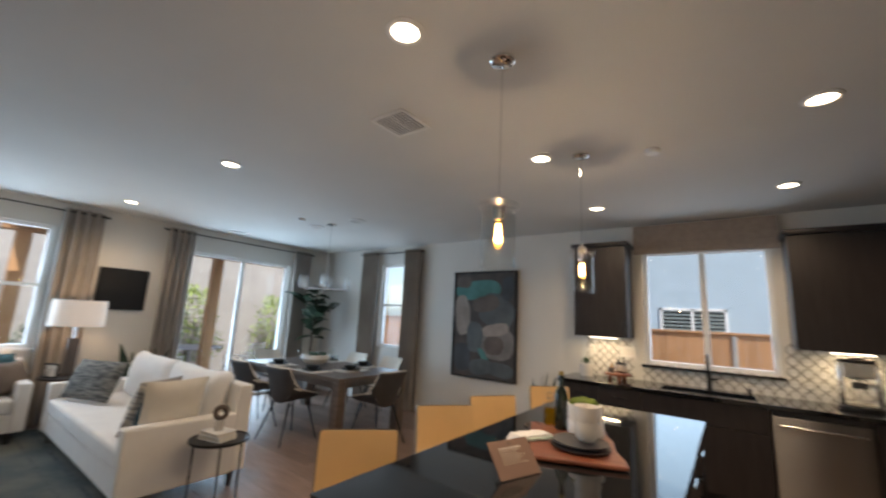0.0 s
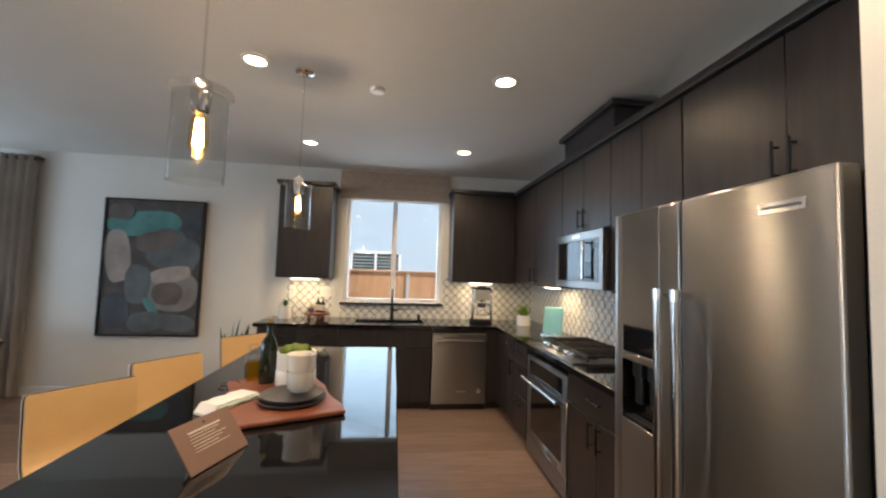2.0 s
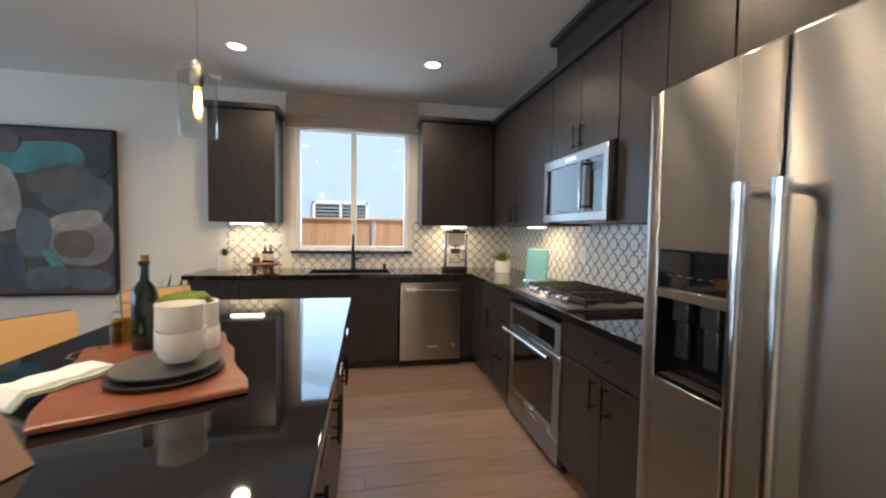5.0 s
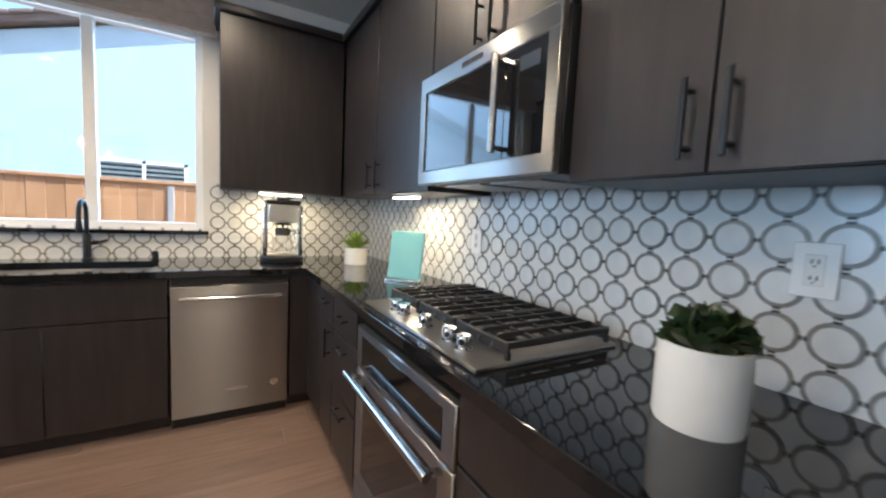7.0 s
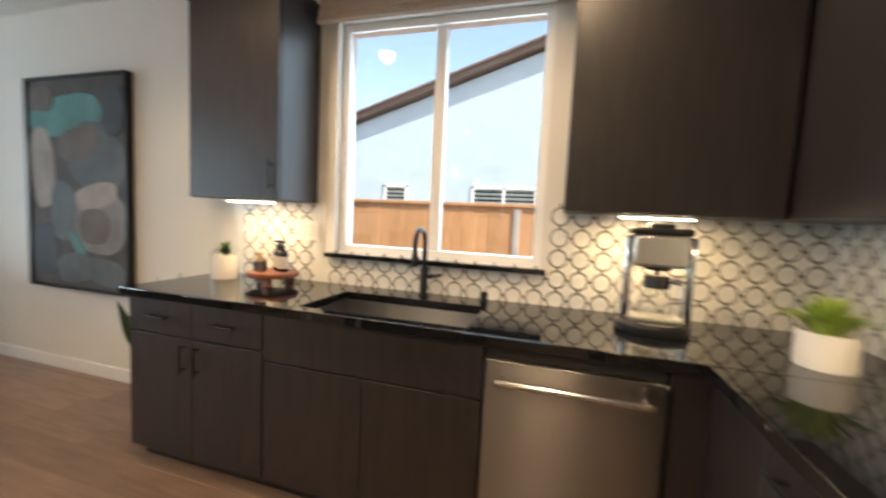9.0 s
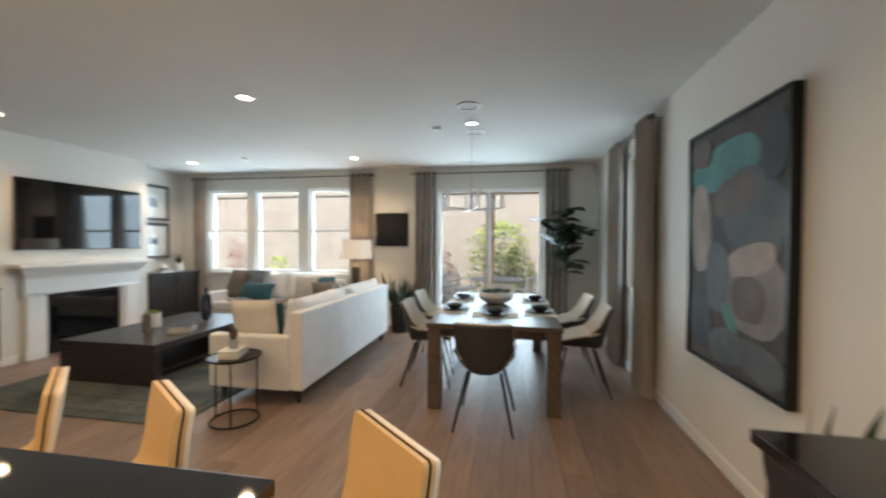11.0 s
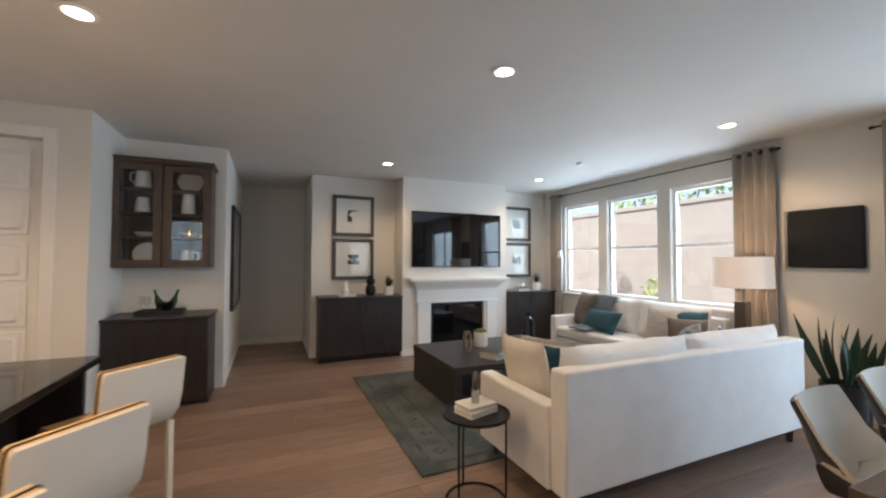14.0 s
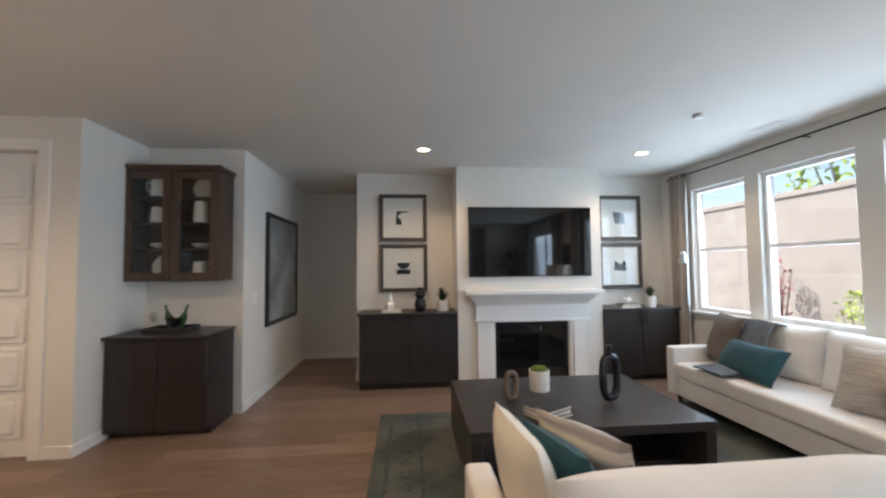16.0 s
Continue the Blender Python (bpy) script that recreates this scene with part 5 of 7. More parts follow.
def potted(name, label, x, y, z, r, h, plant, pot_mat, flare=1.0):
    p = thing(name, label, "potted plant", (x, y, z))
    part("pot", Shape().lathe([(r * 0.96, 0), (r, 0.01), (r * flare, h), (r * flare * 0.9, h), (r * 0.9, h * 0.86), (0.001, h * 0.85)], n=30), pot_mat, p)
    r1, rnd = r * flare * 0.88, random.Random(int(abs(x * 100) + abs(y * 10)))
    if plant == "moss":
        s = Shape()
        for i in range(7):
            a = i * 0.9
            q = r1 * 0.5 * (i > 0)
            s.blob((q * math.cos(a), q * math.sin(a), h * 0.95), (r1 * 0.55, r1 * 0.55, r1 * 0.5), i, 0.35)
        part("moss", s, MOSS, p)
    elif plant == "jade":
        part("soil", Shape().lathe([(r1, h * 0.86), (r1, h * 0.90), (0.001, h * 0.92)], n=20), SOIL, p)
        stems = Shape()
        for i in range(120):
            a, el = i * 2.39996, (0.05 + 0.95 * ((i + 0.5) / 120)) * 1.45
            k = r * rnd.uniform(0.62, 1.0)
            out = Vector((math.cos(a) * math.cos(el), math.sin(a) * math.cos(el), math.sin(el) * 0.78))
            o = Vector((0, 0, h * 0.97)) + out * k
            d = (out + Vector((rnd.uniform(-0.7, 0.7), rnd.uniform(-0.7, 0.7), rnd.uniform(-0.1, 0.7)))).normalized()
            part("leaf", Shape().pad(r * 0.42, r * 0.48, r * 0.07, Matrix.Translation(o) @ d.to_track_quat("Y", "Z").to_matrix().to_4x4() @ pose(0, 0, 0, 0, rnd.uniform(-50, 50), 0) @ Matrix.Rotation(radians(45), 4, "Z"), 4, 1.7), LEAFJ, p)
            if i % 6 == 0:
                stems.tube([(0, 0, h * 0.88), o], 0.003, 5)
        part("stems", stems, BARK, p)
    elif plant == "rosette":
        for i in range(22):
            a, t = i * 2.4, i / 22
            o = Vector((0, 0, h * 0.95 + 0.02 * (1 - t)))
            part("leaf", Shape().leaf(o, o + Vector((math.cos(a) * r * (0.5 + 0.8 * t), math.sin(a) * r * (0.5 + 0.8 * t), r * (1.0 - 0.8 * t))), r * 0.34, (0, 0, 1), 0.1, 4), LEAFG, p)
    elif plant in ("fern", "grass"):
        mat = LIME if plant == "fern" else LEAFD
        for i in range(70 if plant == "fern" else 46):
            a, sp = rnd.uniform(0, 6.28), rnd.uniform(0.15, 1.0) * (1.0 if plant == "fern" else 0.85)
            o = Vector((r1 * 0.4 * math.cos(a), r1 * 0.4 * math.sin(a), h * 0.88))
            tip = o + Vector((math.cos(a) * r * 1.5 * sp, math.sin(a) * r * 1.7 * sp, r * (1.9 - 1.3 * sp) * (1 if plant == "fern" else 1.5)))
            part("leaf", Shape().leaf(o, tip, r * (0.26 if plant == "fern" else 0.20), (0, 0, 1), 0.16, 4), mat, p)
    return p


potted("potted_moss", "white cylinder pot with a mound of moss", -5.93, -5.60, 0.43, 0.085, 0.17, "moss", WHITEC)


def book(label, mat, x, y, z, w, d, h, turn):
    b = thing("book", label, "book", (x, y, z), turn)
    part("page_block", Shape().box(-w / 2 + 0.004, -d / 2 + 0.006, 0.003, w / 2 - 0.006, d / 2 - 0.006, h - 0.003), CREAM, b)
    part("cover", Shape().box(-w / 2, -d / 2, 0, w / 2, d / 2, 0.003).box(-w / 2, -d / 2, h - 0.003, w / 2, d / 2, h).box(-w / 2, -d / 2, 0.003, -w / 2 + 0.004, d / 2, h - 0.003), mat, b)


WB = material("white_book", (0.72, 0.70, 0.66), 0.6)
BB = material("black_book", (0.03, 0.03, 0.033), 0.4)
book("black covered book lying on the coffee table", BB, -5.80, -5.05, 0.43, 0.28, 0.22, 0.025, 25)
book("white covered book under another", WB, -5.79, -5.05, 0.4555, 0.26, 0.20, 0.022, 22)
book("black covered book on a small stack", BB, -5.80, -5.05, 0.478, 0.27, 0.21, 0.025, 28)

st = thing("side_table", "round black metal side table with ring base", "side table", (-4.755, -3.575, 0))
part("tabletop", Shape().lathe([(0.001, 0.515), (0.200, 0.515), (0.205, 0.52), (0.205, 0.535), (0.197, 0.535), (0.195, 0.528), (0.001, 0.528)], n=40), BLACKM, st)
for k in range(3):
    a = k * 2.094 + 0.5
    part("leg", Shape().tube([(0.18 * math.cos(a), 0.18 * math.sin(a), 0.012), (0.18 * math.cos(a), 0.18 * math.sin(a), 0.516)], 0.007), BLACKM, st)
part("base_ring", Shape().tube([(0.18 * math.cos(a), 0.18 * math.sin(a), 0.009) for a in [2 * math.pi * k / 36 for k in range(36)]], 0.008, 8, close=True), BLACKM, st)
book("white covered book on the side table", WB, -4.76, -3.59, 0.529, 0.22, 0.16, 0.03, 15)
book("white covered book on a book stack", WB, -4.76, -3.59, 0.5592, 0.21, 0.155, 0.028, 10)
sc = thing("ring_sculpture", "brown ring sculpture on a pale glass block", "sculpture", (-4.76, -3.59, 0.5875), 63)
GS = material("grey_stone", (0.09, 0.085, 0.085), 0.6, vary=0.3, bump=0.2)
part("block", Shape().box(-0.028, -0.024, 0, 0.028, 0.024, 0.075, 0.004), material("frosted_block", (0.46, 0.45, 0.44), 0.25), sc, "pale translucent block")
part("ring", Shape().tube([(0.037 * math.cos(a), 0, 0.128 + 0.040 * math.sin(a)) for a in [2 * math.pi * k / 24 for k in range(24)]], 0.018, 10, close=True), material("brown_ring_stone", (0.10, 0.075, 0.062), 0.6, vary=0.3, bump=0.2), sc)

et = thing("end_table", "dark round end table in the sofa corner", "side table", (-7.97, -3.85, 0))
part("tabletop", Shape().lathe([(0.27, 0.585), (0.275, 0.59), (0.275, 0.61), (0.001, 0.61)], n=36), DARKW, et)
part("pedestal", Shape().lathe([(0.17, 0), (0.17, 0.02), (0.04, 0.05), (0.04, 0.55), (0.10, 0.585)], n=26), DARKW, et)
tl = thing("table_lamp", "table lamp with drum shade and smoked base", "table lamp", (-8.01, -3.87, 0.61))
part("base", Shape().box(-0.075, -0.075, 0, 0.075, 0.075, 0.02, 0.004).box(-0.055, -0.055, 0.02, 0.055, 0.055, 0.44, 0.012), material("smoked_glass", (0.10, 0.075, 0.06), 0.12, spec=0.7), tl)
part("stem", Shape().tube([(0, 0, 0.44), (0, 0, 0.62)], 0.01), CHROME, tl)
part("shade", Shape().lathe([(0.262, 0.58), (0.255, 0.89), (0.252, 0.89), (0.259, 0.58)], n=40, cap=False), SHADEL, tl, "pale linen drum shade")
lamp("table_lamp_bulb", "POINT", (-8.01, -3.87, 1.33), 3, WARM, 0.04)
pf = thing("photo_frame", "small dark photo frame standing on the end table", "photo frame", (-7.90, -4.03, 0.611), 30)
part("frame", Shape().box(-0.09, -0.008, 0, 0.09, 0.008, 0.018).box(-0.09, -0.008, 0.142, 0.09, 0.008, 0.16).box(-0.09, -0.008, 0.018, -0.072, 0.008, 0.142).box(0.072, -0.008, 0.018, 0.09, 0.008, 0.142), BLACKM, pf)
part("print", Shape().box(-0.072, -0.003, 0.018, 0.072, 0.003, 0.142), WB, pf)
part("strut", Shape().tube([(0, -0.008, 0.10), (0, -0.06, 0.0)], 0.004), BLACKM, pf)

# dark woven wall hanging
wh = thing("wall_hanging", "black woven square wall art with fringed edge", "wall art", (XW + 0.03, -3.385, 1.68))
part("panel", Shape().box(-0.028, -0.285, -0.285, 0.012, 0.285, 0.285, 0.02, 3), material("black_fibre", (0.012, 0.013, 0.015), 0.9, bump=0.6, bump_scale=160), wh)
for i in range(30):
    z = -0.28 + i * 0.0193
    part("fringe", Shape().tube([(0, -0.283, z), (0.006, -0.305, z - 0.004)], 0.005, 5), PLASTIC, wh)

# cabinets beside the fireplace
for x0, x1 in ((-5.435, -4.235), (-8.33, -7.315)):
    sb = cabinet("sideboard", "dark espresso built-in sideboard with two doors", x0, -7.568, 0, x1, -7.12, 0.895, (0, 1), [(0, 0.5, 0, 1, ("v", 0.92, 0.88)), (0.5, 1, 0, 1, ("v", 0.08, 0.88))], 0.08)
    part("top", Shape().box((x0 - x1) / 2 - (0.02 if x0 < -8 else 0.0), -0.224, 0.896, (x1 - x0) / 2 + (0.02 if x1 > -5 else 0.0), 0.254, 0.925, 0.004), ESPRESSO, sb)


def frame_art(x, z, shapes):
    a = thing("picture_frame", "square dark frame, wide white mat, black abstract print", "picture", (x, -7.545, z), group="abstract prints by the fireplace")
    s = Shape()
    h, t = 0.315, 0.05
    s.box(-h, -0.02, -h, h, 0.02, -h + t, 0.003, 1).box(-h, -0.02, h - t, h, 0.02, h, 0.003, 1).box(-h, -0.02, -h + t, -h + t, 0.02, h - t, 0.003, 1).box(h - t, -0.02, -h + t, h, 0.02, h - t, 0.003, 1)
    part("frame", s, material("grey_brown_frame", (0.075, 0.06, 0.05), 0.5, vary=0.2, scale=20), a)
    part("mat_board", Shape().box(-h + t - 0.002, -0.012, -h + t - 0.002, h - t + 0.002, 0.0, h - t + 0.002), material("white_mat", (0.74, 0.72, 0.68), 0.9, vary=0.03), a)
    for sh in shapes:
        part("print", Shape().rings([[(p, 0.0, q) for p, q in sh], [(p, 0.0012, q) for p, q in sh]]), PLASTIC, a)
    g = part("glazing", Shape().box(-h + t, 0.006, -h + t, h - t, 0.008, h - t), GLASS, a)
    g.visible_shadow = False


def arc_pts(cx, cz, r, a0, a1, n=10):
    return [(cx + r * math.cos(radians(a0 + (a1 - a0) * k / n)), cz + r * math.sin(radians(a0 + (a1 - a0) * k / n))) for k in range(n + 1)]


A1 = [[(-0.09, 0.09), (0.09, 0.09), (0.09, 0.0)] + arc_pts(0.0, 0.0, 0.07, 60, 100, 4), [(0.10, -0.09), (0.02, -0.09), (0.03, -0.02), (0.10, 0.03)]]
A2 = [[(-0.09, -0.08), (0.09, -0.08), (0.09, -0.02), (-0.09, -0.02)], arc_pts(0.0, 0.07, 0.085, 180, 360)]
A3 = [[(-0.09, -0.08), (0.06, -0.08), (0.08, 0.02), (0.09, 0.09), (-0.07, 0.07)]]
A4 = [[(-0.09, -0.07), (0.09, -0.06), (0.08, 0.08), (0.0, 0.02), (-0.08, 0.08)]]
frame_art(-4.77, 2.14, A1), frame_art(-4.77, 1.47, A2)
frame_art(-7.79, 2.14, A3), frame_art(-7.79, 1.47, A4)

tv = thing("television", "large flat black television above the mantel", "television", (-6.37, -7.12, 1.785))
part("body", Shape().box(-0.79, -0.028, -0.437, 0.79, 0.018, 0.437, 0.006), PLASTIC, tv)
part("screen", Shape().box(-0.781, 0.0175, -0.425, 0.781, 0.0215, 0.428), BLACKG, tv, "glossy black screen")

fp = thing("fireplace", "white painted mantel with black glass firebox", "fireplace", (-6.375, -7.15, 0))
part("shelf", Shape().box(-0.86, 0.002, 1.135, 0.86, 0.20, 1.185, 0.006), TRIM, fp)
prof = [(0.002, 0.99), (0.05, 0.99), (0.06, 1.03), (0.11, 1.07), (0.15, 1.12), (0.155, 1.134), (0.002, 1.134)]
part("crown", Shape().rings([[(-0.72 - max(0, y - 0.05) * 0.9, y, z) for y, z in prof], [(0.72 + max(0, y - 0.05) * 0.9, y, z) for y, z in prof]]), TRIM, fp)
part("frieze", Shape().box(-0.72, 0.002, 0.82, 0.72, 0.05, 0.989, 0.004, 1).box(-0.735, 0.002, 0.79, 0.735, 0.065, 0.825, 0.005), TRIM, fp)
for a in (-1, 1):
    part("pilaster", Shape().box(a * 0.70, 0.002, 0.10, a * 0.52, 0.055, 0.79, 0.004, 1).box(a * 0.52, 0.002, 0.0, a * 0.475, 0.035, 0.79, 0.003, 1).box(a * 0.715, 0.002, 0.0, a * 0.51, 0.07, 0.10, 0.005), TRIM, fp)
part("firebox", Shape().box(-0.47, -0.38, 0.02, 0.47, -0.35, 0.81).box(-0.47, -0.35, 0.02, -0.455, -0.02, 0.81).box(0.455, -0.35, 0.02, 0.47, -0.02, 0.81).box(-0.455, -0.35, 0.795, 0.455, -0.02, 0.81).box(-0.455, -0.35, 0.02, 0.455, -0.02, 0.035), DARKIN, fp)
part("surround", Shape().box(-0.465, -0.02, 0.02, -0.42, 0.0, 0.79, 0.002, 1).box(0.42, -0.02, 0.02, 0.465, 0.0, 0.79, 0.002, 1).box(-0.42, -0.02, 0.74, 0.42, 0.0, 0.79, 0.002, 1).box(-0.42, -0.02, 0.02, 0.42, 0.0, 0.08, 0.002, 1), BLACKM, fp)
part("glass", Shape().box(-0.42, -0.016, 0.08, 0.42, -0.010, 0.74), BLACKG, fp)
for a in (-0.15, 0.0, 0.15):
    part("log", Shape().tube([(a - 0.16, -0.22, 0.06), (a + 0.14, -0.16, 0.09)], 0.03, 10), BARK, fp)

# ornaments on the sideboards
book("white covered book on the sideboard", WB, -4.62, -7.25, 0.926, 0.24, 0.17, 0.022, 5)
solid("vase", Shape().lathe([(0.03, 0), (0.05, 0.03), (0.055, 0.07), (0.035, 0.10), (0.04, 0.13), (0.02, 0.17), (0.026, 0.21), (0.02, 0.21)], n=24), WHITEC, "stacked white ceramic vase on a book", "vase", (-4.60, -7.25, 0.948))
solid("vase", Shape().lathe([(0.05, 0), (0.075, 0.06), (0.07, 0.13), (0.045, 0.17), (0.07, 0.20), (0.06, 0.24), (0.03, 0.27), (0.035, 0.30), (0.025, 0.30)], n=24), BLACKM, "sculpted matt black vase on the sideboard", "vase", (-4.98, -7.28, 0.925))
potted("potted_plant", "dark green fern in a white pot", -5.26, -7.28, 0.925, 0.075, 0.135, "grass", WHITEC)
book("white covered book on the sideboard", WB, -7.72, -7.27, 0.926, 0.26, 0.18, 0.025, 0)
book("black covered book on the sideboard", BB, -7.72, -7.27, 0.9512, 0.25, 0.17, 0.022, 4)
solid("vase", Shape().lathe([(0.03, 0), (0.055, 0.03), (0.05, 0.06), (0.03, 0.08), (0.04, 0.10), (0.03, 0.10)], n=20), WHITEC, "small white ceramic jar on books", "jar", (-7.72, -7.27, 0.9735))
potted("potted_plant", "grassy green plant in a white pot", -8.03, -7.26, 0.925, 0.072, 0.14, "grass", WHITEC)
rl2 = thing("floor_lamp", "slim chrome reading lamp by the window", "floor lamp", (-8.18, -6.75, 0))
part("base", Shape().lathe([(0.11, 0), (0.11, 0.015), (0.01, 0.022)], n=24), CHROME, rl2)
part("pole", Shape().tube([(0, 0, 0.02), (0, 0, 1.56), (0.06, 0.03, 1.62)], 0.009), CHROME, rl2)
part("head", Shape().lathe([(0.02, 0.0), (0.03, -0.02), (0.055, -0.13), (0.052, -0.13), (0.026, -0.02)], (0.08, 0.04, 1.63), 20, cap=False), CHROME, rl2)
part("bulb", Shape().blob((0.08, 0.04, 1.53), (0.025, 0.025, 0.03), 0, 0), CANGLOW, rl2)

# china hutch, wall part and base part
hu = thing("hutch", "walnut-stained wall hutch, glazed doors, white crockery inside", "hutch cabinet", (-2.58, -6.573, 1.37))
part("carcass", Shape().box(-0.43, 0, 0, 0.43, 0.015, 1.08).box(-0.43, 0, 0, -0.41, 0.305, 1.08).box(0.41, 0, 0, 0.43, 0.305, 1.08).box(-0.41, 0.015, 0, 0.41, 0.305, 0.02).box(-0.41, 0.015, 1.06, 0.41, 0.305, 1.08), HUTCHW, hu)
part("crown", Shape().box(-0.455, 0, 1.08, 0.455, 0.345, 1.115, 0.006).box(-0.44, 0, 1.06, 0.44, 0.332, 1.08, 0.004, 1), HUTCHW, hu)
for i, z in enumerate((0.30, 0.55, 0.80)):
    part("shelf", Shape().box(-0.409, 0.016, z, 0.409, 0.28, z + 0.016), HUTCHW, hu)
for a in (-1, 1):
    x0, x1 = sorted((a * 0.005, a * 0.428))
    dpt = part("door", Shape().box(x0, 0.307, 0.005, x0 + 0.075, 0.327, 1.055, 0.003, 1).box(x1 - 0.075, 0.307, 0.005, x1, 0.327, 1.055, 0.003, 1).box(x0 + 0.075, 0.307, 0.005, x1 - 0.075, 0.327, 0.08, 0.003, 1).box(x0 + 0.075, 0.307, 0.98, x1 - 0.075, 0.327, 1.055, 0.003, 1), HUTCHW, hu)
    gp = part("pane", Shape().box(x0 + 0.073, 0.315, 0.078, x1 - 0.073, 0.319, 0.982), GLASS, dpt)
    gp.visible_shadow = False


def jug(x, z, h, r, turn, handle=True):
    j = thing("pitcher", "white ceramic pitcher in the hutch", "pitcher", (x, -6.39, z), turn, "hutch crockery")
    part("body", Shape().lathe([(r * 0.8, 0), (r, h * 0.1), (r * 0.92, h * 0.6), (r * 0.8, h), (r * 0.74, h), (r * 0.86, h * 0.5), (0.001, h * 0.1)], n=24), WHITEC, j)
    if handle:
        part("handle", Shape().tube([(r * 0.85, 0, h * 0.85), (r * 1.5, 0, h * 0.8), (r * 1.55, 0, h * 0.45), (r * 0.9, 0, h * 0.25)], 0.008), WHITEC, j)


def dish(x, z, r, label):
    d = solid("plate", Shape().lathe([(0.001, 0), (r * 0.6, 0), (r, 0.014), (r, 0.018), (r * 0.6, 0.006), (0.001, 0.006)], n=30), WHITEC, label, "plate", group="hutch crockery")
    d.matrix_world = pose(x, -6.50, z + r * 0.97, -80, 0, 0)


def low_bowl(x, z):
    solid("bowl", Shape().lathe([(0.04, 0), (0.08, 0.03), (0.09, 0.05), (0.085, 0.05), (0.07, 0.025), (0.001, 0.01)], n=24), WHITEC, "low white bowl in the hutch", "bowl", (x, -6.43, z), 0, "hutch crockery")


L1, L2, L3, L4 = 1.391, 1.687, 1.937, 2.187
jug(-2.38, L4, 0.19, 0.072, 0), jug(-2.38, L3, 0.155, 0.066, 0, False), jug(-2.78, L3, 0.215, 0.068, 0, False), jug(-2.78, L1, 0.165, 0.068, 180)
dish(-2.78, L4, 0.122, "round white plate standing in the hutch"), dish(-2.40, L1, 0.122, "round white plate standing in the hutch")
low_bowl(-2.39, L2), low_bowl(-2.77, L2)
bf = cabinet("buffet_cabinet", "dark espresso base cabinet below the hutch", -3.035, -6.573, 0, -2.18, -6.03, 0.865, (0, 1), [(0, 0.5, 0, 1, None), (0.5, 1, 0, 1, None)], 0.06)
part("top", Shape().box(-0.448, -0.2715, 0.866, 0.440, 0.3015, 0.895, 0.004), ESPRESSO, bf)
ty = thing("serving_tray", "black rectangular serving tray on the hutch base", "tray", (-2.58, -6.30, 0.895))
part("tray", Shape().box(-0.20, -0.12, 0, 0.20, 0.12, 0.008).box(-0.20, -0.12, 0.008, 0.20, -0.11, 0.045, 0.002, 1).box(-0.20, 0.11, 0.008, 0.20, 0.12, 0.045, 0.002, 1).box(-0.20, -0.11, 0.008, -0.19, 0.11, 0.045, 0.002, 1).box(0.19, -0.11, 0.008, 0.20, 0.11, 0.045, 0.002, 1), PLASTIC, ty)
ib = thing("ice_bucket", "chrome ice bucket holding green bottles", "ice bucket", (-2.62, -6.30, 0.903))
part("bucket", Shape().lathe([(0.055, 0), (0.08, 0.12), (0.085, 0.125), (0.076, 0.125), (0.05, 0.01), (0.001, 0.008)], n=26), CHROME, ib)
GREENG = material("green_bottle_glass", (0.02, 0.06, 0.02), 0.1, spec=0.7)
for dx, a in ((-0.03, 18), (0.035, -16)):
    b = solid("bottle", Shape().lathe([(0.032, 0), (0.033, 0.12), (0.012, 0.18), (0.012, 0.23), (0.014, 0.24), (0.001, 0.24)], n=18), GREENG, "green glass bottle leaning in the bucket", "bottle")
    b.matrix_world = pose(-2.62 + dx, -6.30, 0.915, 0, -a, 0)
for x in (-2.42, -2.48):
    solid("wine_glass", Shape().lathe([(0.03, 0), (0.004, 0.006), (0.004, 0.08), (0.03, 0.12), (0.028, 0.18), (0.026, 0.18), (0.028, 0.12), (0.004, 0.085)], n=18, cap=False), CLEARG, "clear stemmed glass on the tray", "wine glass", (x, -6.27 - (x + 2.42), 0.903))

ha = thing("hall_picture", "large framed misty grey landscape print", "picture", (-3.142, -7.80, 1.475))
part("frame", Shape().box(-0.02, -0.62, -0.69, 0.02, -0.57, 0.69, 0.003, 1).box(-0.02, 0.57, -0.69, 0.02, 0.62, 0.69, 0.003, 1).box(-0.02, -0.57, -0.69, 0.02, 0.57, -0.64, 0.003, 1).box(-0.02, -0.57, 0.64, 0.02, 0.57, 0.69, 0.003, 1), PLASTIC, ha)
part("print", Shape().box(-0.006, -0.57, -0.64, 0.015, 0.57, 0.64), material("misty_print", (0.50, 0.50, 0.48), 0.6, scale=2.0, color2=(0.16, 0.17, 0.17), contrast=0.4), ha)
gg = part("glazing", Shape().box(-0.012, -0.57, -0.64, -0.010, 0.57, 0.64), GLASS, ha)
gg.visible_shadow = False
sw = thing("light_switch", "white wall light switch plate", "light switch", (-3.123, -6.85, 1.15))
part("plate", Shape().box(-0.006, -0.06, -0.06, 0.0, 0.06, 0.06, 0.002, 1), TRIM, sw)
for y in (-0.025, 0.025):
    part("rocker", Shape().box(-0.010, y - 0.016, -0.033, -0.005, y + 0.016, 0.033, 0.002, 1), TRIM, sw)

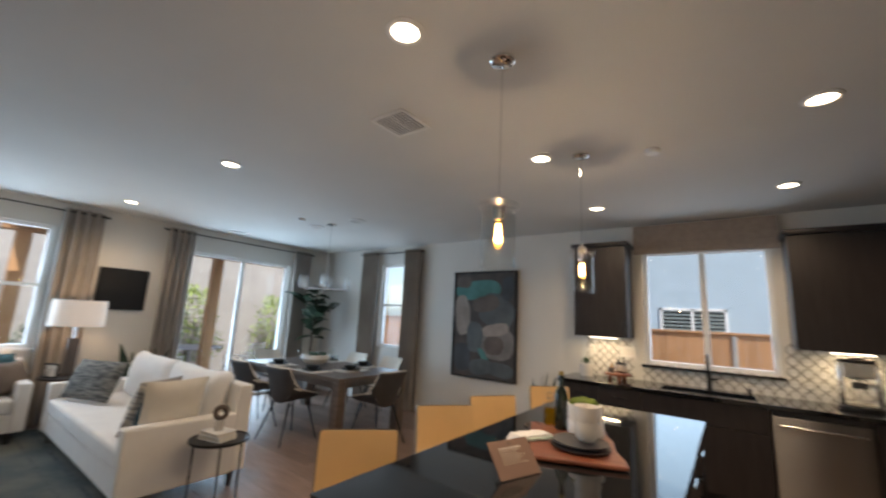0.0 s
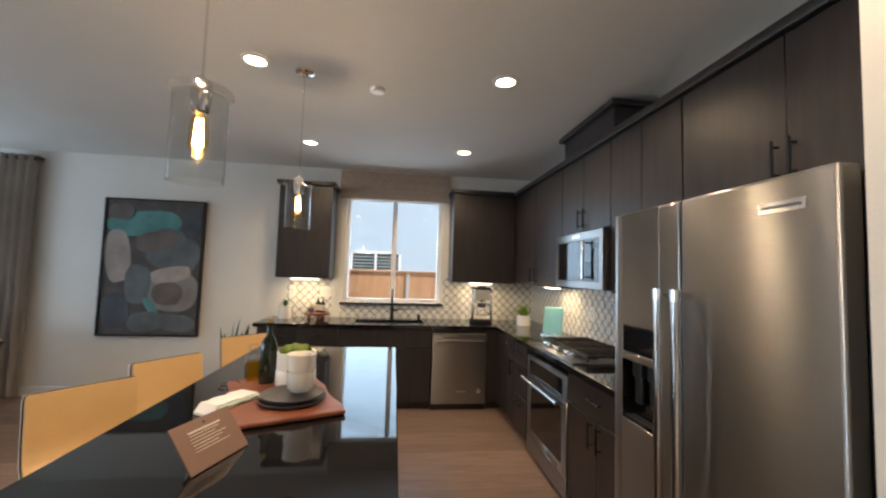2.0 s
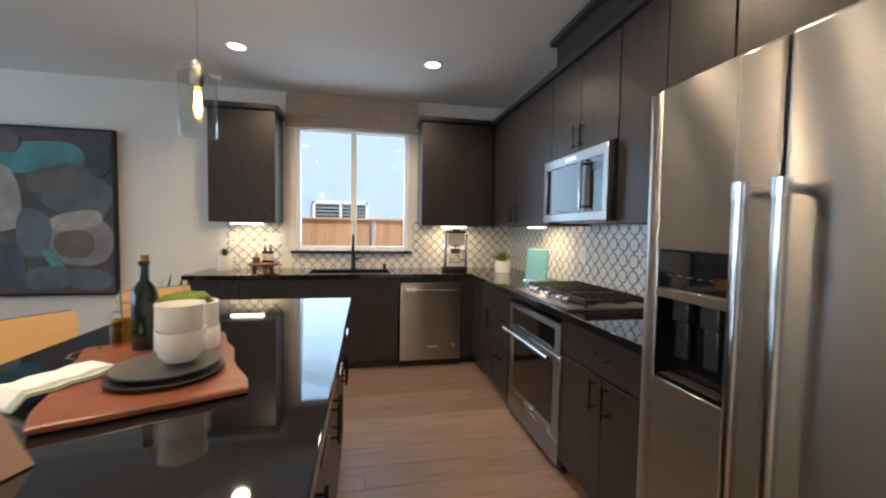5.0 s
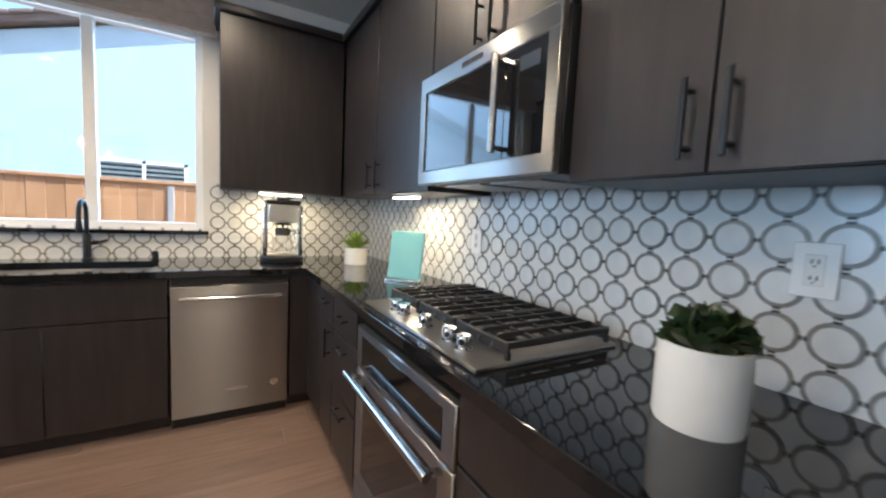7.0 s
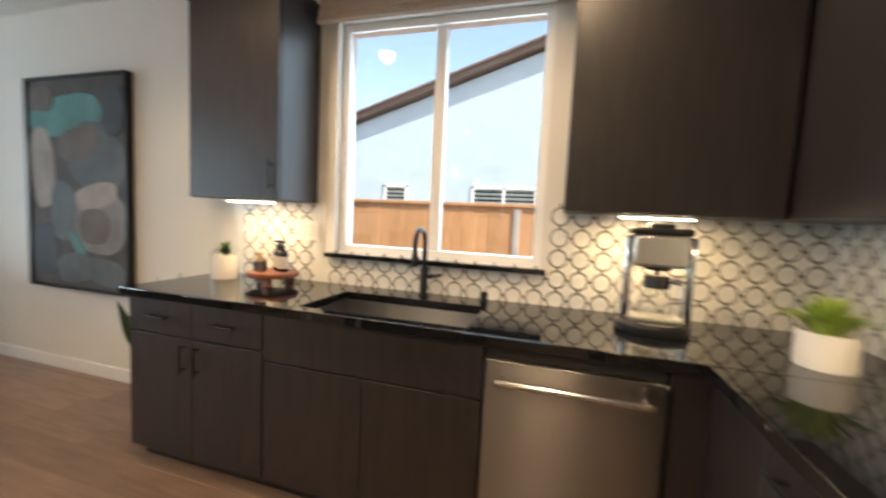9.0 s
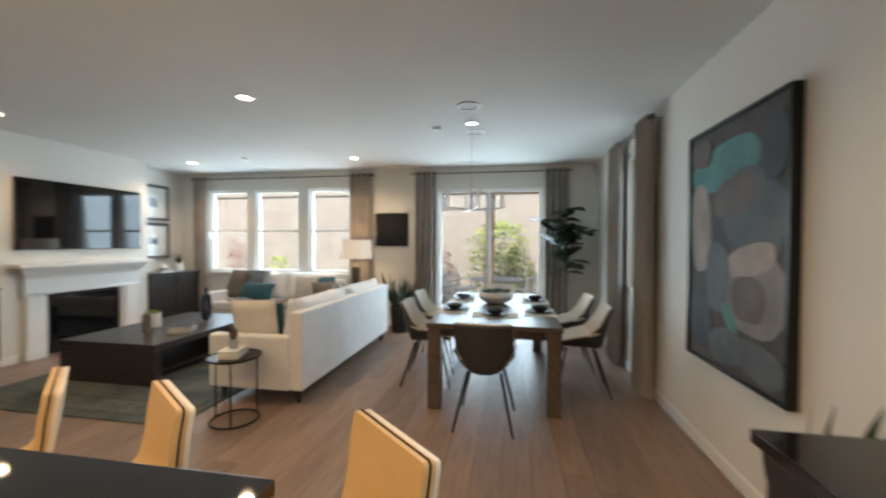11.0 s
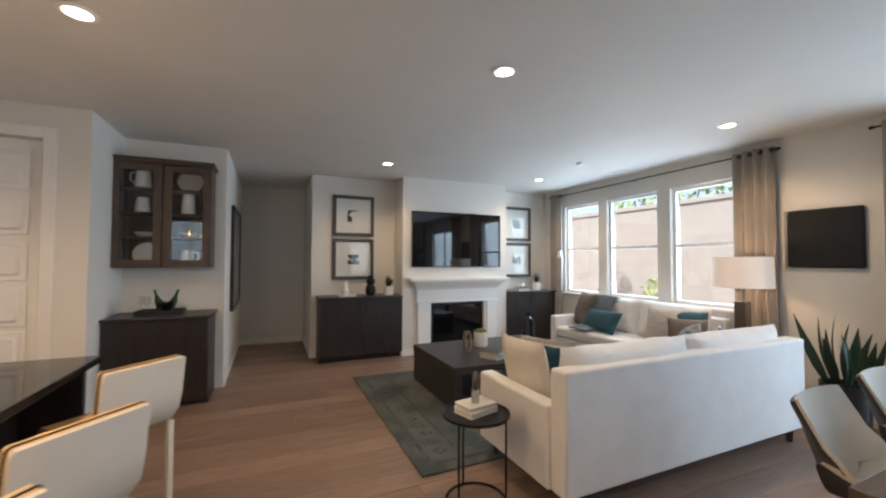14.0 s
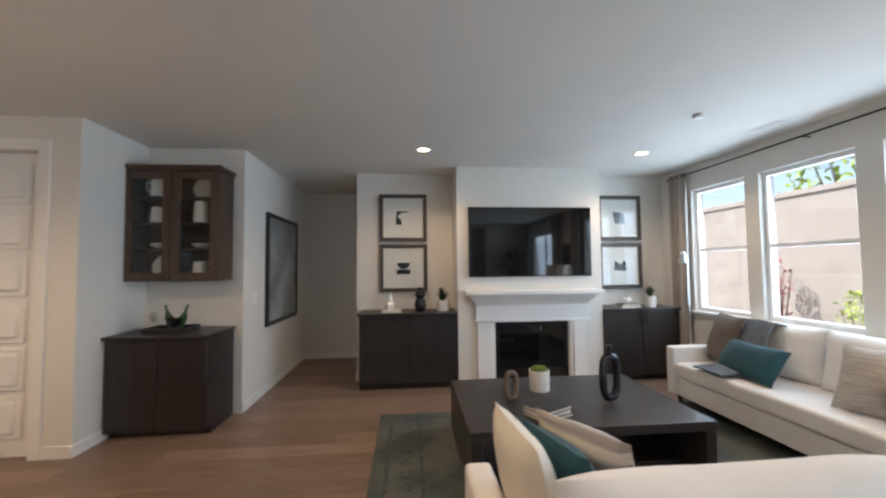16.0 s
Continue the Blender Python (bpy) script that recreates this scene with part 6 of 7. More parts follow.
# ---- things on the island ----
bd = thing("serving_board", "reddish live-edge wooden serving board", "serving board", (-2.262, -3.08, 0.915), 23)
part("board", Shape().slab(0.20, 0.31, 0.004, 0.022, 5), TRAYW, bd)
part("cord", Shape().tube([(-0.15, 0.26, 0.024), (-0.17, 0.30, 0.026), (-0.20, 0.335, 0.008), (-0.23, 0.32, 0.004), (-0.235, 0.27, 0.004), (-0.21, 0.24, 0.005)], 0.003, 6), BARK, bd)
for a in (-0.18, 0.18):
    part("foot", Shape().box(-0.17, a - 0.015, 0, 0.17, a + 0.015, 0.005), TRAYW, bd)
BT = 0.9372
for i, (r, z) in enumerate(((0.135, 0), (0.125, 0.017))):
    solid("plate", Shape().lathe([(r * 0.6, 0), (r, 0.012), (r, 0.016), (r * 0.6, 0.006), (0.001, 0.006)], n=36), material("charcoal_stoneware", (0.045, 0.042, 0.045), 0.45, vary=0.2, bump=0.1), "charcoal stoneware plate in a stack", "plate", (-2.19, -3.17, BT + z), 0, "stacked plates")
for i in range(2):
    m = thing("mug", "handmade off-white stoneware mug, stacked", "mug", (-2.165, -3.15, BT + 0.034 + 0.07 * i), 95 + 18 * i, "stacked mugs")
    part("cup", Shape().lathe([(0.038, 0), (0.054, 0.02), (0.056, 0.06), (0.060, 0.085), (0.056, 0.085), (0.05, 0.03), (0.001, 0.012)], n=28), WHITEC, m)
    part("handle", Shape().tube([(0.055, 0, 0.068), (0.085, 0, 0.065), (0.088, 0, 0.03), (0.052, 0, 0.018)], 0.006), WHITEC, m)
pp = potted("potted_moss", "cream banded planter with a mound of moss", -2.235, -2.935, BT, 0.088, 0.155, "moss", MATTEW)
part("band", Shape().lathe([(0.0885, 0.005), (0.091, 0.01), (0.091, 0.07), (0.0885, 0.075)], n=32, cap=False), WHITEC, pp)
wb = thing("wine_bottle", "dark green glass bottle with a gold cap", "bottle", (-2.375, -2.90, BT))
part("glass", Shape().lathe([(0.036, 0), (0.038, 0.01), (0.038, 0.17), (0.03, 0.20), (0.014, 0.225), (0.013, 0.27), (0.016, 0.272), (0.016, 0.285), (0.001, 0.285)], n=26), material("dark_bottle_glass", (0.010, 0.016, 0.008), 0.06, spec=0.7), wb)
part("cork", Shape().lathe([(0.012, 0.285), (0.014, 0.305), (0.001, 0.306)], n=16), material("gold_foil", (0.52, 0.36, 0.13), 0.35, 0.8), wb, "gold foil cap")
ob_ = thing("oil_bottle", "square clear bottle of golden oil, glass stopper", "bottle", (-2.452, -2.868, BT), 25)
part("glass", Shape().box(-0.036, -0.036, 0, 0.036, 0.036, 0.115, 0.008).lathe([(0.018, 0.113), (0.016, 0.14), (0.022, 0.143), (0.001, 0.144)], n=18), CLEARG, ob_).visible_shadow = False
part("oil", Shape().box(-0.031, -0.031, 0.005, 0.031, 0.031, 0.09, 0.004), clear("golden_oil", (0.90, 0.66, 0.07), 0.5), ob_).visible_shadow = False
part("stopper", Shape().lathe([(0.013, 0.144), (0.024, 0.152), (0.026, 0.165), (0.015, 0.175), (0.001, 0.176)], n=18), CLEARG, ob_)
np_ = thing("napkins", "folded white and pale green cloth napkins", "napkin", (-2.42, -3.20, BT), 62)
for i, (mt, z) in enumerate(((material("pale_green_cloth", (0.42, 0.50, 0.46), 0.9, bump=0.3, bump_scale=200), 0.0), (LINEN, 0.012))):
    rows = []
    for k in range(9):
        x = -0.11 + 0.22 * k / 8
        zz = z * 0.6 + 0.006 + 0.005 * math.sin(k * 1.1 + i) ** 2 - (0.03 if k == 0 else 0)
        rows.append([(x, -0.045 + 0.02 * i, max(-0.02, zz - 0.005)), (x, 0.045 + 0.02 * i, max(-0.02, zz - 0.005)), (x, 0.045 + 0.02 * i, max(-0.015, zz + 0.004)), (x, -0.045 + 0.02 * i, max(-0.015, zz + 0.004))])
    part("napkin", Shape().rings(rows), mt, np_)
cd = thing("info_card", "brown information card on a small stand", "sign", (-2.27, -3.64, 0.915), 70)
cm = Matrix.Rotation(radians(-38), 4, "X")
part("card", Shape().box(-0.108, -0.003, 0.002, 0.108, 0.003, 0.145, 0.001, 1, cm), material("brown_card", (0.20, 0.115, 0.085), 0.55, vary=0.04), cd)
part("stand", Shape().tube([(-0.13, 0.0, 0.004), (0.05, 0.13, 0.004)], 0.004).tube([(0.05, 0.13, 0.004), (0.0, 0.075, 0.105)], 0.004), PLASTIC, cd)
INK = material("cream_ink", (0.62, 0.55, 0.48), 0.7)
for i in range(7):
    z, w = 0.112 - i * 0.0095, (0.058 if i == 0 else 0.062 - 0.009 * ((i * 7) % 3))
    part("text_line", Shape().box(-0.064, -0.0045, z - (0.0028 if i == 0 else 0.0010), -0.064 + 2 * w, -0.0032, z + (0.0028 if i == 0 else 0.0010), m=cm), INK, cd)

# ---- things on the counter ----
C = 0.915
potted("potted_succulent", "rosette succulent in a white cylinder pot", -3.02, -0.19, C, 0.075, 0.14, "rosette", WHITEC)
potted("potted_plant", "lime green trailing plant in a white pot", -0.28, -0.50, C, 0.080, 0.115, "fern", WHITEC)
potted("potted_plant", "dark jade plant in a white cylinder pot", -0.335, -2.79, C, 0.079, 0.155, "jade", WHITEC)
wr = thing("wooden_riser", "round reddish wood riser on short feet", "riser", (-2.66, -0.21, C))
part("top", Shape().lathe([(0.13, 0.045), (0.138, 0.05), (0.138, 0.068), (0.132, 0.074), (0.001, 0.074)], n=36), TRAYW, wr)
for k in range(3):
    a = k * 2.094 - 1.2
    part("foot", Shape().box(-0.02, -0.02, 0, 0.02, 0.02, 0.046, 0.003, 1, pose(0.09 * math.cos(a), 0.09 * math.sin(a), 0)), TRAYW, wr)
for x, y in ((-2.66, -0.16), (-2.60, -0.20)):
    pb = thing("soap_bottle", "dark amber pump bottle with a pale label", "soap bottle", (x, y, C + 0.074), 0, "pump bottles")
    part("bottle", Shape().lathe([(0.028, 0), (0.03, 0.006), (0.03, 0.10), (0.024, 0.115), (0.011, 0.122), (0.011, 0.132)], n=22), material("amber_glass", (0.02, 0.012, 0.008), 0.12), pb)
    part("label", Shape().lathe([(0.0305, 0.02), (0.0308, 0.021), (0.0308, 0.085), (0.0305, 0.086)], n=22, cap=False), material("paper_label", (0.55, 0.50, 0.43), 0.7), pb)
    part("pump", Shape().lathe([(0.013, 0.132), (0.013, 0.145), (0.005, 0.148), (0.005, 0.165)], n=14).box(-0.009, -0.035, 0.163, 0.009, 0.009, 0.173, 0.003, 1), PLASTIC, pb)
solid("candle", Shape().lathe([(0.033, 0), (0.036, 0.055), (0.034, 0.055), (0.032, 0.05), (0.001, 0.048)], n=22), GS, "small grey votive cup on the riser", "candle cup", (-2.72, -0.24, C + 0.074))
solid("wood_brush", Shape().lathe([(0.020, 0), (0.022, 0.02), (0.012, 0.03), (0.014, 0.05), (0.001, 0.055)], n=18), material("pale_wood", (0.42, 0.27, 0.14), 0.5), "small pale wooden brush on the votive", "brush", (-2.72, -0.24, C + 0.124))

LSTEEL = material("satin_steel", (0.78, 0.76, 0.72), 0.38, 1.0, vary=0.04)
cm_ = thing("coffee_maker", "chrome-framed drip coffee maker with glass carafe", "coffee maker", (-0.735, -0.27, C))
part("base", Shape().lathe([(0.128, 0), (0.134, 0.008), (0.134, 0.030), (0.120, 0.042), (0.001, 0.044)], n=36, m=Matrix.Diagonal((1.06, 0.95, 1, 1))), PLASTIC, cm_, "round black base")
for a in (-1, 1):
    part("column", Shape().box(a * 0.128, -0.055, 0.040, a * 0.096, 0.055, 0.385, 0.010, 3), CHROME, cm_, "broad chrome upright")
part("tank", Shape().box(-0.097, -0.065, 0.265, 0.097, 0.065, 0.390, 0.012, 3), LSTEEL, cm_, "brushed metal water tank")
part("lower_frame", Shape().box(-0.097, -0.050, 0.042, 0.097, 0.050, 0.062, 0.006), LSTEEL, cm_)
part("lid", Shape().box(-0.112, -0.070, 0.391, 0.112, 0.068, 0.420, 0.012, 3).box(-0.045, -0.055, 0.418, 0.045, 0.05, 0.436, 0.008), PLASTIC, cm_, "black lid with a raised cap")
part("brew_outlet", Shape().lathe([(0.045, 0.252), (0.048, 0.258), (0.048, 0.266)], (0, -0.02, 0), 22).lathe([(0.008, 0.232), (0.008, 0.254)], (0, -0.02, 0), 12), PLASTIC, cm_)
cf = part("carafe", Shape().lathe([(0.058, 0.063), (0.070, 0.085), (0.066, 0.12), (0.046, 0.172), (0.044, 0.20), (0.042, 0.20), (0.043, 0.172), (0.063, 0.12), (0.067, 0.087), (0.056, 0.067)], (0, -0.025, 0), 30, cap=False), CLEARG, cm_)
cf.visible_shadow = False
part("carafe_lid", Shape().lathe([(0.049, 0.180), (0.050, 0.222), (0.044, 0.230), (0.001, 0.231)], (0, -0.025, 0), 24), PLASTIC, cf, "black carafe collar and lid")
part("carafe_handle", Shape().tube([(0.035, -0.06, 0.215), (0.066, -0.10, 0.210), (0.072, -0.108, 0.185), (0.070, -0.106, 0.085)], 0.0075), CHROME, cf)
cb = thing("cutting_board", "aqua painted board leaning on the backsplash", "cutting board", (-0.1625, -1.245, C), 0)
part("board", Shape().box(-0.009, -0.099, 0.016, 0.009, 0.099, 0.275, 0.004, 2, pose(-0.09, 0, 0, 0, 10, 38)), AQUA, cb)
part("stand", Shape().box(-0.035, -0.099, 0.0, 0.02, 0.099, 0.014, 0.002, 1, pose(-0.09, 0, 0, 0, 0, 38)), STEELH, cb, "slim metal ledge")


def wall_plate(name, label, x, y, z, face, w, rockers):
    p = thing(name, label, name.replace("_", " "), (x, y, z), face)
    part("plate", Shape().box(-w / 2, -0.006, -0.06, w / 2, 0.0, 0.06, 0.002, 1), TRIM, p)
    for k in range(rockers):
        u = (k - (rockers - 1) / 2) * 0.046
        ins = part("insert", Shape().box(u - 0.017, -0.0085, -0.034, u + 0.017, -0.005, 0.034, 0.0015, 1), WHITEC, p)
        if "outlet" in name:
            for v in (-0.018, 0.018):
                part("slot", Shape().box(u - 0.007, -0.0090, v - 0.004, u - 0.004, -0.0080, v + 0.006).box(u + 0.004, -0.0090, v - 0.004, u + 0.007, -0.0080, v + 0.006).box(u - 0.002, -0.0090, v - 0.011, u + 0.002, -0.0080, v - 0.007), PLASTIC, ins)


wall_plate("wall_outlet", "white duplex outlet plate on the backsplash", -0.013, -2.843, 1.205, -90, 0.08, 1)
wall_plate("wall_outlet", "white duplex outlet plate on the backsplash", -0.013, -1.58, 1.165, -90, 0.08, 1)
wall_plate("wall_switch", "white three-gang switch plate on the backsplash", -2.58, -0.013, 1.22, 0, 0.17, 3)
wall_plate("wall_outlet", "white outlet plate on the backsplash", -2.99, -0.013, 1.22, 0, 0.08, 1)

# ---- outside ----
s = Shape().box(-60, -60, -0.30, 60, 60, -0.17)
solid("ground", s, EARTH, "bare brown earth and yard ground", "ground", kind="structure")
solid("pavement", Shape().box(-11.2, -8.0, -0.169, XW - TH - 0.002, 1.5, -0.03, 0.005, 1), PATIO, "pale concrete patio slab", "patio", kind="structure")
fn = thing("fence", "new cedar board side-yard fence", "fence", (0, 2.0, -0.17))
bm_board = Shape().box(-0.068, -0.01, 0, 0.068, 0.01, 1.62, 0.002, 1).mesh("board", CEDAR)
for i in range(110):
    b = new("board", bm_board)
    b.parent = fn
    b.matrix_basis = pose(-11.5 + i * 0.139, 0.003 * (i % 2), 0.02)
part("cap_rail", Shape().box(-11.6, -0.03, 1.64, 4.0, 0.03, 1.675, 0.004, 1), CEDAR, fn)
part("lower_rail", Shape().box(-11.6, 0.014, 0.3, 4.0, 0.05, 0.39, 0.004, 1), CEDAR, fn)
for x in (-9, -6.5, -4, -1.55, 1):
    part("post", Shape().box(x - 0.03, -0.025, 0, x + 0.03, -0.0115, 1.62, 0.004, 1), material("grey_post", (0.36, 0.35, 0.34), 0.7), fn)

nh = thing("neighbor_house", "pale blue-grey stucco house with tiled gable", "house", (0, 6.4, -0.17))
gable = [(-8.5, 0), (9.0, 0), (9.0, 3.6), (2.4, 6.30), (-8.5, 2.76)]
part("wall", Shape().rings([[(x, 0, z) for x, z in gable], [(x, 6, z) for x, z in gable]]), STUCCO, nh)
roof = [(-9.1, 2.62), (2.4, 6.36), (9.6, 3.41), (9.6, 3.50), (2.4, 6.50), (-9.1, 2.76)]
part("roof", Shape().rings([[(x, -0.18, z) for x, z in roof], [(x, 6.2, z) for x, z in roof]]), ROOFT, nh)
for k in range(40):
    x = -9.0 + k * 0.285
    z = 2.76 + (x + 9.1) * (6.50 - 2.76) / 11.5
    part("roof_tile", Shape().box(-0.15, -0.06, 0, 0.15, 0.30, 0.07, 0.02, 1, pose(x, -0.18, z - 0.03, 0, -18, 0)), ROOFT, nh)
for x0, x1, z0, z1 in ((-3.04, -1.62, 1.3, 2.22), (-5.15, -4.55, 1.3, 2.22)):
    w = part("window", Shape().box(x0, -0.03, z0, x0 + 0.06, 0.02, z1).box(x1 - 0.06, -0.03, z0, x1, 0.02, z1).box(x0, -0.03, z1 - 0.06, x1, 0.02, z1).box(x0, -0.03, z0, x1, 0.02, z0 + 0.06), TRIM, nh)
    if x1 - x0 > 1:
        part("mullion", Shape().box((x0 + x1) / 2 - 0.03, -0.03, z0, (x0 + x1) / 2 + 0.03, 0.02, z1), TRIM, w)
    part("pane", Shape().box(x0 + 0.06, -0.01, z0 + 0.06, x1 - 0.06, -0.004, z1 - 0.06), BLACKG, w)
    for i in range(9):
        z = z0 + 0.1 + i * 0.09
        part("shutter_slat", Shape().box(x0 + 0.06, -0.02, z, x1 - 0.06, -0.012, z + 0.05), SLATG, w)

yw = thing("yard_wall", "tall tan block retaining wall with coping", "garden wall", (-12.0, -4.0, -0.17))
part("wall", Shape().box(-0.2, -9.0, 0, 0, 6.5, 2.9), BLOCK, yw)
part("coping", Shape().box(-0.25, -9.0, 2.9, 0.04, 6.5, 3.0, 0.01), BLOCK, yw)
for k in range(1, 7):
    part("joint", Shape().box(-0.005, -9.0, k * 0.41, 0.0015, 6.5, k * 0.41 + 0.008), BLOCK, yw)
pc = thing("patio_cover", "cedar patio cover on square posts", "patio cover", (-9.45, -3.6, -0.03))
for y in (4.4, 1.86, -0.73):
    part("post", Shape().box(-0.08, y - 0.08, 0, 0.08, y + 0.08, 2.44, 0.006, 1), CEDAR, pc)
part("beam", Shape().box(-0.09, -0.95, 2.44, 0.09, 4.6, 2.66, 0.006, 1), CEDAR, pc)
part("roof", Shape().box(-0.4, -0.95, 2.662, 0.81, 4.6, 2.76, 0.004, 1), CEDAR, pc)


def shrub(name, label, x, y, h, w, mat, n, seed):
    b = thing(name, label, name, (x, y, -0.17))
    r = random.Random(seed)
    stems, leaves = Shape(), Shape()
    for k in range(7):
        a = k * 0.9
        tip = Vector((w * 0.4 * math.cos(a), w * 0.4 * math.sin(a), h * r.uniform(0.6, 0.95)))
        stems.tube([(0, 0, 0), tip * 0.5 + Vector((0.02, 0.01, 0)), tip], [0.012 * h, 0.007 * h, 0.004], 6)
    for i in range(n):
        a, q, z = r.uniform(0, 6.28), w * 0.5 * r.random() ** 0.5, h * (0.15 + 0.85 * r.random())
        q *= 0.55 + 0.6 * math.sin(math.pi * min(1, z / h)) + 0.2 * noise.noise((a, z * 2, seed))
        o = Vector((q * math.cos(a), q * math.sin(a), z))
        d = Vector((r.uniform(-1, 1), r.uniform(-1, 1), r.uniform(-0.2, 1))).normalized() * (0.09 if h < 3 else 0.2)
        leaves.leaf(o, o + d, 0.5 * d.length, (r.uniform(-1, 1), r.uniform(-1, 1), 1), 0.1, 2)
    part("stems", stems, BARK, b)
    tagged(part("foliage", leaves, mat, b), kind="stuff")


REDL = material("red_leaf", (0.34, 0.10, 0.11), 0.6, vary=0.4)
shrub("shrub", "bright lime green garden shrub by the wall", -11.2, -1.60, 2.1, 1.5, LIME, 1600, 1)
shrub("shrub", "dark red leaved garden shrub by the wall", -11.6, -3.0, 1.5, 0.45, REDL, 160, 2)
shrub("shrub", "yellow-green young garden shrub by the wall", -11.4, 0.6, 2.0, 0.8, LIME, 600, 3)
shrub("shrub", "low green garden shrub by the wall", -11.5, -3.6, 1.2, 0.9, LEAFG, 500, 4)
shrub("shrub", "dark red leaved garden shrub by the wall", -11.6, -8.9, 1.7, 0.5, REDL, 200, 5)
shrub("shrub", "yellow-green young garden shrub by the wall", -11.6, -7.6, 1.2, 0.6, LIME, 300, 6)
shrub("tree", "leafy green tree beyond the yard wall", -14.5, -9.4, 5.2, 3.0, LIME, 1500, 9)
shrub("tree", "leafy green tree beyond the yard wall", -15.0, -5.2, 4.6, 2.4, LIME, 1000, 12)
pt = thing("patio_table", "round pale patio table", "patio table", (-10.3, -1.65, -0.03))
part("tabletop", Shape().lathe([(0.001, 0.70), (0.55, 0.70), (0.56, 0.715), (0.55, 0.73), (0.001, 0.73)], n=36), PATIO, pt)
part("pedestal", Shape().lathe([(0.25, 0), (0.25, 0.03), (0.05, 0.08), (0.05, 0.70)], n=20), PATIO, pt)
pch = thing("patio_chair", "pale metal patio armchair", "patio chair", (-9.6, -2.4, -0.03), 40, "patio chairs")
part("seat", Shape().box(-0.25, -0.25, 0.40, 0.25, 0.25, 0.43, 0.01), PATIO, pch)
part("back", Shape().tube([(-0.25, -0.25, 0.43), (-0.24, -0.30, 0.85), (0.24, -0.30, 0.85), (0.25, -0.25, 0.43)], 0.014), TRIM, pch)
for k in range(5):
    part("slat", Shape().tube([(-0.18 + 0.09 * k, -0.25, 0.43), (-0.18 + 0.09 * k, -0.30, 0.85)], 0.008), TRIM, pch)
for a in (-1, 1):
    part("arm", Shape().tube([(a * 0.26, -0.27, 0.63), (a * 0.28, 0.18, 0.63), (a * 0.26, 0.22, 0.42)], 0.014), TRIM, pch)
    for b in (-1, 1):
        part("leg", Shape().tube([(a * 0.22, b * 0.22, 0.41), (a * 0.25, b * 0.26, 0)], 0.013), TRIM, pch)
copy_thing(pch, pose(-9.5, -1.0, -0.03, 0, 0, 120))
copy_thing(pch, pose(-10.9, -2.5, -0.03, 0, 0, -30))
gr = thing("grill", "dark outdoor barbecue grill on a cart", "grill", (-10.2, -3.3, -0.03))
part("cart", Shape().box(-0.35, -0.25, 0.1, 0.35, 0.25, 0.80, 0.01), PLASTIC, gr)
part("hood", Shape().rings([[(-0.38, y, z) for y, z in ((-0.28, 0.85), (-0.26, 1.02), (-0.1, 1.12), (0.1, 1.12), (0.26, 1.02), (0.28, 0.85))], [(0.38, y, z) for y, z in ((-0.28, 0.85), (-0.26, 1.02), (-0.1, 1.12), (0.1, 1.12), (0.26, 1.02), (0.28, 0.85))]]), STEEL, gr)
part("shelf", Shape().box(-0.75, -0.25, 0.80, 0.75, 0.25, 0.85, 0.005, 1), PLASTIC, gr)
for a in (-0.3, 0.3):
    part("wheel", Shape().lathe([(0.09, -0.02), (0.09, 0.02)], (a, 0.2, 0.09), 18, Matrix.Rotation(radians(90), 4, "Y")), PLASTIC, gr)

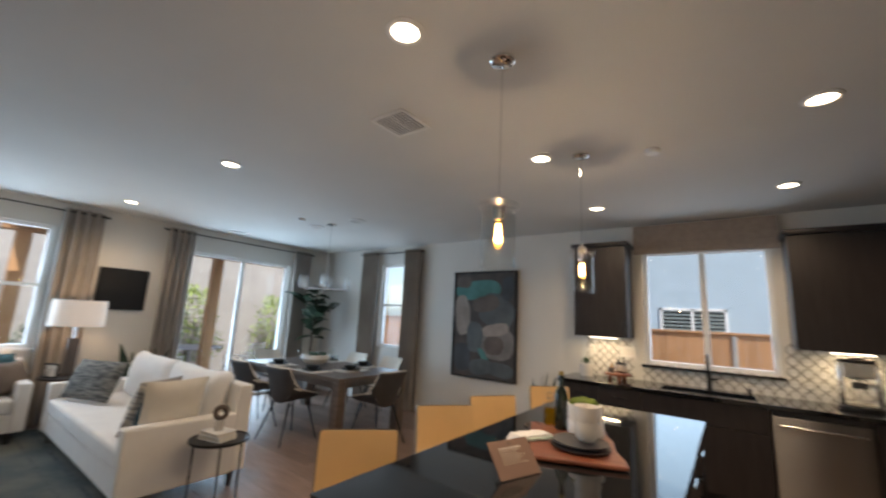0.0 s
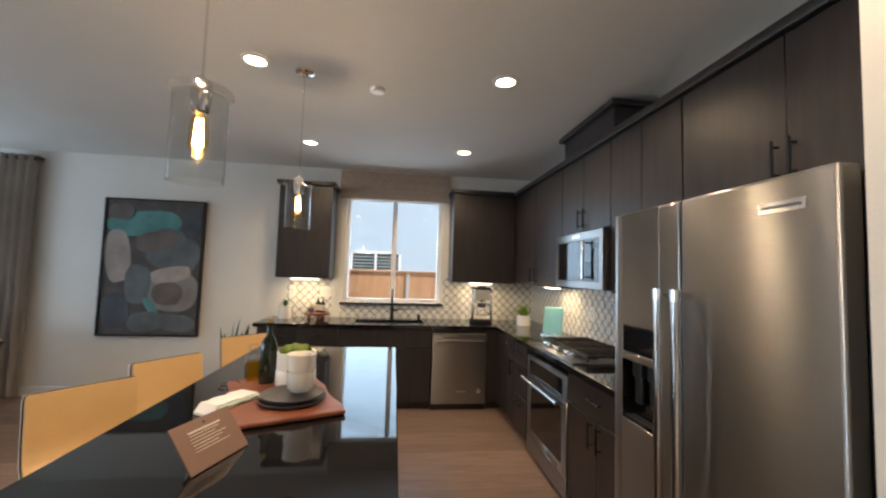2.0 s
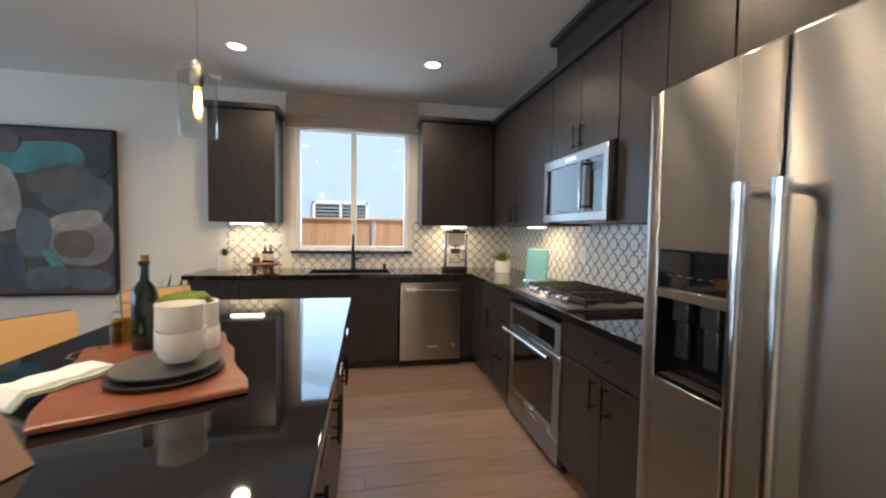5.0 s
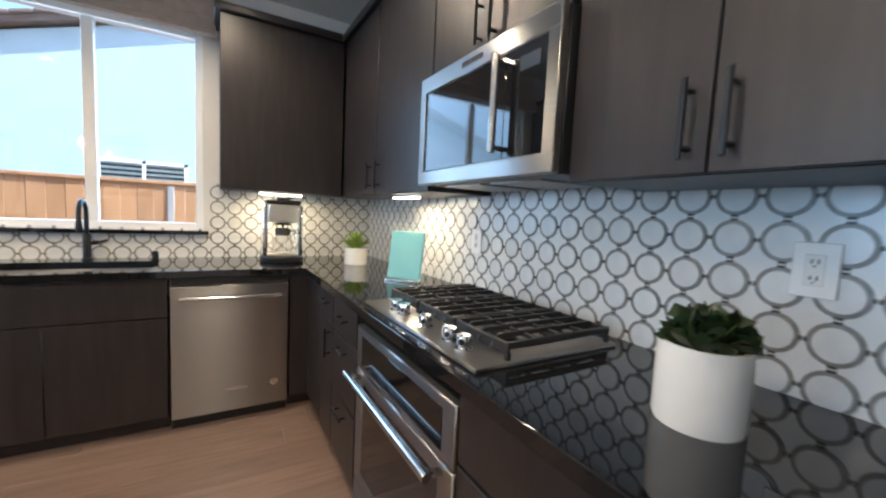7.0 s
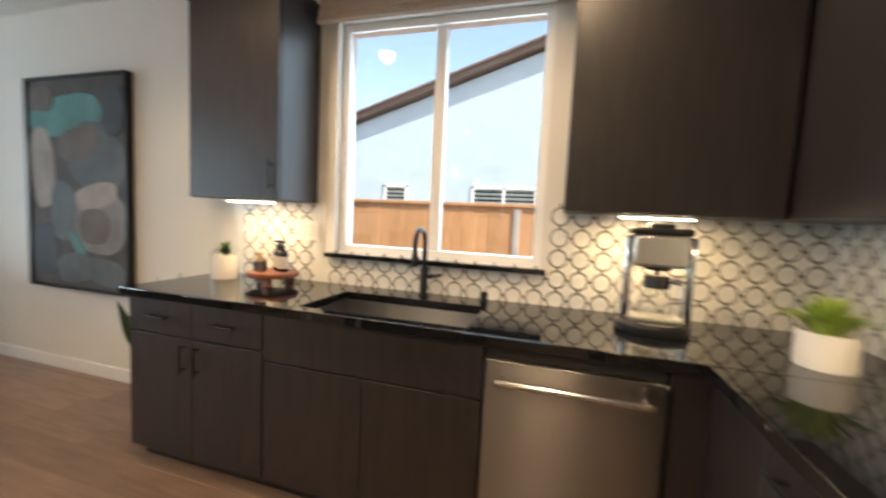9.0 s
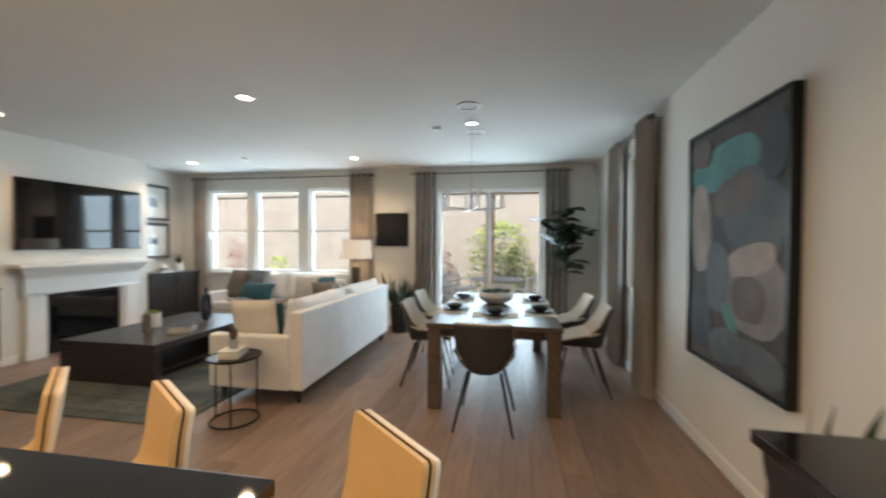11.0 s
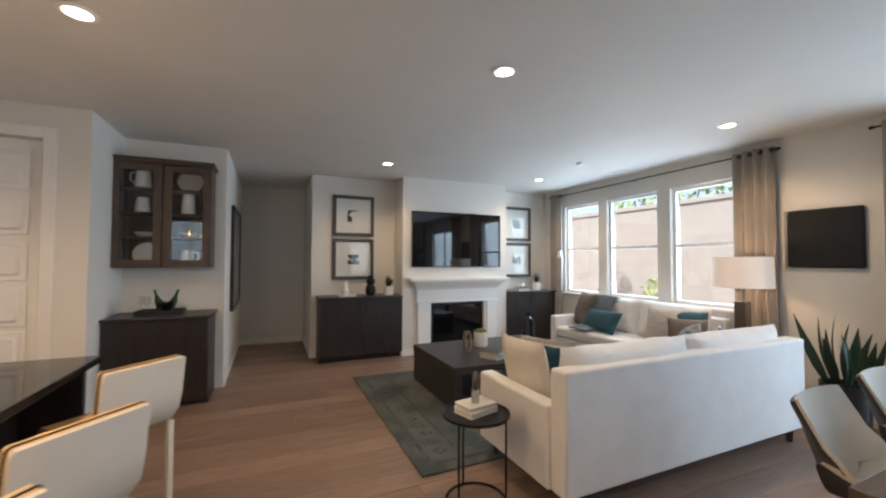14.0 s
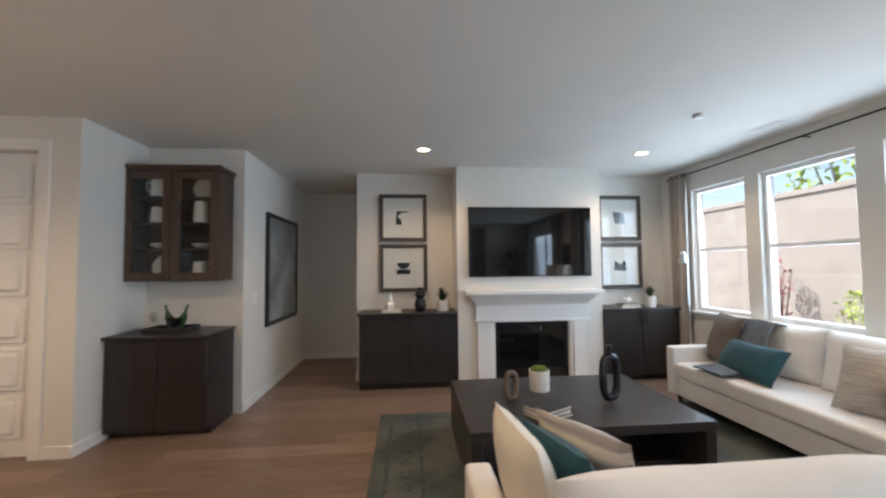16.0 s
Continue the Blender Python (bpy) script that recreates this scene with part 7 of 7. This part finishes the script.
# ---- backsplash tiles ----
def backsplash(name, along, a0, a1, z0, z1, skip):
    """Marble discs in grey stone rings on a 10 cm grid, over a white field."""
    bsp = thing(name, "white marble mosaic backsplash of grey-ringed circles", "backsplash", kind="structure")
    s = Shape()
    for q0, q1, c0, c1 in skip:
        if along == "x":
            s.box(q0, -0.007, c0, q1, -0.0005, c1)
        else:
            s.box(-0.007, q0, c0, -0.0005, q1, c1)
    part("field", s, FIELDT, bsp)
    pit = 0.105
    disc = Shape().lathe([(0.0372, 0.0), (0.0372, 0.0038), (0.0368, 0.0042), (0.001, 0.0042)], n=28).mesh("disc", TILEW)
    ring = Shape().lathe([(0.0378, 0.0), (0.0475, 0.0), (0.0475, 0.0028), (0.0378, 0.0028), (0.0378, 0.0)], n=28, cap=False).mesh("ring", RINGT)
    links = Shape()
    na, nz = int(round((a1 - a0) / pit)), int(math.ceil((z1 - z0) / pit))
    for i in range(na):
        for j in range(nz):
            a, z = a0 + (i + 0.5) * pit, z0 + (j + 0.30) * pit
            if not any(q0 - 0.001 <= a - 0.02 and a + 0.02 <= q1 + 0.001 and c0 <= z and z + 0.03 <= c1 + 0.03 for q0, q1, c0, c1 in skip):
                continue
            m = pose(a, -0.007, z, 90, 0, 0) if along == "x" else pose(-0.007, a, z, 0, -90, 0)
            for nm, me in (("tile", disc), ("ring_tile", ring)):
                o = new(nm, me)
                o.parent = bsp
                o.matrix_basis = m
            for da, dz in ((pit / 2, 0), (0, pit / 2)):
                for e in (-0.0048, 0.0048):
                    ca, cz = a + da + (e if da else 0), z + dz + (e if dz else 0)
                    ha, hz = (0.0080, 0.0032) if dz else (0.0034, 0.0052)
                    if along == "x":
                        links.box(ca - ha, -0.0105, cz - hz, ca + ha, -0.0065, cz + hz)
                    else:
                        links.box(-0.0105, ca - ha, cz - hz, -0.0065, ca + ha, cz + hz)
    tagged(part("link_tiles", links, LINKT, bsp), kind="stuff")


backsplash("backsplash", "x", -3.168, -0.02, 0.915, 1.385, [(-3.12, -2.47, 0.915, 1.385), (-2.47, -1.14, 0.915, 1.07), (-1.14, -0.0, 0.915, 1.385)])
backsplash("backsplash", "y", -3.15, -0.05, 0.915, 1.385, [(-3.15, -0.0, 0.915, 1.385)])

# ---- floor planks, laid along the room ----
PW, PL = 0.19, 1.83
rp = random.Random(7)
meshes = {}
ys = -9.0
while ys < -0.01:
    y1 = min(ys + PW, 0.0)
    x = XW - rp.uniform(0.2, PL)
    while x < 0:
        a, b = max(x, XW), min(x + PL, 0.0)
        if b - a > 0.03:
            key = (round(b - a, 2), round(y1 - ys, 3))
            if key not in meshes:
                meshes[key] = Shape().box(0.0009, 0.0009, -0.011, b - a - 0.0009, y1 - ys - 0.0009, 0.0, 0.0012, 1).mesh("plank", PLANK)
            o = new("plank", meshes[key])
            o.parent = FLOOR
            o.matrix_basis = pose(a, ys, 0)
        x += PL
    ys += PW
